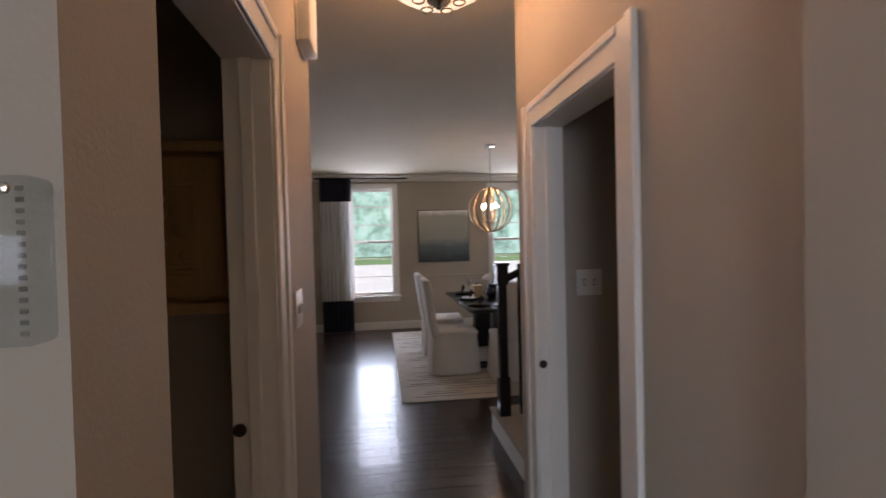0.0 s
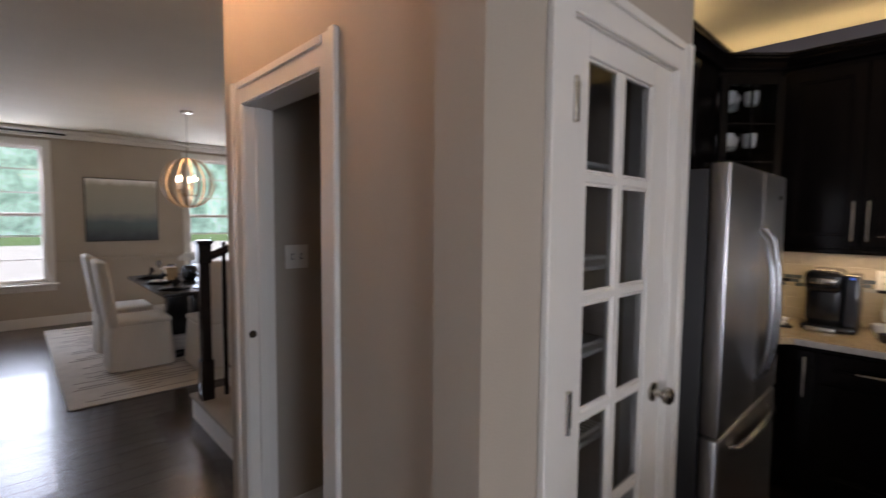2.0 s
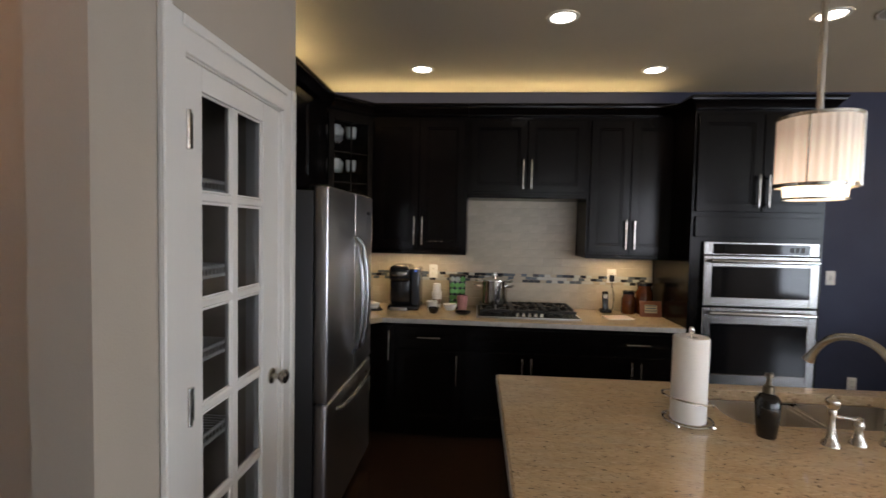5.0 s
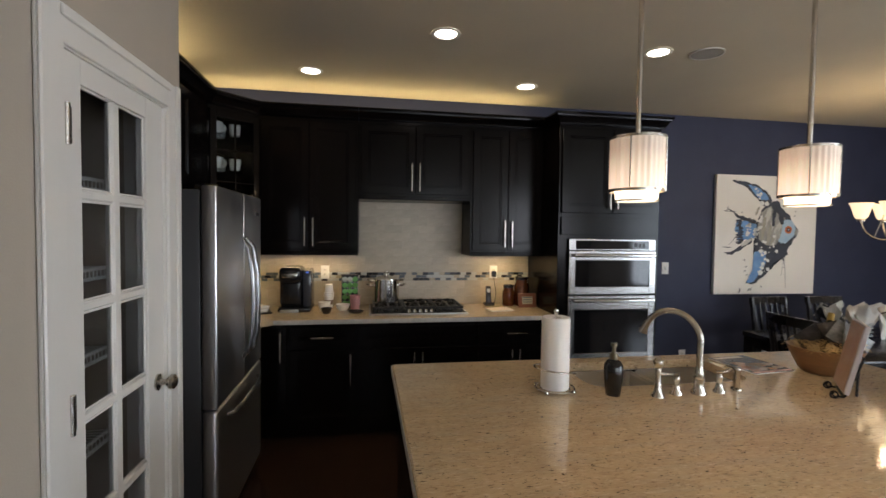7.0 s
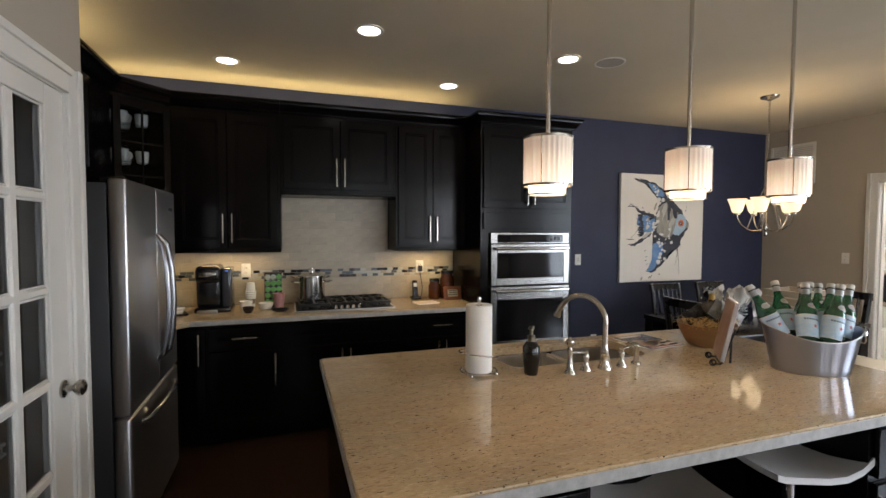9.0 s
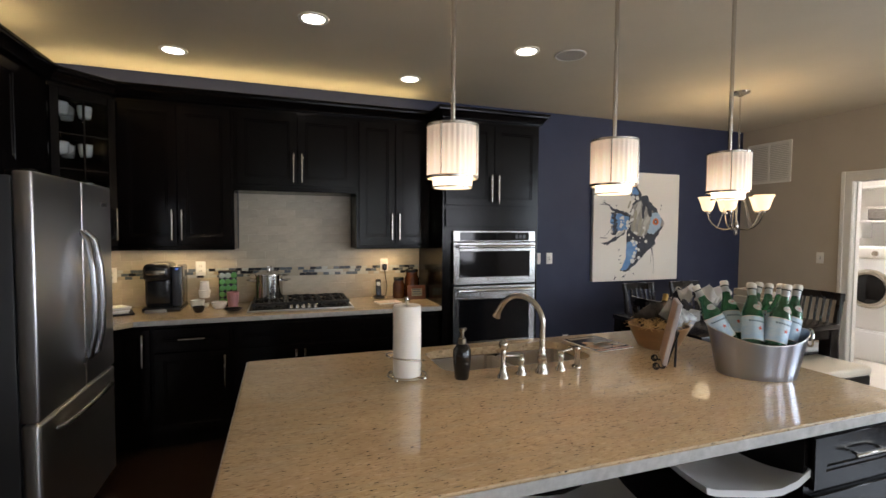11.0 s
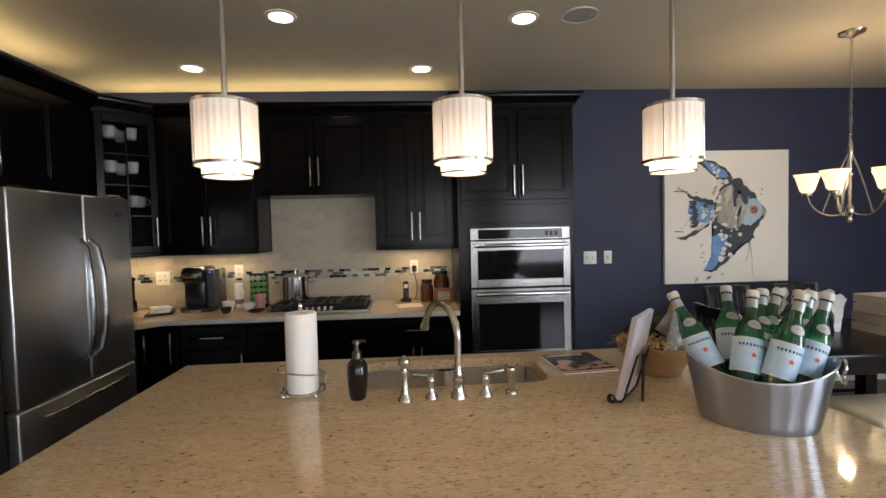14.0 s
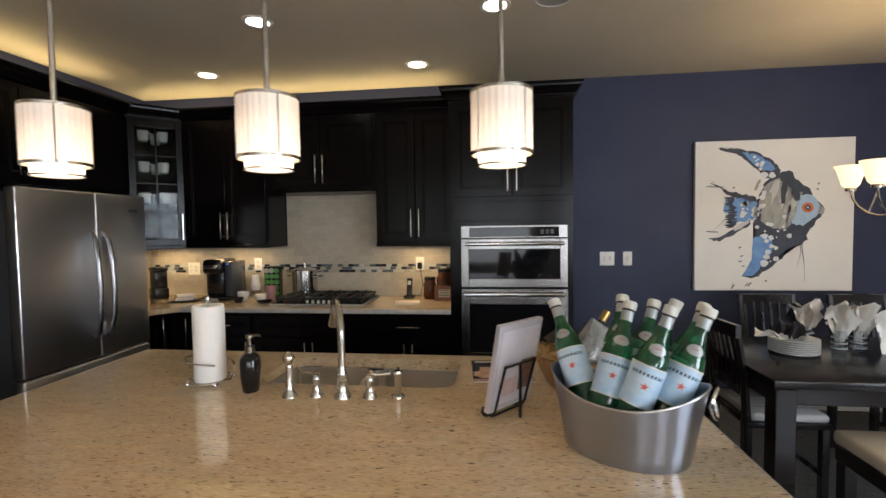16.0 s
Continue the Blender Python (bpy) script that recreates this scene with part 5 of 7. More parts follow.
for i in range(14):
    part("ridge", box((-0.010, -0.047, 0.012 + 0.011 * i), (-0.002, -0.0455, 0.017 + 0.011 * i), 0.0005), M_RIDGE, a).visible_shadow = False
for x in (-0.22, -0.02):
    part("screw", lathe(bmesh.new(), [(0.006, 0), (0.005, 0.004), (0.0005, 0.005)], 10), M_NICKEL, a, m=pose(x, -0.045, 0.158, 90))
M_PINE = mat("honey_carved_wood", (0.46, 0.28, 0.12), 0.5, var=0.2, scale=6, fine=60, stretch=(3, 3, 0.4))
h = thing("wall_cabinet", "honey wood wall cabinet with a carved door panel", "cabinet", pose(-1.16, 1.42, 1.40))
part("body", box((0.0, 0.0, 0.0), (0.70, 0.298, 0.44), 0.004), M_PINE, h)
part("cornice", box((-0.02, -0.05, 0.44), (0.716, 0.298, 0.475), 0.01, 2), M_PINE, h)
part("ledge", box((-0.02, -0.06, -0.035), (0.716, 0.298, 0.0), 0.008, 2), M_PINE, h)
dr = part("door", panel_front(0.05, 0.65, 0.01, 0.43, -0.02, 0.07), M_PINE, h)
cv = bmesh.new()
rng = random.Random(8)
for k in range(30):
    x, z = 0.17 + 0.36 * rng.random(), 0.11 + 0.20 * rng.random()
    t = rng.random() * 6.28
    tube(cv, [(x, -0.012, z), (x + 0.025 * math.cos(t), -0.014, z + 0.025 * math.sin(t)), (x + 0.045 * math.cos(t + 0.8), -0.012, z + 0.045 * math.sin(t + 0.8))], [0.004, 0.006, 0.003], 6)
tagged(part("carving", cv, M_PINE, dr, "carved relief"), kind="stuff")


# ---- things on the island ----
def towel_holder():
    t = thing("paper_towel_holder", "chrome wire holder with a roll of white paper towel", "towel holder", pose(1.255, -1.168, IZ))
    r = part("roll", lathe(bmesh.new(), [(0.021, 0.014), (0.054, 0.012), (0.0565, 0.018), (0.0565, 0.293), (0.054, 0.299), (0.021, 0.297), (0.021, 0.014)], 36, cap=False), M_PAPER, t, "quilted white paper towel roll")
    part("rod", tube(bmesh.new(), [(0, 0, 0.008), (0, 0, 0.31)], 0.004, 8), M_CHROME, t)
    part("finial", lathe(bmesh.new(), [(0.004, 0.305), (0.010, 0.318), (0.007, 0.33), (0.0005, 0.334)], 14), M_CHROME, t)
    part("base_ring", tube(bmesh.new(), [(0.078 * math.cos(a), 0.078 * math.sin(a), 0.012) for a in [2 * math.pi * i / 36 for i in range(36)]], 0.0035, 8, closed=True), M_CHROME, t)
    part("inner_ring", tube(bmesh.new(), [(0.058 * math.cos(a), 0.058 * math.sin(a), 0.012) for a in [2 * math.pi * i / 30 for i in range(30)]], 0.003, 8, closed=True), M_CHROME, t)
    for k in range(4):
        a = radians(45 + 90 * k)
        part("foot", lathe(bmesh.new(), [(0.0005, 0.0), (0.008, 0.003), (0.009, 0.009), (0.006, 0.015), (0.0005, 0.017)], 12, (0.080 * math.cos(a), 0.080 * math.sin(a), 0)), M_CHROME, t)
    part("tear_arm", tube(bmesh.new(), [(0.085 * math.cos(a), 0.085 * math.sin(a), 0.055 + 0.045 * math.sin(a * 0.5 + 0.5)) for a in [radians(-60 + 285 * i / 26) for i in range(27)]], 0.0035, 8), M_CHROME, t)
    part("arm_post", tube(bmesh.new(), [(0.0425, -0.0736, 0.012), (0.0425, -0.0736, 0.056)], 0.0035, 8), M_CHROME, t)


towel_holder()
s = thing("soap_bottle", "black ceramic soap dispenser with a metal pump", "soap dispenser", pose(1.175, -1.378, IZ))
part("bottle", lathe(bmesh.new(), [(0.026, 0.0), (0.029, 0.004), (0.033, 0.04), (0.0375, 0.09), (0.036, 0.12), (0.026, 0.136), (0.015, 0.141), (0.0145, 0.146)], 32), mat("black_glaze", (0.008, 0.007, 0.007), 0.08, var=0.1, bump=0), s)
p = part("pump", lathe(bmesh.new(), [(0.017, 0.144), (0.016, 0.166), (0.008, 0.169), (0.007, 0.192), (0.013, 0.195), (0.012, 0.206), (0.0005, 0.208)], 20), M_BRONZE, s, "aged brass pump")
part("nozzle", tube(bmesh.new(), [(0, 0, 0.200), (0.020, -0.020, 0.201), (0.027, -0.027, 0.195)], 0.0045, 8), M_BRONZE, p)


def flat_poly(bm, pts, y):
    """A flat outline in the x-z plane at depth y."""
    vs = [bm.verts.new((x, y, z)) for x, z in pts]
    f = bm.faces.new(vs)
    bmesh.ops.triangulate(bm, faces=[f])


def ragged(pts, seed, jag=0.012, steps=5):
    """An outline with brush-like, uneven edges."""
    out, rng = [], random.Random(seed)
    for i, (x, z) in enumerate(pts):
        a, b = pts[(i + 1) % len(pts)]
        for k in range(steps):
            t = k / steps
            j = jag * (0.3 if k == 0 else 1)
            out.append((x + (a - x) * t + j * (rng.random() - 0.5), z + (b - z) * t + j * (rng.random() - 0.5)))
    return out


# magazine with a dark picture on its cover
m = thing("magazine", "glossy magazine with a dark food picture cover", "magazine", pose(1.478, -2.277, IZ, 0, 0, -84))
part("pages", box((-0.115, -0.135, 0.0), (0.115, 0.135, 0.005), 0.001), M_PAPER, m)
part("cover", box((-0.115, -0.135, 0.0052), (0.115, 0.135, 0.0060)), mat("cover_print", (0.015, 0.015, 0.02), 0.2, var=0.3, scale=14, second=(0.05, 0.045, 0.05)), m, "dark printed cover")
M_PALEPRINT = mat("pale_print", (0.72, 0.68, 0.60), 0.25, var=0.25, scale=30, second=(0.40, 0.30, 0.22))
M_FOODPRINT = mat("food_print", (0.60, 0.24, 0.10), 0.25, var=0.3, scale=40, second=(0.70, 0.60, 0.48))
part("masthead", box((-0.10, 0.100, 0.0062), (0.07, 0.124, 0.0066)), M_PALEPRINT, m)
part("bottom_strip", box((-0.112, -0.132, 0.0062), (0.112, -0.112, 0.0066)), mat("rose_print", (0.70, 0.36, 0.28), 0.3, var=0.1), m)
rng = random.Random(17)
for k in range(9):
    x, y = -0.075 + 0.05 * (k % 4) + 0.02 * rng.random(), -0.09 + 0.05 * (k // 4) + 0.02 * rng.random()
    blob = bmesh.new()
    r = 0.016 + 0.014 * rng.random()
    blob.faces.new([blob.verts.new((x + r * (1.5 + 0.4 * math.sin(3 * a + k)) * math.cos(a), y + r * math.sin(a), 0.0066)) for a in [2 * math.pi * i / 14 for i in range(14)]])
    part("picture", blob, M_PALEPRINT if k % 2 else M_FOODPRINT, m)


def book_stand():
    s = thing("cookbook_stand", "black wire easel holding a white framed leaflet", "stand", pose(1.052, -2.297, IZ, 0, 0, 139))
    B = mat("black_wire", (0.012, 0.011, 0.010), 0.4, 0.5)
    lean = pose(0, 0, 0.030, -11.5)
    b = part("leaflet_frame", box((-0.10, -0.008, 0.0), (0.10, 0.010, 0.275), 0.002), mat("grey_white_frame", (0.44, 0.41, 0.43), 0.3, var=0.05), s, "white framed price leaflet", m=lean)
    part("leaflet", box((-0.094, -0.0105, 0.006), (0.094, -0.0085, 0.269)), mat("leaflet_print", (0.55, 0.42, 0.34), 0.35, var=0.3, scale=12, second=(0.40, 0.20, 0.10)), b, "printed leaflet")
    part("back_print", box((-0.09, 0.0105, 0.02), (0.085, 0.0112, 0.255)), mat("back_print", (0.60, 0.56, 0.60), 0.3, var=0.1, scale=14), b, "pale printed back")
    part("back_picture", box((-0.085, 0.0114, 0.05), (-0.02, 0.0119, 0.15), 0.0), mat("back_picture_print", (0.30, 0.13, 0.07), 0.3, var=0.3, scale=30, second=(0.05, 0.05, 0.06)), b)
    part("back_picture", box((-0.01, 0.0114, 0.045), (0.05, 0.0119, 0.10), 0.0), mat("back_second_print", (0.46, 0.26, 0.26), 0.3, var=0.3, scale=40, second=(0.62, 0.50, 0.46)), b)
    for x in (-0.07, 0.07):
        part("wire_leg", tube(bmesh.new(), [(x, -0.030, 0.032), (x, -0.036, 0.018), (x, -0.028, 0.008), (x, -0.018, 0.012), (x, 0.0, 0.012), (x, 0.012, 0.03), (x, 0.055, 0.175)], 0.004, 8), B, s)
        part("scroll", tube(bmesh.new(), [(x, -0.030 + 0.012 * math.cos(a), 0.017 + 0.013 * math.sin(a)) for a in [2 * math.pi * i / 14 for i in range(14)]], 0.0035, 6, closed=True), B, s)
    part("crossbar", tube(bmesh.new(), [(-0.07, 0.053, 0.17), (0.07, 0.053, 0.17)], 0.004, 8), B, s)
    part("prop_leg", tube(bmesh.new(), [(0, 0.053, 0.17), (0, 0.052, 0.08), (0, 0.050, 0.004)], 0.005, 8), B, s)
    part("crossbar", tube(bmesh.new(), [(-0.07, 0.0, 0.012), (0.07, 0.0, 0.012)], 0.004, 8), B, s)


book_stand()

# wooden bowl with packed gifts, straw and a bottle
b = thing("wooden_bowl", "round wooden bowl filled with wrapped gifts and straw", "bowl", pose(1.335, -2.545, IZ))
part("bowl", lathe(bmesh.new(), [(0.0005, 0.0), (0.085, 0.0), (0.10, 0.012), (0.125, 0.06), (0.148, 0.118), (0.142, 0.120), (0.118, 0.062), (0.09, 0.016), (0.0005, 0.012)], 36, cap=False), mat("turned_wood", (0.36, 0.19, 0.08), 0.4, var=0.2, scale=6, stretch=(1, 1, 4)), b)
st = bmesh.new()
rng = random.Random(4)
for k in range(150):
    a, r = rng.random() * 6.28, 0.13 * math.sqrt(rng.random())
    x, y, z = r * math.cos(a) - 0.02, r * math.sin(a) + 0.02, 0.10 + 0.03 * rng.random()
    t = rng.random() * 6.28
    tube(st, [(x, y, z), (x + 0.03 * math.cos(t), y + 0.03 * math.sin(t), z + 0.022), (x + 0.055 * math.cos(t + 0.7), y + 0.055 * math.sin(t + 0.7), z + 0.008)], 0.0012, 4)
tagged(part("straw", st, mat("dry_straw", (0.58, 0.38, 0.16), 0.8), b, "loose straw packing"), kind="stuff")
M_FOIL = mat("dark_crinkled_wrap", (0.10, 0.09, 0.085), 0.25, 0.3, var=0.4, scale=25, fine=70, bump=0.6)
M_CELLO = mat("grey_cellophane", (0.48, 0.48, 0.47), 0.2, 0.2, var=0.4, scale=18, fine=60, bump=0.6)


def packet(parent, m, w, h, d, material):
    bm = bmesh.new()
    bmesh.ops.create_grid(bm, x_segments=8, y_segments=8, size=0.5)
    for v in bm.verts:
        e = (1 - (2 * v.co.x) ** 2) * (1 - (2 * v.co.y) ** 2)
        v.co = Vector((v.co.x * w, -d * e - 0.004 * noise.noise(v.co * 9), v.co.y * h))
    geo = bmesh.ops.extrude_face_region(bm, geom=bm.faces[:])
    for v in geo["geom"]:
        if isinstance(v, bmesh.types.BMVert):
            v.co.y = -v.co.y + 0.002
    for f in bm.faces:
        f.smooth = True
    part("packet", bm, material, parent, "crinkled wrapped packet", m=m)


packet(b, pose(0.02, -0.06, 0.15, 25, 20, 30), 0.10, 0.17, 0.025, M_FOIL)
packet(b, pose(-0.07, -0.05, 0.15, 20, -35, 100), 0.09, 0.20, 0.025, M_CELLO)
packet(b, pose(0.06, 0.01, 0.14, -30, 40, 60), 0.11, 0.16, 0.03, M_FOIL)
packet(b, pose(-0.03, -0.10, 0.16, 10, 55, 80), 0.10, 0.18, 0.02, M_CELLO)
bt = part("bottle", lathe(bmesh.new(), [(0.03, 0.0), (0.031, 0.12), (0.022, 0.16), (0.013, 0.18), (0.012, 0.22), (0.014, 0.222), (0.014, 0.25), (0.0005, 0.251)], 18), mat("dark_bottle", (0.02, 0.012, 0.006), 0.1, bump=0), b, "dark bottle with a gold cap", m=pose(0.0, 0.0, 0.06, 32, 25, 0))
part("cap", lathe(bmesh.new(), [(0.0145, 0.21), (0.015, 0.253), (0.0005, 0.2545)], 16), mat("gold_foil", (0.55, 0.36, 0.12), 0.3, 0.9), bt, "gold foil cap")


# steel tub of green bottles
def tub():
    t = thing("steel_tub", "oval brushed steel tub holding green glass bottles", "tub", pose(0.844, -2.596, IZ, 0, 0, 62))
    bm = bmesh.new()
    n = 64
    def ring(a, b, z, w, shrink=0.0):
        return [bm.verts.new(((a - shrink) * math.cos(u), (b - shrink) * math.sin(u), z + w * 0.048 * abs(math.cos(u)) ** 2.2)) for u in [2 * math.pi * i / n for i in range(n)]]
    rows = [(0.148, 0.106, 0.0, 0.0)] + [(0.151 + 0.039 * t, 0.109 + 0.023 * t, 0.004 + 0.146 * t, t) for t in [i / 6 for i in range(7)]]
    outer = [ring(*r) for r in rows]
    inner = [ring(*r, 0.003) for r in rows[::-1]]
    allr = outer + inner
    for p, q in zip(allr, allr[1:]):
        for i in range(n):
            f = bm.faces.new((p[i], p[(i + 1) % n], q[(i + 1) % n], q[i]))
            f.smooth = True
    bm.faces.new(outer[0][::-1])
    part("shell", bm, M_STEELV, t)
    rim = [(0.1905 * math.cos(u), 0.1325 * math.sin(u), 0.151 + 0.048 * abs(math.cos(u)) ** 2.2) for u in [2 * math.pi * i / n for i in range(n)]]
    part("rim", tube(bmesh.new(), rim, 0.003, 8, closed=True), M_STEEL, t, "rolled steel rim")
    for s in (-1,):
        part("ring_handle", tube(bmesh.new(), [(s * (0.193 + 0.012 * abs(math.sin(a))), 0.034 * math.cos(a), 0.165 + 0.036 * math.sin(a)) for a in [2 * math.pi * i / 24 for i in range(24)]], 0.004, 8, closed=True), M_CHROME, t, "steel ring handle")
    part("ice", lathe(bmesh.new(), [(0.0005, 0.098), (1.0, 0.090)], 32, sx=0.168, sy=0.118, cap=False), M_CELLO, t, "wet packing under the bottles")
    return t


tub()
M_GREEN = mat("green_bottle_glass", (0.012, 0.24, 0.095), 0.04, var=0.2, scale=8, bump=0.0, coat=0.5)
M_GREEN.node_tree.nodes["Principled BSDF"].inputs["Transmission Weight"].default_value = 0.82
M_LABEL = mat("pale_blue_label", (0.24, 0.46, 0.68), 0.4, var=0.15, scale=16, second=(0.60, 0.66, 0.70), bump=0, stretch=(1, 1, 2.5))
M_SILVER = mat("silver_foil_label", (0.44, 0.46, 0.46), 0.35, 0.4, bump=0)
M_STAR = mat("red_star_print", (0.62, 0.07, 0.03), 0.4, bump=0)
M_INK = mat("dark_blue_print", (0.03, 0.07, 0.13), 0.4, bump=0)
M_BAND = mat("black_cap_ring", (0.012, 0.012, 0.014), 0.4, bump=0)
M_CAP = mat("white_cap", (0.72, 0.69, 0.62), 0.4, bump=0)


def curved_patch(bm, a0, a1, z0, z1, r, n=6):
    """A small patch bent round a bottle."""
    lo = [bm.verts.new((r * math.sin(a0 + (a1 - a0) * i / n), -r * math.cos(a0 + (a1 - a0) * i / n), z0)) for i in range(n + 1)]
    hi = [bm.verts.new((r * math.sin(a0 + (a1 - a0) * i / n), -r * math.cos(a0 + (a1 - a0) * i / n), z1)) for i in range(n + 1)]
    for i in range(n):
        bm.faces.new((lo[i], lo[i + 1], hi[i + 1], hi[i]))
    return bm


def water_bottle(m):
    w = thing("water_bottle", "green glass water bottle with a pale blue label", "bottle", m, "bottles in the steel tub")
    w.scale = (1.0, 1.0, 0.97)
    part("glass", lathe(bmesh.new(), [(0.030, 0.0), (0.038, 0.004), (0.0395, 0.02), (0.0395, 0.160), (0.036, 0.184), (0.026, 0.211), (0.0175, 0.236), (0.0145, 0.27), (0.0145, 0.285)], 28), M_GREEN, w)
    part("cap", lathe(bmesh.new(), [(0.0155, 0.290), (0.0178, 0.2925), (0.0178, 0.310), (0.0160, 0.3135), (0.0005, 0.314)], 24), M_CAP, w, "white screw cap")
    part("cap_band", lathe(bmesh.new(), [(0.0156, 0.2855), (0.0168, 0.2865), (0.0168, 0.2905), (0.0160, 0.2915)], 24, cap=False), M_BAND, w, "black ring under the cap")
    part("neck_foil", lathe(bmesh.new(), [(0.0152, 0.2855), (0.0153, 0.266), (0.0157, 0.258)], 24, cap=False), M_SILVER, w)
    l = part("label", lathe(bmesh.new(), [(0.0399, 0.054), (0.0401, 0.056), (0.0401, 0.156), (0.0399, 0.158)], 32, cap=False), M_LABEL, w)
    part("label_edge", lathe(bmesh.new(), [(0.0403, 0.0545), (0.0403, 0.0570)], 32, cap=False), M_CAP, l, "white lower edge")
    part("label_edge", lathe(bmesh.new(), [(0.0403, 0.1540), (0.0403, 0.1575)], 32, cap=False), M_CAP, l, "white upper edge")
    words = bmesh.new()
    for k in range(9):
        a = radians(-58 + 13 * k)
        curved_patch(words, a, a + radians(8.0), 0.1315, 0.1395, 0.0404, 2)
    tagged(part("print", words, M_INK, l, "line of dark printing"), kind="stuff")
    star = bmesh.new()
    pts = [(math.sin(math.pi * k / 5) * (0.0108 if k % 2 == 0 else 0.0044), 0.106 + math.cos(math.pi * k / 5) * (0.0108 if k % 2 == 0 else 0.0044)) for k in range(10)]
    c = star.verts.new((0, -0.0406, 0.106))
    vs = [star.verts.new((0.0406 * math.sin(x / 0.0406), -0.0406 * math.cos(x / 0.0406), z)) for x, z in pts]
    for i in range(10):
        star.faces.new((c, vs[i], vs[(i + 1) % 10]))
    part("star", star, M_STAR, l, "red star on the label")
    oval = bmesh.new()
    n = 20
    def shoulder(z):
        rows = ((0.160, 0.0395), (0.184, 0.036), (0.211, 0.026), (0.236, 0.0175))
        for (z0, r0), (z1, r1) in zip(rows, rows[1:]):
            if z <= z1:
                return r0 + (r1 - r0) * (z - z0) / (z1 - z0) + 0.0014
    def at(x, z):
        return oval.verts.new((shoulder(z) * math.sin(x / 0.03), -shoulder(z) * math.cos(x / 0.03), z))
    rings = [[at(q * 0.019 * math.cos(2 * math.pi * i / n), 0.201 + q * 0.014 * math.sin(2 * math.pi * i / n)) for i in range(n)] for q in (0.3, 0.55, 0.8, 1.0)]
    c = at(0, 0.201)
    for i in range(n):
        oval.faces.new((c, rings[0][i], rings[0][(i + 1) % n]))
        for p, q in zip(rings, rings[1:]):
            oval.faces.new((p[i], q[i], q[(i + 1) % n], p[(i + 1) % n]))
    crest = part("neck_label", oval, M_SILVER, w, "oval silver neck label")
    seal = bmesh.new()
    curved_patch(seal, -0.22, 0.22, 0.2020, 0.2036, shoulder(0.2020) + 0.0006, 4)
    part("print", seal, M_STAR, crest, "small red printing")
    return w


BOTTLES = [((0.882, -2.510), (1.020, -2.436)), ((0.808, -2.528), (0.893, -2.622)), ((0.765, -2.580), (0.790, -2.691)), ((0.775, -2.660), (0.808, -2.785)),
           ((0.920, -2.580), (1.045, -2.640)), ((0.862, -2.603), (0.961, -2.704)), ((0.836, -2.682), (0.900, -2.812)), ((0.925, -2.628), (0.965, -2.765)), ((0.888, -2.706), (0.975, -2.842))]


def leaning(foot, head):
    """A bottle's place: its axis from the foot to the head, its label towards the room."""
    up = Vector((head[0] - foot[0], head[1] - foot[1], 0))
    up.z = math.sqrt(max(0.304 ** 2 - up.length_squared, 0.01))
    up.normalize()
    y = Vector((1.0, -0.25, 0.0))
    y = (y - up * y.dot(up)).normalized()
    m = Matrix((y.cross(up), y, up)).transposed().to_4x4()
    m.translation = (foot[0], foot[1], IZ + 0.102)
    return m


made = None
for foot, head in BOTTLES:
    if made is None:
        made = water_bottle(leaning(foot, head))
    else:
        copy_thing(made, leaning(foot, head))


# ---- things on the back counter ----
CZ = 0.915
k = thing("coffee_maker", "black and silver single-cup coffee maker", "coffee maker", facing_west(3.28, 0.275, CZ))
k.scale = (1.07, 1.0, 1.10)
part("base", box((0.0, 0.0, 0.0), (0.235, 0.30, 0.035), 0.012, 2), M_BLACK, k)
part("column", box((0.006, 0.055, 0.03), (0.169, 0.30, 0.27), 0.03, 3), M_BLACK, k)
part("head", box((0.005, 0.005, 0.205), (0.17, 0.29, 0.325), 0.035, 4), M_BLACK, k)
part("water_tank", box((0.172, 0.06, 0.03), (0.235, 0.29, 0.305), 0.014, 2), mat("grey_clear_tank", (0.045, 0.05, 0.06), 0.12, var=0.1), k, "smoky water tank")
part("handle", box((0.03, -0.01, 0.25), (0.145, 0.02, 0.285), 0.01, 2), M_NICKEL, k, "silver lift handle")
part("drip_tray", box((0.02, -0.015, 0.0), (0.15, 0.10, 0.022), 0.006, 2), M_STEEL, k)
part("display", box((0.195, 0.055, 0.280), (0.215, 0.061, 0.292), 0.002), glow("blue_led", (0.1, 0.25, 1.0), 0.5, (0.02, 0.03, 0.1)), k, "blue lit display")


def bowl(name, label, m, r, h, material, cat="bowl"):
    return solid(name, lathe(bmesh.new(), [(0.0005, 0.0), (r * 0.6, 0.0), (r * 0.9, h * 0.5), (r, h), (r * 0.94, h), (r * 0.84, h * 0.5), (r * 0.5, 0.006), (0.0005, 0.006)], 24, cap=False), material, label, cat, m)


cs = thing("paper_cups", "stack of white paper cups with a printed band", "cups", pose(3.50, -0.105, CZ))
part("stack", lathe(bmesh.new(), [(0.030, 0.0), (0.040, 0.10), (0.043, 0.10), (0.041, 0.104), (0.0435, 0.115), (0.041, 0.119), (0.044, 0.130), (0.036, 0.131), (0.030, 0.20), (0.0005, 0.20)], 24, cap=False), M_PAPER, cs)
part("print_band", lathe(bmesh.new(), [(0.0335, 0.03), (0.0375, 0.07)], 24, cap=False), mat("brown_print", (0.28, 0.20, 0.15), 0.6), cs)
bowl("sugar_bowl", "small white bowl of sweeteners", pose(3.34, -0.080, CZ), 0.050, 0.075, M_WHITE)
bowl("black_dish", "small black ramekin on the counter", pose(3.22, -0.105, CZ), 0.042, 0.045, M_BLACK)
bowl("white_bowl", "small white serving bowl", pose(3.37, -0.225, CZ), 0.058, 0.05, M_WHITE)
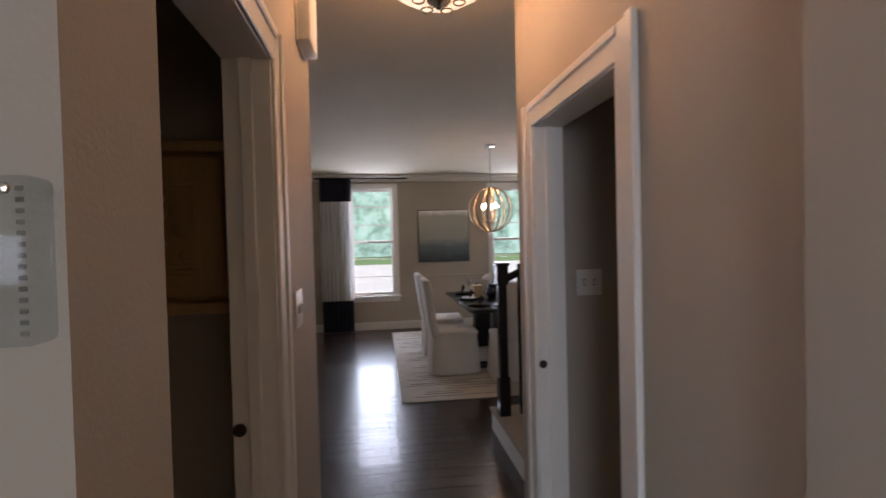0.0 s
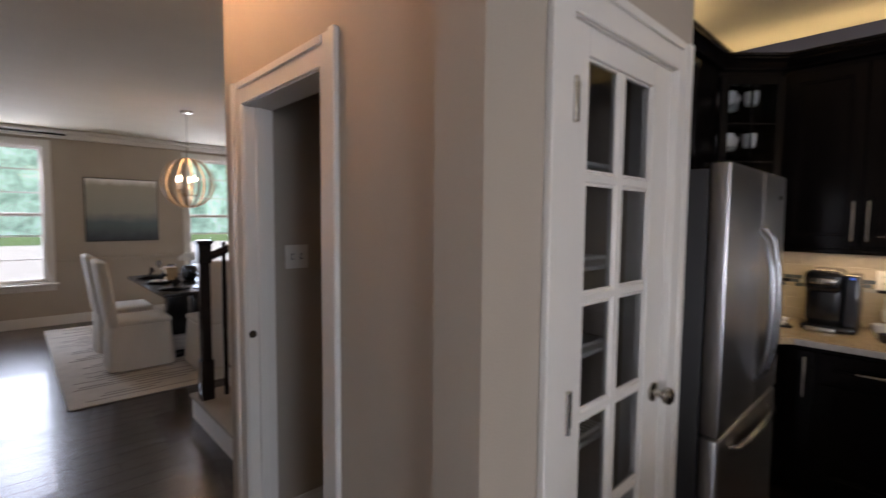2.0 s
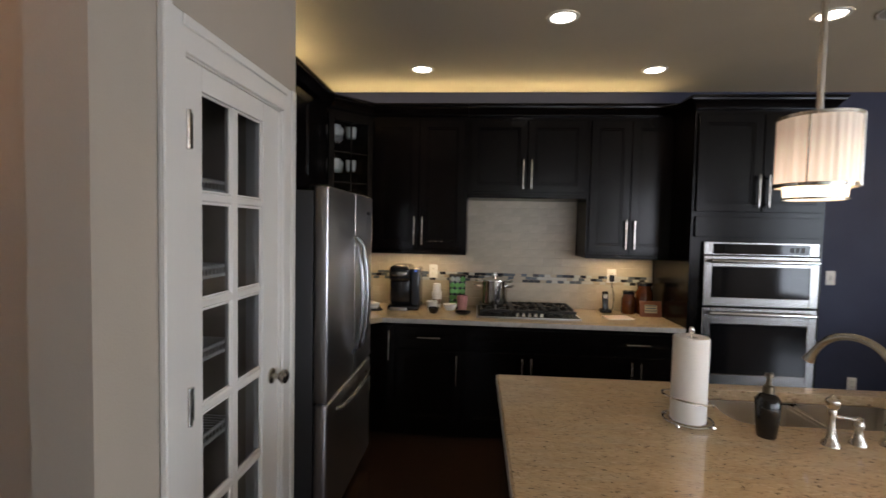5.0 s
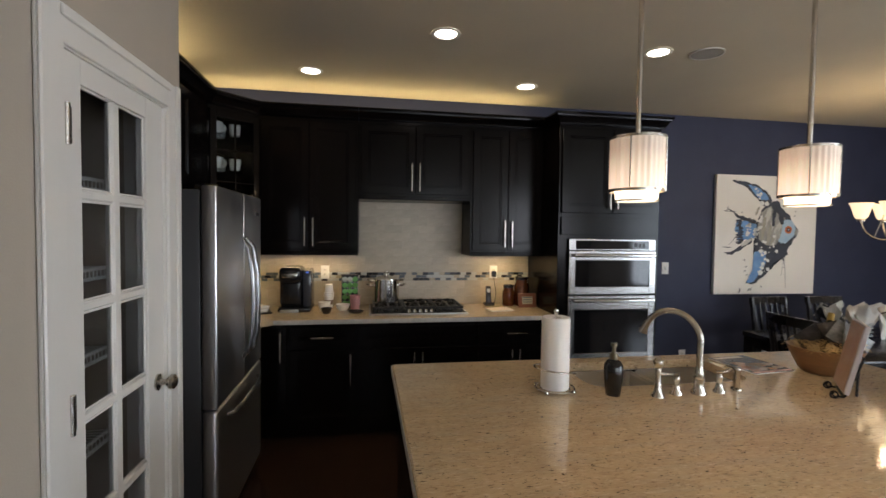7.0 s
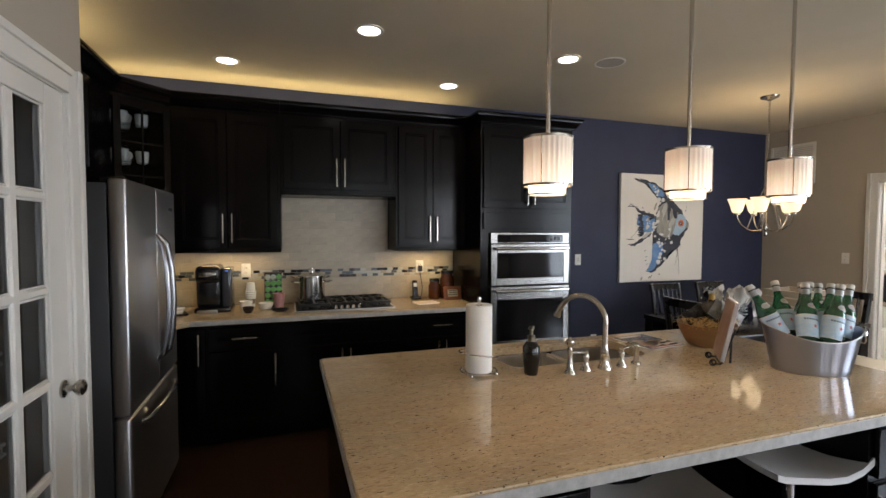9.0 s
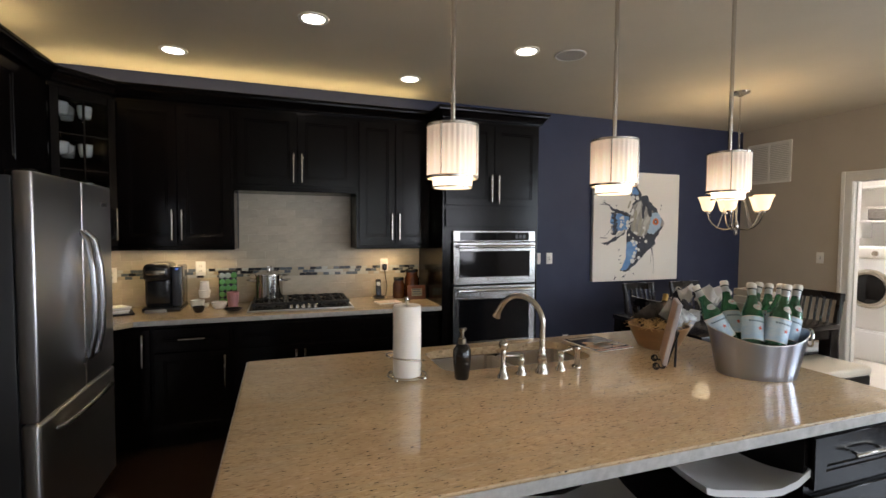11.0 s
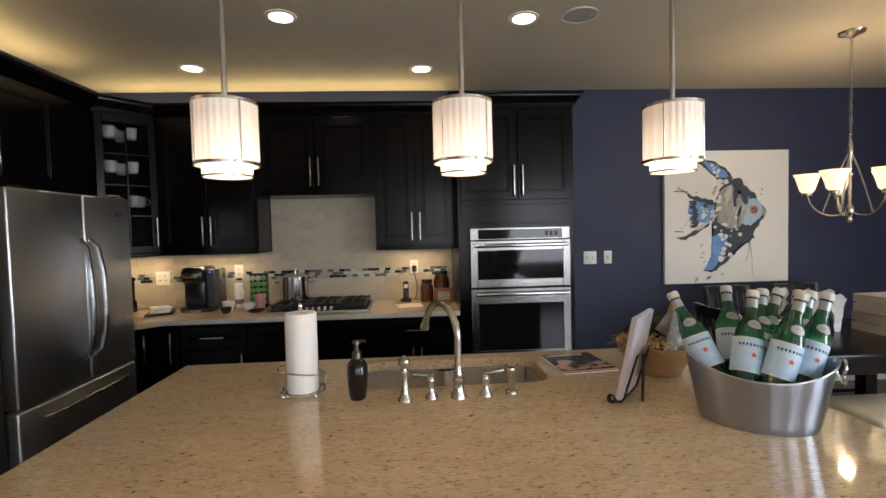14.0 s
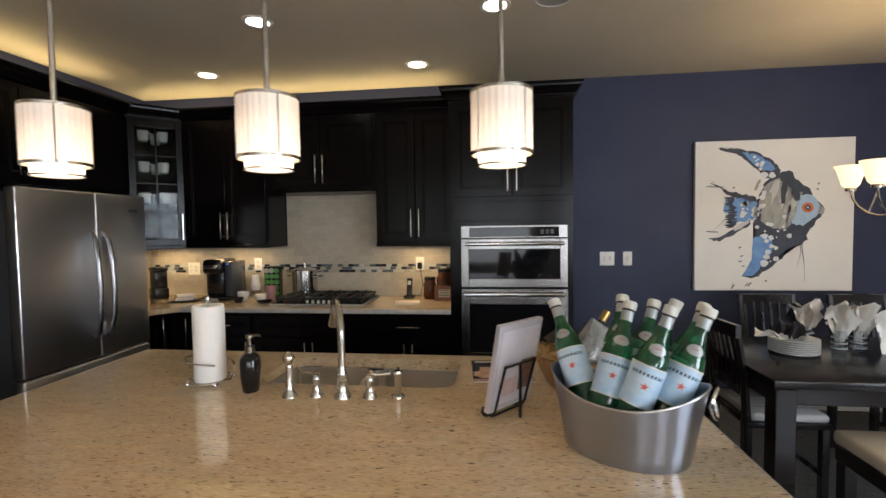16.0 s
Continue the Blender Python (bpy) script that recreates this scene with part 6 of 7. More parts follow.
bowl("black_saucer", "shallow black saucer with treats", pose(3.22, -0.335, CZ), 0.065, 0.02, M_BLACK, "saucer")
pk = solid("striped_cup", lathe(bmesh.new(), [(0.034, 0.0), (0.045, 0.125), (0.043, 0.125), (0.033, 0.006), (0.0005, 0.006)], 22, cap=False), mat("pink_stripe_paper", (0.62, 0.30, 0.30), 0.6, var=0.3, scale=30, fine=30, stretch=(1, 1, 0.02)), "pink striped paper cup", "cup", pose(3.35, -0.325, CZ))
M_POD = mat("green_pod_foil", (0.10, 0.32, 0.06), 0.35, 0.2, var=0.2)
M_POD2 = mat("pale_pod_foil", (0.45, 0.48, 0.38), 0.35, 0.2, var=0.2)
pc = thing("pod_carousel", "rotating black rack of green coffee pods", "rack", pose(3.50, -0.275, CZ, 0, 0, -84))
part("base", box((-0.072, -0.060, 0.0), (0.072, 0.060, 0.016), 0.006, 2), M_BLACK, pc)
part("column", box((-0.066, -0.042, 0.014), (0.066, 0.042, 0.27), 0.004), M_BLACK, pc)
part("cap", box((-0.070, -0.052, 0.266), (0.070, 0.052, 0.281), 0.006, 2), M_BLACK, pc)
for side in range(2):
    for r in range(5):
        for c2 in (-0.043, 0.0, 0.043):
            part("pod", lathe(bmesh.new(), [(0.0225, 0.0), (0.0225, 0.003), (0.018, 0.004), (0.0005, 0.0035)], 14), M_POD if r < 4 or c2 > 0 else M_POD2, pc, m=pose(0, 0, 0, 0, 0, 180 * side) @ pose(c2, -0.044, 0.045 + 0.050 * r, 90))
M_POTSTEEL = mat("satin_pot_steel", (0.58, 0.56, 0.53), 0.14, 1.0, var=0.04, bump=0)
pt = thing("stock_pot", "polished steel stock pot with a domed lid", "pot", pose(3.46, -0.585, CZ + 0.056))
pt.scale = (1.05, 1.05, 1.22)
part("pot", lathe(bmesh.new(), [(0.095, 0.0), (0.100, 0.004), (0.100, 0.150), (0.104, 0.155), (0.098, 0.155), (0.096, 0.01), (0.0005, 0.008)], 40, cap=False), M_POTSTEEL, pt)
ld = part("lid", lathe(bmesh.new(), [(0.106, 0.154), (0.105, 0.160), (0.085, 0.170), (0.03, 0.180), (0.0005, 0.181)], 40, cap=False), M_CHROME, pt)
part("knob", lathe(bmesh.new(), [(0.008, 0.178), (0.007, 0.195), (0.022, 0.203), (0.022, 0.210), (0.0005, 0.213)], 18), M_CHROME, ld)
for s in (-1, 1):
    part("steamer_handle", tube(bmesh.new(), [(0.03, s * 0.098, 0.148), (0.035, s * 0.130, 0.151), (0.0, s * 0.150, 0.153), (-0.035, s * 0.130, 0.151), (-0.03, s * 0.098, 0.148)], 0.006, 8), M_CHROME, pt)
    part("handle", tube(bmesh.new(), [(0.03, s * 0.098, 0.115), (0.035, s * 0.135, 0.118), (0.0, s * 0.155, 0.120), (-0.035, s * 0.135, 0.118), (-0.03, s * 0.098, 0.115)], 0.006, 8), M_CHROME, pt)
np_ = thing("napkin_plate", "black square plate with folded striped napkins", "plate", pose(3.30, 0.43, CZ, 0, 0, 20))
part("plate", box((-0.10, -0.10, 0.0), (0.10, 0.10, 0.012), 0.006, 2), M_BLACK, np_)
for i in range(4):
    part("napkin", box((-0.075, -0.065, 0.0125 + 0.011 * i), (0.075, 0.065, 0.023 + 0.011 * i), 0.004, 2), M_PAPER if i % 2 else M_LINEN, np_, m=pose(0, 0, 0, 0, 0, 7 * i))
gr = thing("coffee_grinder", "black counter-top appliance beside the refrigerator", "appliance", pose(3.40, 0.76, CZ, 0, 0, -30))
part("base", box((-0.06, -0.07, 0.0), (0.06, 0.07, 0.10), 0.012, 2), M_BLACK, gr)
part("hopper", box((-0.052, -0.06, 0.10), (0.052, 0.06, 0.25), 0.010, 2), M_BLACK, gr)
part("lid", box((-0.058, -0.066, 0.25), (0.058, 0.066, 0.285), 0.01, 2), M_BLACK, gr)
ph = thing("cordless_phone", "black cordless phone upright in its cradle", "phone", facing_west(3.50, -1.50, CZ))
part("cradle", box((-0.045, -0.04, 0.0), (0.045, 0.05, 0.03), 0.012, 2), M_BLACK, ph)
hs = part("handset", box((-0.024, -0.012, 0.02), (0.024, 0.014, 0.175), 0.010, 3), M_BLACK, ph, m=pose(0, 0.0, 0, -12))
part("screen", box((-0.016, -0.0135, 0.115), (0.016, -0.0115, 0.15), 0.001), M_SILVER, hs)
part("cord", tube(bmesh.new(), [(0.04, 0.04, 0.02), (0.08, 0.09, 0.012), (0.10, 0.125, 0.10), (0.075, 0.13, 0.25)], 0.003, 6), M_BLACK, ph)
part("adapter", box((0.055, 0.10, 0.245), (0.095, 0.135, 0.30), 0.005), M_BLACK, ph, "black mains adapter")
br = thing("booklet", "thin striped booklet lying on the counter", "booklet", pose(3.27, -1.53, CZ, 0, 0, -80))
part("pages", box((-0.10, -0.07, 0.0), (0.10, 0.07, 0.008), 0.001), M_PAPER, br)
part("cover", box((-0.10, -0.07, 0.0083), (0.10, 0.07, 0.0093)), mat("striped_cover", (0.55, 0.30, 0.22), 0.4, var=0.4, scale=20, second=(0.7, 0.68, 0.6), stretch=(0.05, 3, 1)), br)
for x, y, r, h, label in ((3.50, -1.680, 0.055, 0.165, "amber glass jar of cookies with a metal lid"), (3.51, -1.805, 0.066, 0.235, "tall amber glass jar with a dark lid")):
    jar("jar", pose(x, y, CZ), label, M_AMBER, M_NICKEL if h < 0.15 else M_BLACK, r, h, group="jars by the oven")
sg = thing("framed_note", "small brown framed note card on the counter", "sign", facing_west(3.37, -1.735, CZ) @ pose(0, 0, 0, -12))
part("frame", box((0.0, 0.0, 0.0), (0.165, 0.014, 0.125), 0.003), mat("brown_frame", (0.24, 0.075, 0.02), 0.4, var=0.15), sg)
cd = part("card", box((0.035, -0.002, 0.03), (0.13, 0.002, 0.095)), mat("cream_card", (0.55, 0.48, 0.30), 0.7), sg)
ln = bmesh.new()
for i, (a, b2) in enumerate(((0.04, 0.125), (0.045, 0.12), (0.038, 0.127))):
    bx(ln, (a, -0.003, 0.084 - 0.02 * i), (b2, -0.0022, 0.090 - 0.02 * i))
tagged(part("print", ln, M_INK, cd), kind="stuff")
part("prop", box((0.07, 0.013, 0.0), (0.095, 0.06, 0.008), 0.001), M_BLACK, sg)


# ---- fish painting ----
def fish_painting():
    c = thing("fish_painting", "square canvas painting of a blue and black angelfish", "painting", facing_west(3.61, -3.850, 0.976))
    W2, H2 = 1.174, 1.204
    part("canvas", box((0, 0, 0), (W2, 0.038, H2), 0.003), mat("primed_canvas", (0.80, 0.77, 0.72), 0.8, var=0.03, fine=220, bump=0.1), c)
    def uv(pts):
        return [((x - 125) / 697 * W2, H2 - (y - 72) / 653 * H2) for x, y in pts]
    dk = mat("black_paint", (0.014, 0.016, 0.024), 0.5, var=0.4, scale=9, second=(0.05, 0.06, 0.09))
    bl = mat("blue_paint", (0.06, 0.17, 0.48), 0.5, var=0.3, scale=12, second=(0.20, 0.38, 0.62))
    pale = mat("pale_blue_paint", (0.25, 0.42, 0.60), 0.5, var=0.25, scale=12, second=(0.45, 0.55, 0.62))
    gry = mat("grey_streak_paint", (0.50, 0.48, 0.43), 0.5, var=0.35, scale=7, second=(0.12, 0.12, 0.13), stretch=(5, 1, 0.8))
    wht = mat("white_paint", (0.72, 0.72, 0.70), 0.5, var=0.04)
    orn = mat("orange_paint", (0.70, 0.16, 0.03), 0.5, var=0.15)
    layers = [
        ("body", dk, [(510, 212), (548, 210), (585, 262), (632, 285), (645, 325), (690, 362), (694, 388), (645, 440), (625, 470), (606, 522), (530, 545), (520, 585), (440, 640), (388, 672), (340, 662), (400, 592), (392, 540), (402, 470), (385, 430), (404, 400), (396, 340), (440, 262), (488, 222)], 1, 8),
        ("top_fin", dk, [(225, 102), (320, 108), (400, 125), (470, 163), (504, 205), (480, 245), (430, 232), (385, 190), (330, 142), (268, 120)], 2, 9),
        ("fin_blue", bl, [(330, 122), (395, 135), (455, 168), (480, 200), (430, 208), (385, 175)], 3, 9),
        ("tail_top", dk, [(198, 243), (250, 280), (320, 300), (395, 318), (402, 352), (330, 335), (268, 305)], 4, 10),
        ("tail_blue", bl, [(268, 318), (330, 325), (395, 340), (402, 400), (340, 428), (285, 436), (262, 382)], 5, 24),
        ("tail_low", dk, [(184, 497), (240, 488), (300, 455), (370, 415), (372, 436), (300, 482), (230, 510)], 6, 9),
        ("belly", gry, [(440, 265), (500, 240), (540, 290), (600, 300), (570, 400), (540, 450), (470, 455), (420, 420), (415, 340)], 7, 16),
        ("low_fin", bl, [(400, 488), (470, 488), (474, 555), (420, 622), (385, 662), (342, 656), (398, 590), (382, 545)], 8, 10),
        ("face", pale, [(588, 312), (640, 312), (682, 362), (664, 402), (604, 446), (556, 436), (578, 372)], 9, 8),
        ("jaw", dk, [(604, 446), (664, 402), (690, 384), (652, 442), (618, 478), (606, 520), (560, 530), (560, 470)], 10, 8),
        ("beak", gry, [(672, 358), (698, 374), (682, 398), (664, 392)], 11, 3),
    ]
    for i, (name, material, pts, seed, jag) in enumerate(layers):
        bm = bmesh.new()
        flat_poly(bm, uv(ragged(pts, seed, jag)), -0.0010 - 0.0004 * i)
        part("brushwork_" + name, bm, material, c)
    def spot(x, y):
        return ((x - 79) / 740 * W2, H2 - (y - 82) / 715 * H2)
    def stroke(bm, x0, y0, x1, y1, w, y, seed):
        """A tapered, ragged brush stroke."""
        rng = random.Random(seed)
        (a, b), (e, g) = spot(x0, y0), spot(x1, y1)
        d = Vector((e - a, g - b))
        nrm = Vector((-d.y, d.x)).normalized()
        half, n = w / 740 * W2 / 2, 8
        wide = [half * (0.35 + 0.65 * math.sin(math.pi * (0.12 + 0.76 * i / n))) for i in range(n + 1)]
        up = [(a + d.x * i / n + nrm.x * wide[i] * (0.8 + 0.4 * rng.random()), b + d.y * i / n + nrm.y * wide[i] * (0.8 + 0.4 * rng.random())) for i in range(n + 1)]
        dn = [(a + d.x * i / n - nrm.x * wide[i] * (0.8 + 0.4 * rng.random()), b + d.y * i / n - nrm.y * wide[i] * (0.8 + 0.4 * rng.random())) for i in range(n + 1)]
        flat_poly(bm, up + dn[::-1], y)
    olive = mat("olive_grey_paint", (0.26, 0.25, 0.19), 0.5, var=0.3, scale=14, second=(0.44, 0.42, 0.36))
    for material, lift, runs in (
            (mat("pale_grey_paint", (0.62, 0.61, 0.57), 0.5, var=0.15, scale=14), 0.0056, ((468, 275, 420, 400, 34), (508, 325, 462, 440, 22), (552, 362, 505, 430, 36), (530, 385, 500, 500, 18), (335, 465, 265, 505, 24), (520, 440, 500, 480, 22))),
            (olive, 0.0058, ((432, 330, 412, 470, 26), (478, 380, 452, 500, 26), (505, 440, 480, 505, 18), (385, 270, 362, 320, 16))),
            (dk, 0.0060, ((500, 270, 492, 385, 26), (540, 300, 560, 372, 34), (445, 260, 400, 300, 16), (392, 400, 370, 450, 14), (430, 470, 425, 520, 12), (575, 500, 600, 560, 30), (470, 560, 440, 680, 22), (440, 640, 380, 722, 20), (330, 730, 390, 726, 8))),
            (bl, 0.0061, ((330, 165, 375, 190, 22), (390, 205, 445, 222, 26), (262, 370, 320, 390, 52), (372, 540, 372, 605, 34), (405, 530, 405, 560, 22), (372, 640, 330, 715, 30), (440, 555, 430, 600, 18)))):
        for i, (x0, y0, x1, y1, w) in enumerate(runs):
            bm = bmesh.new()
            stroke(bm, x0, y0, x1, y1, w, -lift, i + 40)
            part("brushstroke", bm, material, c)
    rng = random.Random(31)
    spikes = bmesh.new()
    for i in range(26):
        y = 352 + 5.6 * i
        x1 = 218 + 26 * rng.random()
        stroke(spikes, 262 + 20 * rng.random(), y, x1, y + 10 * (rng.random() - 0.4), 6 + 4 * rng.random(), -0.0059, 100 + i)
    for x0, y0, x1, y1 in ((280, 135, 188, 118), (300, 150, 205, 128), (215, 300, 132, 298), (230, 318, 150, 280), (230, 540, 142, 548), (190, 515, 132, 512), (300, 590, 288, 588), (312, 628, 296, 634), (305, 655, 288, 656), (352, 755, 338, 776), (334, 762, 322, 776), (272, 765, 258, 788), (318, 676, 304, 682)):
        stroke(spikes, x0, y0, x1, y1, 5, -0.0059, x0)
    for x, y in ((650, 320), (420, 750), (262, 305), (655, 294)):
        stroke(spikes, x - 4, y, x + 4, y, 9, -0.0059, x)
    tagged(part("brush_spikes", spikes, dk, c, "spiky black brush marks"), kind="stuff")
    rng = random.Random(12)
    dots = bmesh.new()
    for k in range(60):
        x, y = rng.choice([(420 + 70 * rng.random(), 480 + 120 * rng.random()), (400 + 130 * rng.random(), 420 + 90 * rng.random()), (385 + 60 * rng.random(), 240 + 160 * rng.random()), (380 + 70 * rng.random(), 145 + 60 * rng.random()), (330 + 70 * rng.random(), 340 + 90 * rng.random())])
        r = 3 + 8 * rng.random() ** 2
        flat_poly(dots, uv([(x + r * 1.3 * math.cos(a), y + r * math.sin(a)) for a in [2 * math.pi * i / 9 for i in range(9)]]), -0.0062)
    for x, y, r in ((430, 225, 17), (465, 225, 15), (425, 320, 14), (350, 345, 13), (340, 387, 14), (437, 488, 14), (545, 487, 12), (487, 540, 10), (436, 606, 18), (452, 578, 10), (525, 405, 11), (400, 178, 9)):
        flat_poly(dots, uv([(x + r * (1 + 0.2 * math.sin(3 * a + x)) * math.cos(a), y + r * 0.85 * math.sin(a)) for a in [2 * math.pi * i / 12 for i in range(12)]]), -0.0062)
    tagged(part("paint_splatter", dots, wht, c, "white paint drops"), kind="stuff")
    for name, r, material, y in (("eye_ring", 25, orn, -0.0064), ("pupil", 13, dk, -0.0068), ("eye_glint", 4, wht, -0.0072)):
        bm = bmesh.new()
        flat_poly(bm, uv([(622 + r * math.cos(a), 367 + 0.85 * r * math.sin(a)) for a in [2 * math.pi * i / 20 for i in range(20)]]), y)
        part(name, bm, material, c)
    drips = bmesh.new()
    for x0, y0, x1, y1 in ((600, 525, 582, 625), (602, 525, 618, 690), (592, 528, 612, 600), (300, 690, 290, 716), (370, 690, 362, 708), (205, 262, 172, 268), (260, 412, 205, 462), (320, 108, 250, 98), (470, 205, 495, 182), (330, 545, 318, 537), (340, 575, 330, 572)):
        (a, b2), (e, g) = uv([(x0, y0), (x1, y1)])
        tube(drips, [(a, -0.0012, b2), ((a + e) / 2 + 0.006, -0.0012, (b2 + g) / 2), (e, -0.0012, g)], [0.0018, 0.0014, 0.0008], 4)
    tagged(part("paint_drips", drips, dk, c, "thin black drips"), kind="stuff")


fish_painting()


# ---- breakfast table, chairs and what stands on it ----
TZ = 0.765
t = thing("breakfast_table", "dark wood breakfast table with square legs", "table", pose(0, 0, 0))
part("tabletop", box((1.97, -5.10, TZ - 0.04), (2.93, -3.57, TZ), 0.004, 2), M_TABLE, t)
part("apron", box((1.985, -5.085, TZ - 0.12), (2.915, -3.585, TZ - 0.041), 0.003), M_TABLE, t)
for x in (1.975, 2.83):
    for y in (-5.09, -3.675):
        part("leg", box((x, y, 0.0), (x + 0.095, y + 0.095, TZ - 0.042), 0.004), M_TABLE, t)
M_CUSH = mat("white_plaid_cushion", (0.62, 0.61, 0.60), 0.85, var=0.06, fine=160, bump=0.1)
M_CHAIR = mat("dark_chair_wood", (0.014, 0.011, 0.010), 0.28, var=0.2)


def slat_chair(m):
    c = thing("dining_chair", "dark wood slat-back chair with a white plaid cushion", "chair", m, "breakfast chairs")
    for x in (-0.205, 0.165):
        part("leg", box((x, -0.215, 0.0), (x + 0.04, -0.175, 0.44), 0.004), M_CHAIR, c)
        part("back_post", prism(bmesh.new(), [(x, 0.17), (x + 0.04, 0.17), (x + 0.04, 0.21), (x, 0.21)], 0.0, 0.46), M_CHAIR, c)
        b = bmesh.new()
        tube(b, [(x + 0.02, 0.19, 0.44), (x + 0.02, 0.205, 0.70), (x + 0.02, 0.25, 0.97)], [0.025, 0.022, 0.019], 6)
        part("back_post", b, M_CHAIR, c)
    part("seat", box((-0.215, -0.22, 0.425), (0.215, 0.20, 0.455), 0.006, 2), M_CHAIR, c)
    part("cushion", box((-0.205, -0.215, 0.456), (0.205, 0.17, 0.50), 0.018, 3), M_CUSH, c, "white plaid seat cushion")
    for a in (-0.1, 0.06):
        part("plaid_stripe", box((a, -0.20, 0.4985), (a + 0.006, 0.155, 0.5008)), M_RUGSTRIPE, c)
    n = 8
    us = [-0.205 + 0.41 * i / n for i in range(n + 1)]
    r = prism(bmesh.new(), [(u, 0.232 + 0.02 * (1 - (u / 0.205) ** 2)) for u in us] + [(u, 0.260 + 0.02 * (1 - (u / 0.205) ** 2)) for u in us[::-1]], 0.905, 0.975)
    part("top_rail", r, M_CHAIR, c)
    part("lower_rail", box((-0.19, 0.193, 0.58), (0.19, 0.213, 0.62), 0.003), M_CHAIR, c)
    for i in range(6):
        x = -0.15 + 0.06 * i
        part("slat", tube(bmesh.new(), [(x, 0.203, 0.60), (x, 0.222, 0.75), (x, 0.255, 0.92)], [0.012, 0.011, 0.012], 6), M_CHAIR, c)
    for y in (-0.20, 0.185):
        part("stretcher", box((-0.17, y, 0.16), (0.17, y + 0.02, 0.185), 0.003), M_CHAIR, c)
    return c


ch = slat_chair(pose(3.16, -4.29, 0, 0, 0, -90))
copy_thing(ch, pose(3.16, -4.92, 0, 0, 0, -90)), copy_thing(ch, pose(2.44, -3.78, 0, 0, 0, 0)), copy_thing(ch, pose(2.42, -5.30, 0, 0, 0, 176))
bn = thing("bench", "dark wood bench with a cream leather cushion", "bench", pose(1.86, -4.42, 0))
part("cushion", box((-0.20, -0.54, 0.44), (0.20, 0.54, 0.51), 0.025, 4), M_CREAM, bn, "cream leather seat cushion")
part("frame", box((-0.19, -0.53, 0.36), (0.19, 0.53, 0.44), 0.006), M_CHAIR, bn)
for x in (-0.185, 0.125):
    for y in (-0.525, 0.465):
        part("leg", box((x, y, 0.0), (x + 0.06, y + 0.06, 0.362), 0.004), M_CHAIR, bn)
rg = thing("area_rug", "grey woven rug under the breakfast table", "rug", pose(2.4, -4.45, 0))
part("woven_top", box((-1.2, -1.45, 0.0), (1.2, 1.40, 0.010), 0.003), mat("grey_woven_rug", (0.33, 0.32, 0.30), 0.95, var=0.35, scale=30, fine=120, bump=0.4, stretch=(1, 5, 1)), rg)
part("border", box((-1.23, -1.48, 0.0), (1.23, 1.43, 0.006), 0.002), mat("rug_binding", (0.10, 0.09, 0.08), 0.95), rg)

ps = thing("plate_stack", "stack of white plates with a tied dark napkin on top", "plates", pose(2.50, -3.96, TZ))
for i in range(7):
    part("plate", lathe(bmesh.new(), [(0.0005, 0.0), (0.07, 0.0), (0.085, 0.006), (0.125, 0.013), (0.125, 0.016), (0.08, 0.010), (0.0005, 0.006)], 32, (0, 0, 0.012 * i), cap=False), M_WHITE, ps)
M_NAVYCLOTH = mat("black_napkin_cloth", (0.012, 0.012, 0.018), 0.85, var=0.2, fine=150, bump=0.2)


def folded_cloth(name, parent, m, material, w, h, seed, label="", wave=0.03):
    """A crumpled cloth leaf: a grid pulled to a point at its foot."""
    bm = bmesh.new()
    n = 10
    vs = {}
    for i in range(n + 1):
        for j in range(n + 1):
            u, v = i / n - 0.5, j / n
            spread = 0.25 + 0.75 * v
            vs[i, j] = bm.verts.new((u * w * spread, wave * math.sin(u * 9 + seed) * v + 0.02 * noise.noise((u * 4 + seed, v * 3, seed)), v * h * (1 - 0.9 * abs(u) * v) + 0.02 * noise.noise((u * 5, v * 5, seed + 3))))
    for i in range(n):
        for j in range(n):
            f = bm.faces.new((vs[i, j], vs[i + 1, j], vs[i + 1, j + 1], vs[i, j + 1]))
            f.smooth = True
    geo = bmesh.ops.extrude_face_region(bm, geom=bm.faces[:])
    bmesh.ops.translate(bm, vec=(0, 0.002, 0), verts=[v for v in geo["geom"] if isinstance(v, bmesh.types.BMVert)])
    return part(name, bm, material, parent, label, m=m)


for k in range(3):
    folded_cloth("napkin", ps, pose(-0.06 + 0.05 * k, 0.04 - 0.06 * k, 0.098, 66, 10 * k, 40 + 60 * k), M_NAVYCLOTH, 0.17, 0.15, k, "black cloth napkin")
folded_cloth("napkin", ps, pose(0.0, 0.09, 0.095, 76, 0, 200), M_LINEN, 0.16, 0.15, 5, "cream cloth napkin")
M_TUMBLER = thin_glass("tumbler_glass", (0.86, 0.88, 0.9), 0.25)
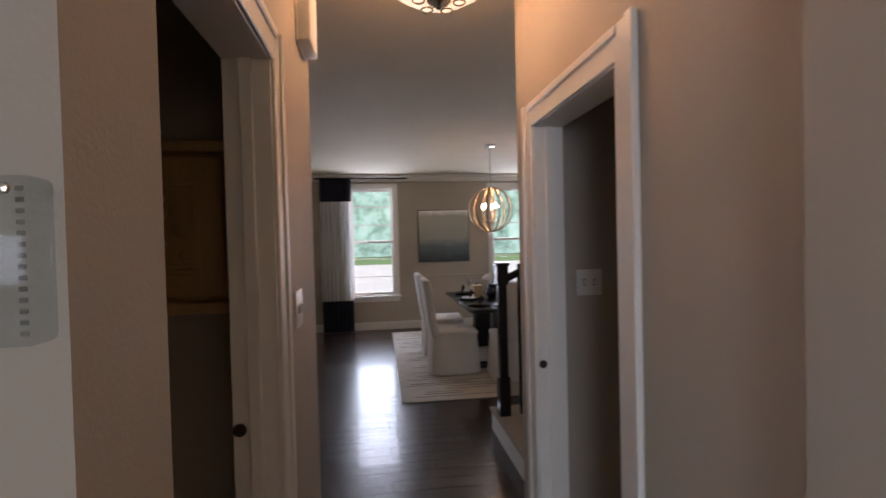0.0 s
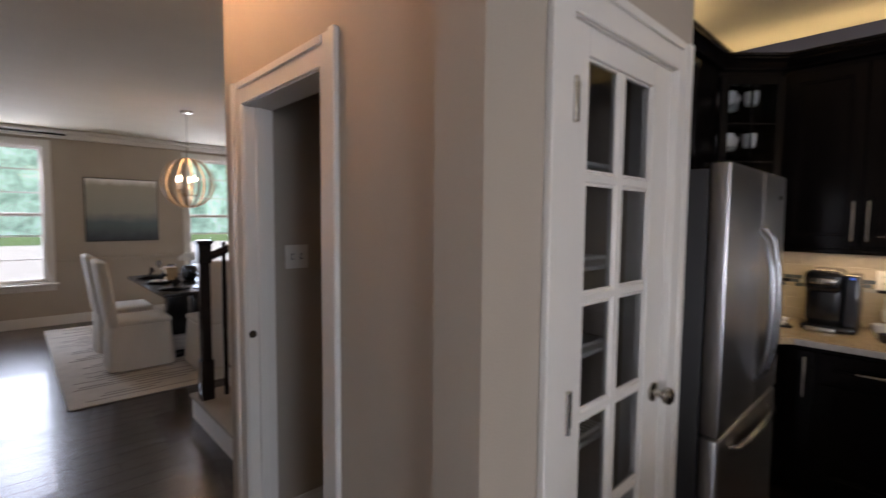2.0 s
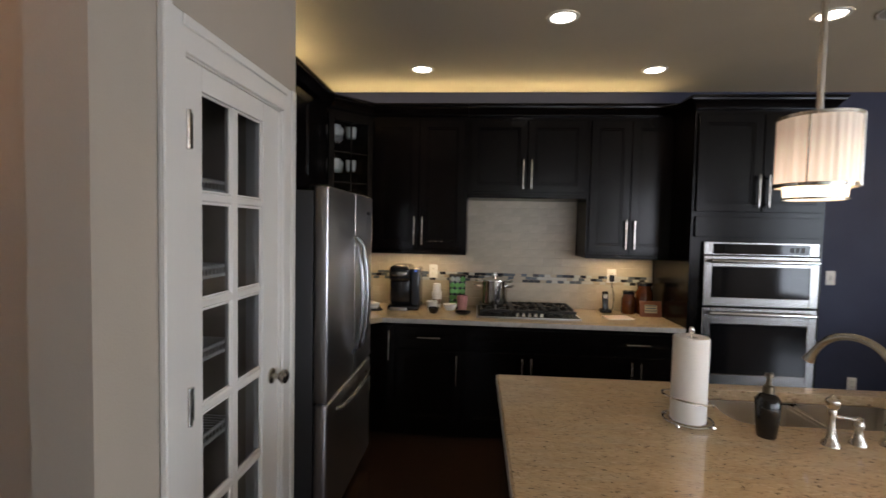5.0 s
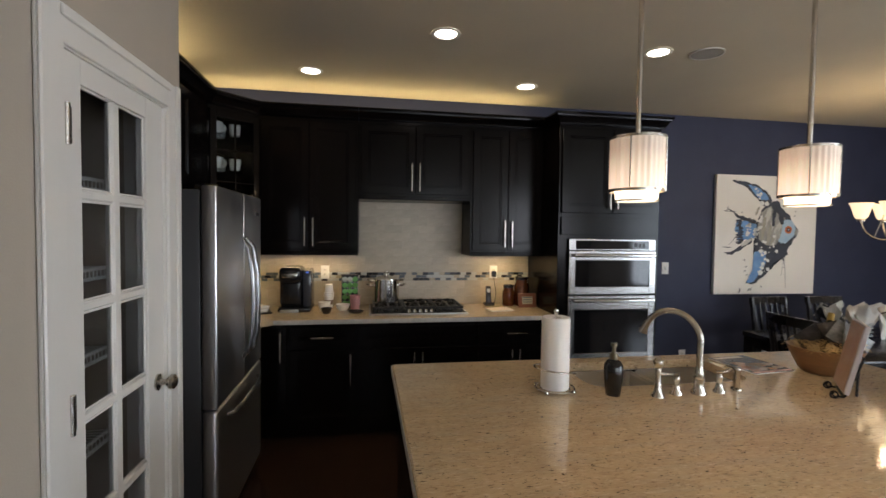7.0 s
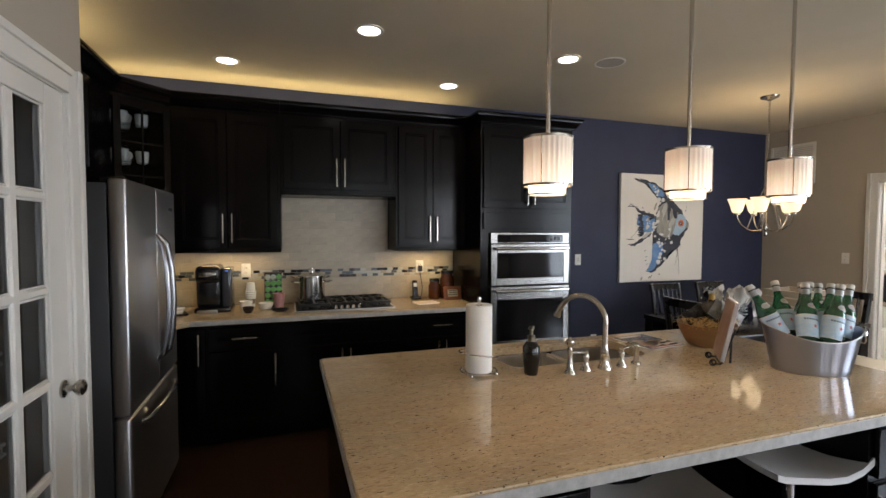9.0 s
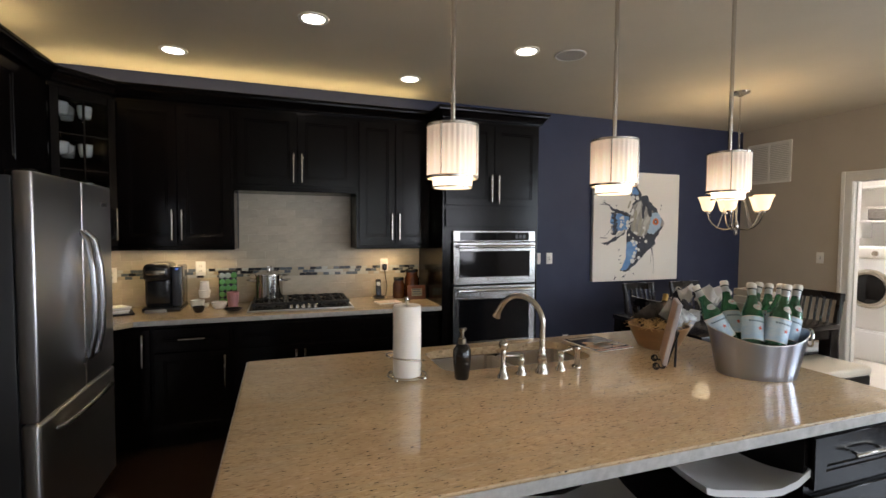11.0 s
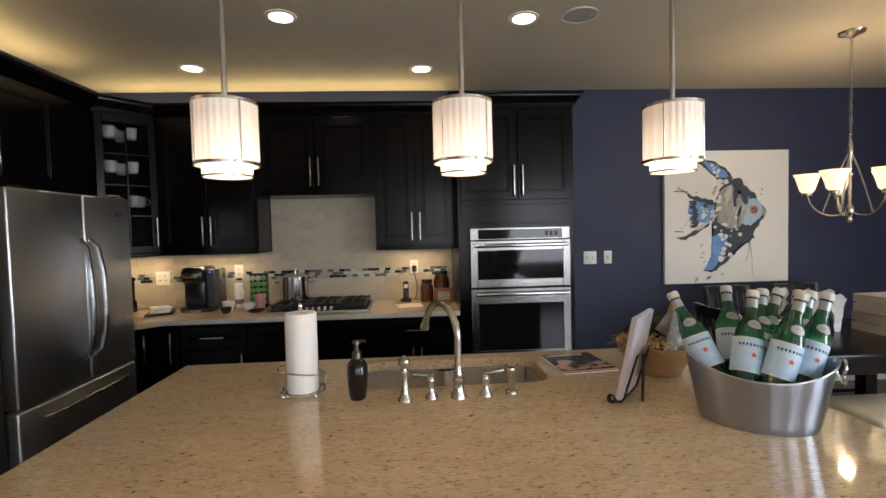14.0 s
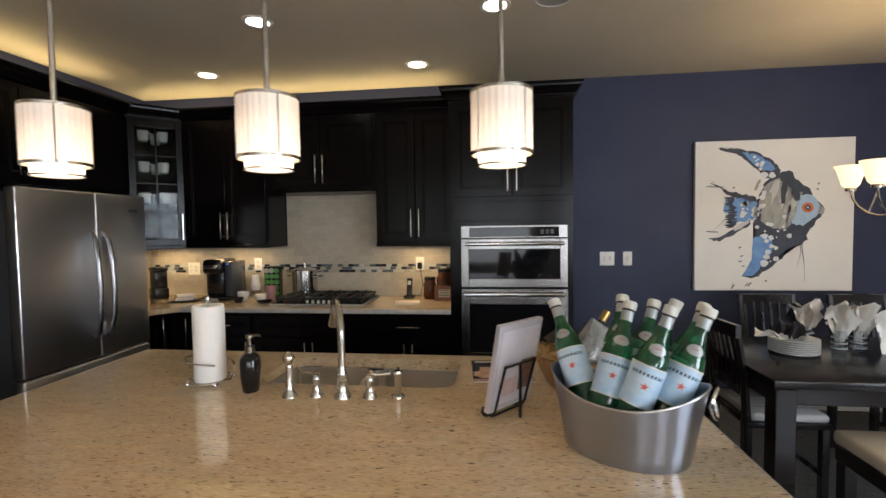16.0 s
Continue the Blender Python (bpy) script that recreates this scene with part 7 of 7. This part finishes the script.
for x, y, s0, dark in ((2.50, -4.20, 1, False), (2.52, -4.315, 2, True), (2.62, -4.10, 3, True)):
    g = thing("glass_with_napkins", "clear glass tumbler holding fanned cloth napkins", "glass", pose(x, y, TZ), "glasses with napkins")
    part("tumbler", lathe(bmesh.new(), [(0.0005, 0.006), (0.034, 0.0), (0.036, 0.004), (0.037, 0.135), (0.034, 0.135), (0.033, 0.012), (0.0005, 0.012)], 24, cap=False), M_TUMBLER, g).visible_shadow = False
    for q in range(3):
        part("band", lathe(bmesh.new(), [(0.0375, 0.03 + 0.03 * q), (0.0378, 0.034 + 0.03 * q), (0.0375, 0.038 + 0.03 * q)], 24, cap=False), M_SILVER, g)
    for q in range(5):
        mt = M_NAVYCLOTH if (dark and q == 0) else M_LINEN
        folded_cloth("napkin", g, pose(0, 0, 0.07, 14 * math.sin(q * 2.1 + s0), 18 * math.cos(q * 1.7), 72 * q + 20 * s0), mt, 0.17, 0.21 + 0.03 * (q % 2), q + s0 * 7, "cream cloth napkin" if mt is M_LINEN else "black cloth napkin")
folded_cloth("standing_napkin", None, pose(2.50, -4.44, TZ + 0.002, -6, 6, 100), M_PAPER, 0.16, 0.27, 9)
tagged(bpy.data.objects["standing_napkin"], "tall folded white napkin standing on the table", "napkin")
M_CRATE = mat("pale_crate_wood", (0.55, 0.47, 0.37), 0.7, var=0.15, scale=6, fine=60, stretch=(1, 4, 1))
for i in range(2):
    cr = thing("wooden_crate", "pale slatted wooden tray stacked on the table", "crate", pose(2.42, -4.82, TZ + 0.13 * i, 0, 0, 8 * i - 3), "wooden trays")
    for z in (0.0, 0.065):
        for s in (-1, 1):
            part("slat", box((-0.15, s * 0.20 - 0.008, z), (0.15, s * 0.20 + 0.008, z + 0.055), 0.002), M_CRATE, cr)
            part("slat", box((s * 0.15 - 0.008, -0.19, z + 0.001), (s * 0.15 + 0.008, 0.19, z + 0.054), 0.002), M_CRATE, cr)
    part("bottom", box((-0.142, -0.192, 0.004), (0.142, 0.192, 0.014)), M_CRATE, cr)


# return air grille
g = thing("return_grille", "white slatted return air grille high on the wall", "vent", pose(3.312, -6.049, 2.328, 0, 0, 180))
fr = bmesh.new()
for a, b2, c2, d2 in ((-0.255, -0.225, -0.235, 0.235), (0.225, 0.255, -0.235, 0.235), (-0.226, 0.226, 0.205, 0.235), (-0.226, 0.226, -0.235, -0.205), (-0.012, 0.012, -0.206, 0.206)):
    bx(fr, (a, -0.012, c2), (b2, 0, d2), 0.003)
part("frame", fr, M_PLATE, g)
part("backing", box((-0.23, -0.002, -0.21), (0.23, -0.0005, 0.21)), mat("duct_grey", (0.62, 0.60, 0.56), 0.8), g)
for i in range(20):
    part("slat", box((-0.224, -0.004, -0.004), (0.224, 0.004, 0.004), 0.001), M_PLATE, g, m=pose(0, -0.006, -0.195 + 0.0205 * i, 35))

# ---- laundry ----
M_ENAMEL = mat("white_enamel", (0.78, 0.79, 0.80), 0.25, var=0.02, bump=0)


def front_loader(name, label, x):
    w = thing(name, label, "washer", pose(x, -7.28, 0, 0, 0, 180), "laundry pair")
    part("pedestal", box((-0.34, 0.0, 0.0), (0.34, 0.66, 0.37), 0.008, 2), M_ENAMEL, w)
    part("pedestal_drawer", box((-0.33, -0.012, 0.03), (0.33, 0.004, 0.345), 0.008, 2), M_ENAMEL, w)
    part("body", box((-0.34, 0.0, 0.372), (0.34, 0.66, 1.36), 0.015, 3), M_ENAMEL, w)
    part("control_panel", box((-0.33, -0.012, 1.22), (0.33, 0.004, 1.345), 0.01, 2), M_PLATE, w)
    part("dial", lathe(bmesh.new(), [(0.032, 0.0), (0.030, 0.022), (0.0005, 0.024)], 20), M_NICKEL, w, m=pose(0.05, -0.012, 1.285, 90))
    part("door_ring", lathe(bmesh.new(), [(0.235, 0.0), (0.232, 0.02), (0.205, 0.035), (0.175, 0.03), (0.170, 0.01)], 40, cap=False), M_NICKEL, w, m=pose(0, -0.002, 0.86, 90))
    part("door_glass", lathe(bmesh.new(), [(0.176, 0.018), (0.10, 0.045), (0.0005, 0.055)], 40, cap=False), M_BLKGLASS, w, "dark round door glass", m=pose(0, -0.002, 0.86, 90))
    return w


front_loader("washing_machine", "white front-loading washing machine on a pedestal", 2.94), front_loader("clothes_dryer", "white front-loading clothes dryer on a pedestal", 2.24)
ls = thing("laundry_shelf", "white wall shelf above the washer", "shelf", pose(2.5, -7.945, 1.66))
part("board", box((-1.05, 0.0, 0.0), (1.05, 0.36, 0.022), 0.003), M_TRIM, ls)
part("upper_board", box((-1.05, 0.0, 0.42), (1.05, 0.36, 0.442), 0.003), M_TRIM, ls)
for x in (-0.8, 0.0, 0.8):
    part("bracket", box((x - 0.01, 0.0, -0.20), (x + 0.01, 0.30, 0.0), 0.003), M_TRIM, ls)
M_WICKER = mat("grey_wicker", (0.28, 0.25, 0.22), 0.85, var=0.3, scale=30, fine=90, bump=0.6, stretch=(1, 1, 3))
for i, x in enumerate((2.20, 2.62, 3.02)):
    b = thing("basket", "grey woven storage basket on the shelf", "basket", pose(x, -7.76, 1.684), "laundry baskets")
    part("weave", box((-0.17, -0.13, 0.0), (0.17, 0.13, 0.15), 0.025, 3), M_WICKER, b)
    part("lining", box((-0.172, -0.132, 0.14), (0.172, 0.132, 0.17), 0.01, 2), M_LINEN, b, "folded cloth lining")


# ---- bar stools at the island ----
def bar_stool(m, drop=0.0):
    s = thing("bar_stool", "white moulded bar stool on a chrome column", "stool", m, "island bar stools")
    prof = [(-0.20, 0.690), (-0.17, 0.680), (0.0, 0.664), (0.07, 0.667), (0.13, 0.690), (0.18, 0.730), (0.222, 0.782)]
    bm = bmesh.new()
    rows = []
    for x, z in prof:
        rows.append([[bm.verts.new((x + dx, y, z - drop + dz + 0.012 * (abs(y) / 0.16) ** 2)) for y in [(-0.16 + 0.32 * i / 8) for i in range(9)]] for dx, dz in ((0, 0.012), (0.004, -0.012))])
    for a, b in zip(rows, rows[1:]):
        for i in range(8):
            bm.faces.new((a[0][i], a[0][i + 1], b[0][i + 1], b[0][i])), bm.faces.new((a[1][i + 1], a[1][i], b[1][i], b[1][i + 1]))
        for i in (0, 8):
            bm.faces.new((a[0][i], b[0][i], b[1][i], a[1][i]))
    for r in (rows[0], rows[-1]):
        for i in range(8):
            bm.faces.new((r[0][i], r[0][i + 1], r[1][i + 1], r[1][i]))
    bmesh.ops.recalc_face_normals(bm, faces=bm.faces)
    for f in bm.faces:
        f.smooth = True
    part("seat", bm, mat("white_gloss_plastic", (0.74, 0.74, 0.74), 0.15, var=0.02, bump=0), s)
    part("column", lathe(bmesh.new(), [(0.032, 0.02), (0.030, 0.40), (0.022, 0.405), (0.022, 0.635 - drop), (0.07, 0.645 - drop), (0.07, 0.654 - drop)], 24), M_CHROME, s)
    part("base", lathe(bmesh.new(), [(0.168, 0.0), (0.166, 0.006), (0.09, 0.020), (0.03, 0.045)], 36), M_CHROME, s)
    part("footrest", tube(bmesh.new(), [(0.03, -0.02, 0.27), (-0.12, -0.12, 0.27), (-0.18, 0.0, 0.27), (-0.12, 0.12, 0.27), (0.03, 0.02, 0.27)], 0.010, 10), M_CHROME, s)
    return s


bar_stool(pose(0.655, -2.21, 0, 0, 0, -102))
bar_stool(pose(0.690, -1.54, 0, 0, 0, -102), 0.10)

# ---- dining room ----
rg = thing("dining_rug", "cream rug with broken grey stripes under the dining table", "rug", pose(0.134, 4.36, 0))
part("woven_top", box((0, 0, 0), (2.7, 3.45, 0.012), 0.004), M_RUG, rg)
rng = random.Random(7)
for i in range(46):
    y = 0.10 + 3.25 * i / 46 + 0.02 * rng.random()
    x = 0.05 + 0.5 * rng.random()
    part("stripe", box((x, y, 0.0112), (x + 0.35 + 1.0 * rng.random(), y + 0.010 + 0.012 * rng.random(), 0.0135)), M_RUGSTRIPE, rg)


def slip_chair(m):
    c = thing("slipcovered_chair", "dining chair in a white linen slipcover to the floor", "chair", m, "dining room chairs")
    k = bmesh.new()
    n = 28
    lo, hi = [], []
    for i in range(n):
        u = 2 * math.pi * i / n
        e = lambda a: math.copysign(abs(a) ** 0.35, a)
        fx, fy = e(math.cos(u)), e(math.sin(u))
        ripple = 1 + 0.02 * math.sin(9 * u)
        lo.append(k.verts.new((0.285 * fx * ripple, 0.30 * fy * ripple, 0.012)))
        hi.append(k.verts.new((0.255 * fx, 0.27 * fy, 0.45)))
    for i in range(n):
        f = k.faces.new((lo[i], lo[(i + 1) % n], hi[(i + 1) % n], hi[i]))
        f.smooth = True
    k.faces.new(hi)
    part("skirt", k, M_LINEN, c)
    part("seat_cushion", box((-0.25, -0.265, 0.44), (0.25, 0.20, 0.50), 0.025, 3), M_LINEN, c)
    b = box((-0.25, 0.0, 0.0), (0.25, 0.09, 0.66), 0.03, 3)
    for v in b.verts:
        v.co.y += 0.09 * (v.co.z / 0.66) ** 2
    part("backrest", b, M_LINEN, c, m=pose(0, 0.19, 0.44))
    return c


sc = slip_chair(pose(0.80, 5.42, 0.012, 0, 0, 90))
copy_thing(sc, pose(0.80, 6.28, 0.012, 0, 0, 90)), copy_thing(sc, pose(1.45, 4.98, 0.012, 0, 0, 180)), copy_thing(sc, pose(2.06, 5.5, 0.012, 0, 0, -90)), copy_thing(sc, pose(2.06, 6.3, 0.012, 0, 0, -90))
t = thing("dining_table", "dark wood dining table set with plates and glasses", "table", pose(1.43, 5.95, 0.012))
part("tabletop", box((-0.48, -0.95, 0.72), (0.48, 0.95, 0.76), 0.006, 2), M_TABLE, t)
for y in (-0.55, 0.55):
    part("pedestal", box((-0.14, y - 0.10, 0.04), (0.14, y + 0.10, 0.72), 0.02, 2), M_TABLE, t)
    part("foot", box((-0.36, y - 0.06, 0.0), (0.36, y + 0.06, 0.06), 0.015, 2), M_TABLE, t)
for i, (x, y) in enumerate(((-0.30, -0.62), (-0.30, 0.02), (-0.30, 0.62), (0.30, -0.45), (0.30, 0.35), (0.0, -0.72))):
    p = thing("place_setting", "black plate with a folded dark napkin", "plate", pose(1.43 + x, 5.95 + y, 0.773), "place settings")
    part("charger", lathe(bmesh.new(), [(0.0005, 0.0), (0.10, 0.0), (0.15, 0.012), (0.148, 0.016), (0.09, 0.008), (0.0005, 0.007)], 28, cap=False), M_BLACK, p)
    part("plate", lathe(bmesh.new(), [(0.0005, 0.012), (0.07, 0.012), (0.11, 0.022), (0.108, 0.026), (0.06, 0.018), (0.0005, 0.018)], 28, cap=False), M_WHITE if i % 2 else M_BLACK, p)
    folded_cloth("napkin", p, pose(0, 0, 0.02, 20, 0, 40 * i), M_NAVYCLOTH, 0.12, 0.12, i, "dark cloth napkin")
    gsx = thing("wine_glass", "clear stemmed wine glass", "glass", pose(1.43 + x * 0.55, 5.95 + y + 0.13, 0.773), "wine glasses")
    part("glass", lathe(bmesh.new(), [(0.035, 0.0), (0.034, 0.003), (0.005, 0.008), (0.004, 0.09), (0.02, 0.11), (0.038, 0.15), (0.034, 0.20), (0.033, 0.20), (0.036, 0.15), (0.0005, 0.105)], 20, cap=False), M_TUMBLER, gsx).visible_shadow = False
v = thing("flower_vase", "dark vase of white hydrangea flowers", "vase", pose(1.46, 6.05, 0.773))
part("vase", lathe(bmesh.new(), [(0.06, 0.0), (0.085, 0.03), (0.09, 0.14), (0.07, 0.17), (0.075, 0.18)], 24), M_BLACK, v)
fl = bmesh.new()
rng = random.Random(2)
for k in range(260):
    a, e = rng.random() * 6.28, math.asin(rng.random())
    hub = ((-0.06, 0.0, 0.26), (0.07, 0.03, 0.27), (0.0, -0.05, 0.30), (0.01, 0.06, 0.25))[k % 4]
    c0 = Vector(hub) + 0.065 * Vector((math.cos(a) * math.cos(e), math.sin(a) * math.cos(e), math.sin(e) * 1.0 - 0.2))
    nrm = (c0 - Vector(hub)).normalized()
    u = nrm.orthogonal().normalized()
    w = nrm.cross(u)
    fl.faces.new([fl.verts.new(c0 + 0.013 * (math.cos(q) * u + math.sin(q) * w) + 0.004 * nrm * (q % 2)) for q in (0, 1.57, 3.14, 4.71)])
tagged(part("petals", fl, M_WHITE, v, "white flower petals"), kind="stuff")
cdl = thing("candle_box", "pale wooden candle box on the dining table", "candle", pose(1.25, 6.05, 0.773))
part("box", box((-0.06, -0.09, 0.0), (0.06, 0.09, 0.17), 0.004), mat("pale_box_wood", (0.50, 0.36, 0.20), 0.6), cdl)
part("rim", box((-0.063, -0.093, 0.15), (0.063, 0.093, 0.165), 0.002), mat("box_rim_wood", (0.40, 0.27, 0.14), 0.6), cdl)


def curtain(x0, x1):
    c = thing("curtain", "white drape with navy bands at top and bottom", "curtain", pose(0, 0, 0))
    def cloth(z0, z1):
        bm = bmesh.new()
        n = 60
        for side in (0, 1):
            lo = [bm.verts.new((x0 + (x1 - x0) * i / n, 8.085 + 0.028 * math.sin(i * 0.83) + 0.008 * math.sin(i * 0.31 + 2) + 0.003 * side, z0)) for i in range(n + 1)]
            hi = [bm.verts.new((v.co.x, 8.085 + (v.co.y - 8.085) * (0.95 if side else 0.95), z1)) for v in lo]
            for i in range(n):
                f = bm.faces.new((lo[i], lo[i + 1], hi[i + 1], hi[i]))
                f.smooth = True
        return bm
    part("top_band", cloth(2.27, 2.66), M_DRAPENAVY, c, "navy band")
    part("panel", cloth(0.55, 2.27), M_DRAPE, c, "white cloth panel")
    part("bottom_band", cloth(0.012, 0.55), M_DRAPENAVY, c, "navy band")
    part("rod", tube(bmesh.new(), [(x0 - 0.08, 8.09, 2.665), (x0 + 1.5, 8.09, 2.665)], 0.013, 10), M_BLACK, c, "dark curtain rod")


curtain(-1.03, -0.50)
a = thing("abstract_painting", "square painting fading from pale grey to dark teal", "painting", pose(0.665, 8.165, 1.185))
grad = bpy.data.materials.new("misty_gradient_paint")
grad.use_nodes = True
gn, gl = grad.node_tree.nodes, grad.node_tree.links
co, sep, no, ad, ramp = gn.new("ShaderNodeTexCoord"), gn.new("ShaderNodeSeparateXYZ"), gn.new("ShaderNodeTexNoise"), gn.new("ShaderNodeMath"), gn.new("ShaderNodeValToRGB")
no.inputs["Scale"].default_value, no.inputs["Detail"].default_value = 6, 6
ad.operation = "MULTIPLY_ADD"
ad.inputs[1].default_value = 0.18
gl.new(co.outputs["Object"], sep.inputs[0]), gl.new(co.outputs["Object"], no.inputs["Vector"]), gl.new(no.outputs[0], ad.inputs[0]), gl.new(sep.outputs[2], ad.inputs[2]), gl.new(ad.outputs[0], ramp.inputs[0])
for pos, colr in ((0.12, (0.05, 0.065, 0.08, 1)), (0.35, (0.12, 0.17, 0.19, 1)), (0.52, (0.36, 0.37, 0.33, 1)), (0.9, (0.44, 0.43, 0.36, 1))):
    el = ramp.color_ramp.elements.new(pos)
    el.color = colr
ramp.color_ramp.elements.remove(ramp.color_ramp.elements[0])
gl.new(ramp.outputs[0], gn["Principled BSDF"].inputs["Base Color"])
part("canvas", box((0, 0, 0), (0.90, 0.033, 0.91), 0.004), grad, a)
part("edge", box((-0.012, 0.006, -0.012), (0.912, 0.033, 0.922), 0.003), M_DKSIDE, a)

# ---- stairs by the foyer ----
M_CARPET = mat("beige_stair_carpet", (0.42, 0.37, 0.31), 0.95, var=0.12, fine=220, bump=0.4)
stairs = thing("stairs", "carpeted stairs with white risers off the foyer", "stairs", pose(0, 0, 0), kind="structure")
for i in range(5):
    x = 0.835 + 0.27 * i
    part("riser", box((x, 2.0, 0.0), (x + 0.02, 3.62, 0.19 * (i + 1) - 0.022)), M_TRIM, stairs)
    part("tread", box((x - 0.02, 2.0, 0.19 * (i + 1) - 0.022), (x + 0.28, 3.62, 0.19 * (i + 1)), 0.006, 2), M_CARPET, stairs)
    part("side", box((x + 0.02, 3.58, 0.0), (x + 0.27, 3.615, 0.19 * (i + 1) - 0.023)), M_TRIM, stairs)
rail = thing("stair_railing", "dark wood newel post and handrail of the stairs", "railing", pose(0.885, 3.42, 0.19))
nw = bmesh.new()
bx(nw, (-0.045, -0.045, 0.0), (0.045, 0.045, 0.30), 0.004), bx(nw, (-0.034, -0.034, 0.30), (0.034, 0.034, 1.02), 0.004), bx(nw, (-0.045, -0.045, 1.02), (0.045, 0.045, 1.16), 0.004), bx(nw, (-0.055, -0.055, 1.16), (0.055, 0.055, 1.19), 0.008)
part("newel_post", nw, M_TABLE, rail)
part("handrail", tube(bmesh.new(), [(0.03, 0, 1.06), (0.35, 0, 1.20), (1.2, 0, 1.80)], 0.03, 10), M_TABLE, rail)
for i in range(8):
    x = 0.14 + 0.135 * i
    zb = 0.19 * int((x + 0.05) / 0.27)
    part("baluster", box((x - 0.014, -0.014, zb), (x + 0.014, 0.014, 1.09 + x * 0.62), 0.002), M_TABLE, rail)

# ---- floorboards ----
board_mesh = {}


def board(w, parent, x, y):
    key = round(w, 3)
    if key not in board_mesh:
        board_mesh[key] = mesh_of("plank", box((0.0007, 0.0007, -0.012), (w - 0.0007, 0.1263, 0.0), 0.0012), M_WOOD)
    ob = new("plank", board_mesh[key])
    ob.parent = parent
    ob.matrix_basis = pose(x, y, 0)


floor_ob = bpy.data.objects["floor"]
rng = random.Random(11)
far = bmesh.new()
for r in range(114):
    y = -6.09 + 0.127 * r
    x = -4.7 if y < 0.5 else -1.3
    hall = y > 1.4
    xe = 3.68 if y < 1.2 or y > 1.9 else 0.6
    first_cut = (0.4, 0.9, 1.3, 0.6)[r % 4]
    while x < xe - 0.05:
        w = min(first_cut, xe - x)
        first_cut = (1.2, 1.5, 1.8)[(r * 7 + int(x * 3)) % 3]
        if hall and x < 1.2:
            board(round(w, 3), floor_ob, x, y)
        else:
            bx(far, (x + 0.0007, y + 0.0007, -0.012), (x + w - 0.0007, y + 0.1263, 0.0))
        x += w
tagged(part("planks", far, M_WOOD, floor_ob), kind="stuff")
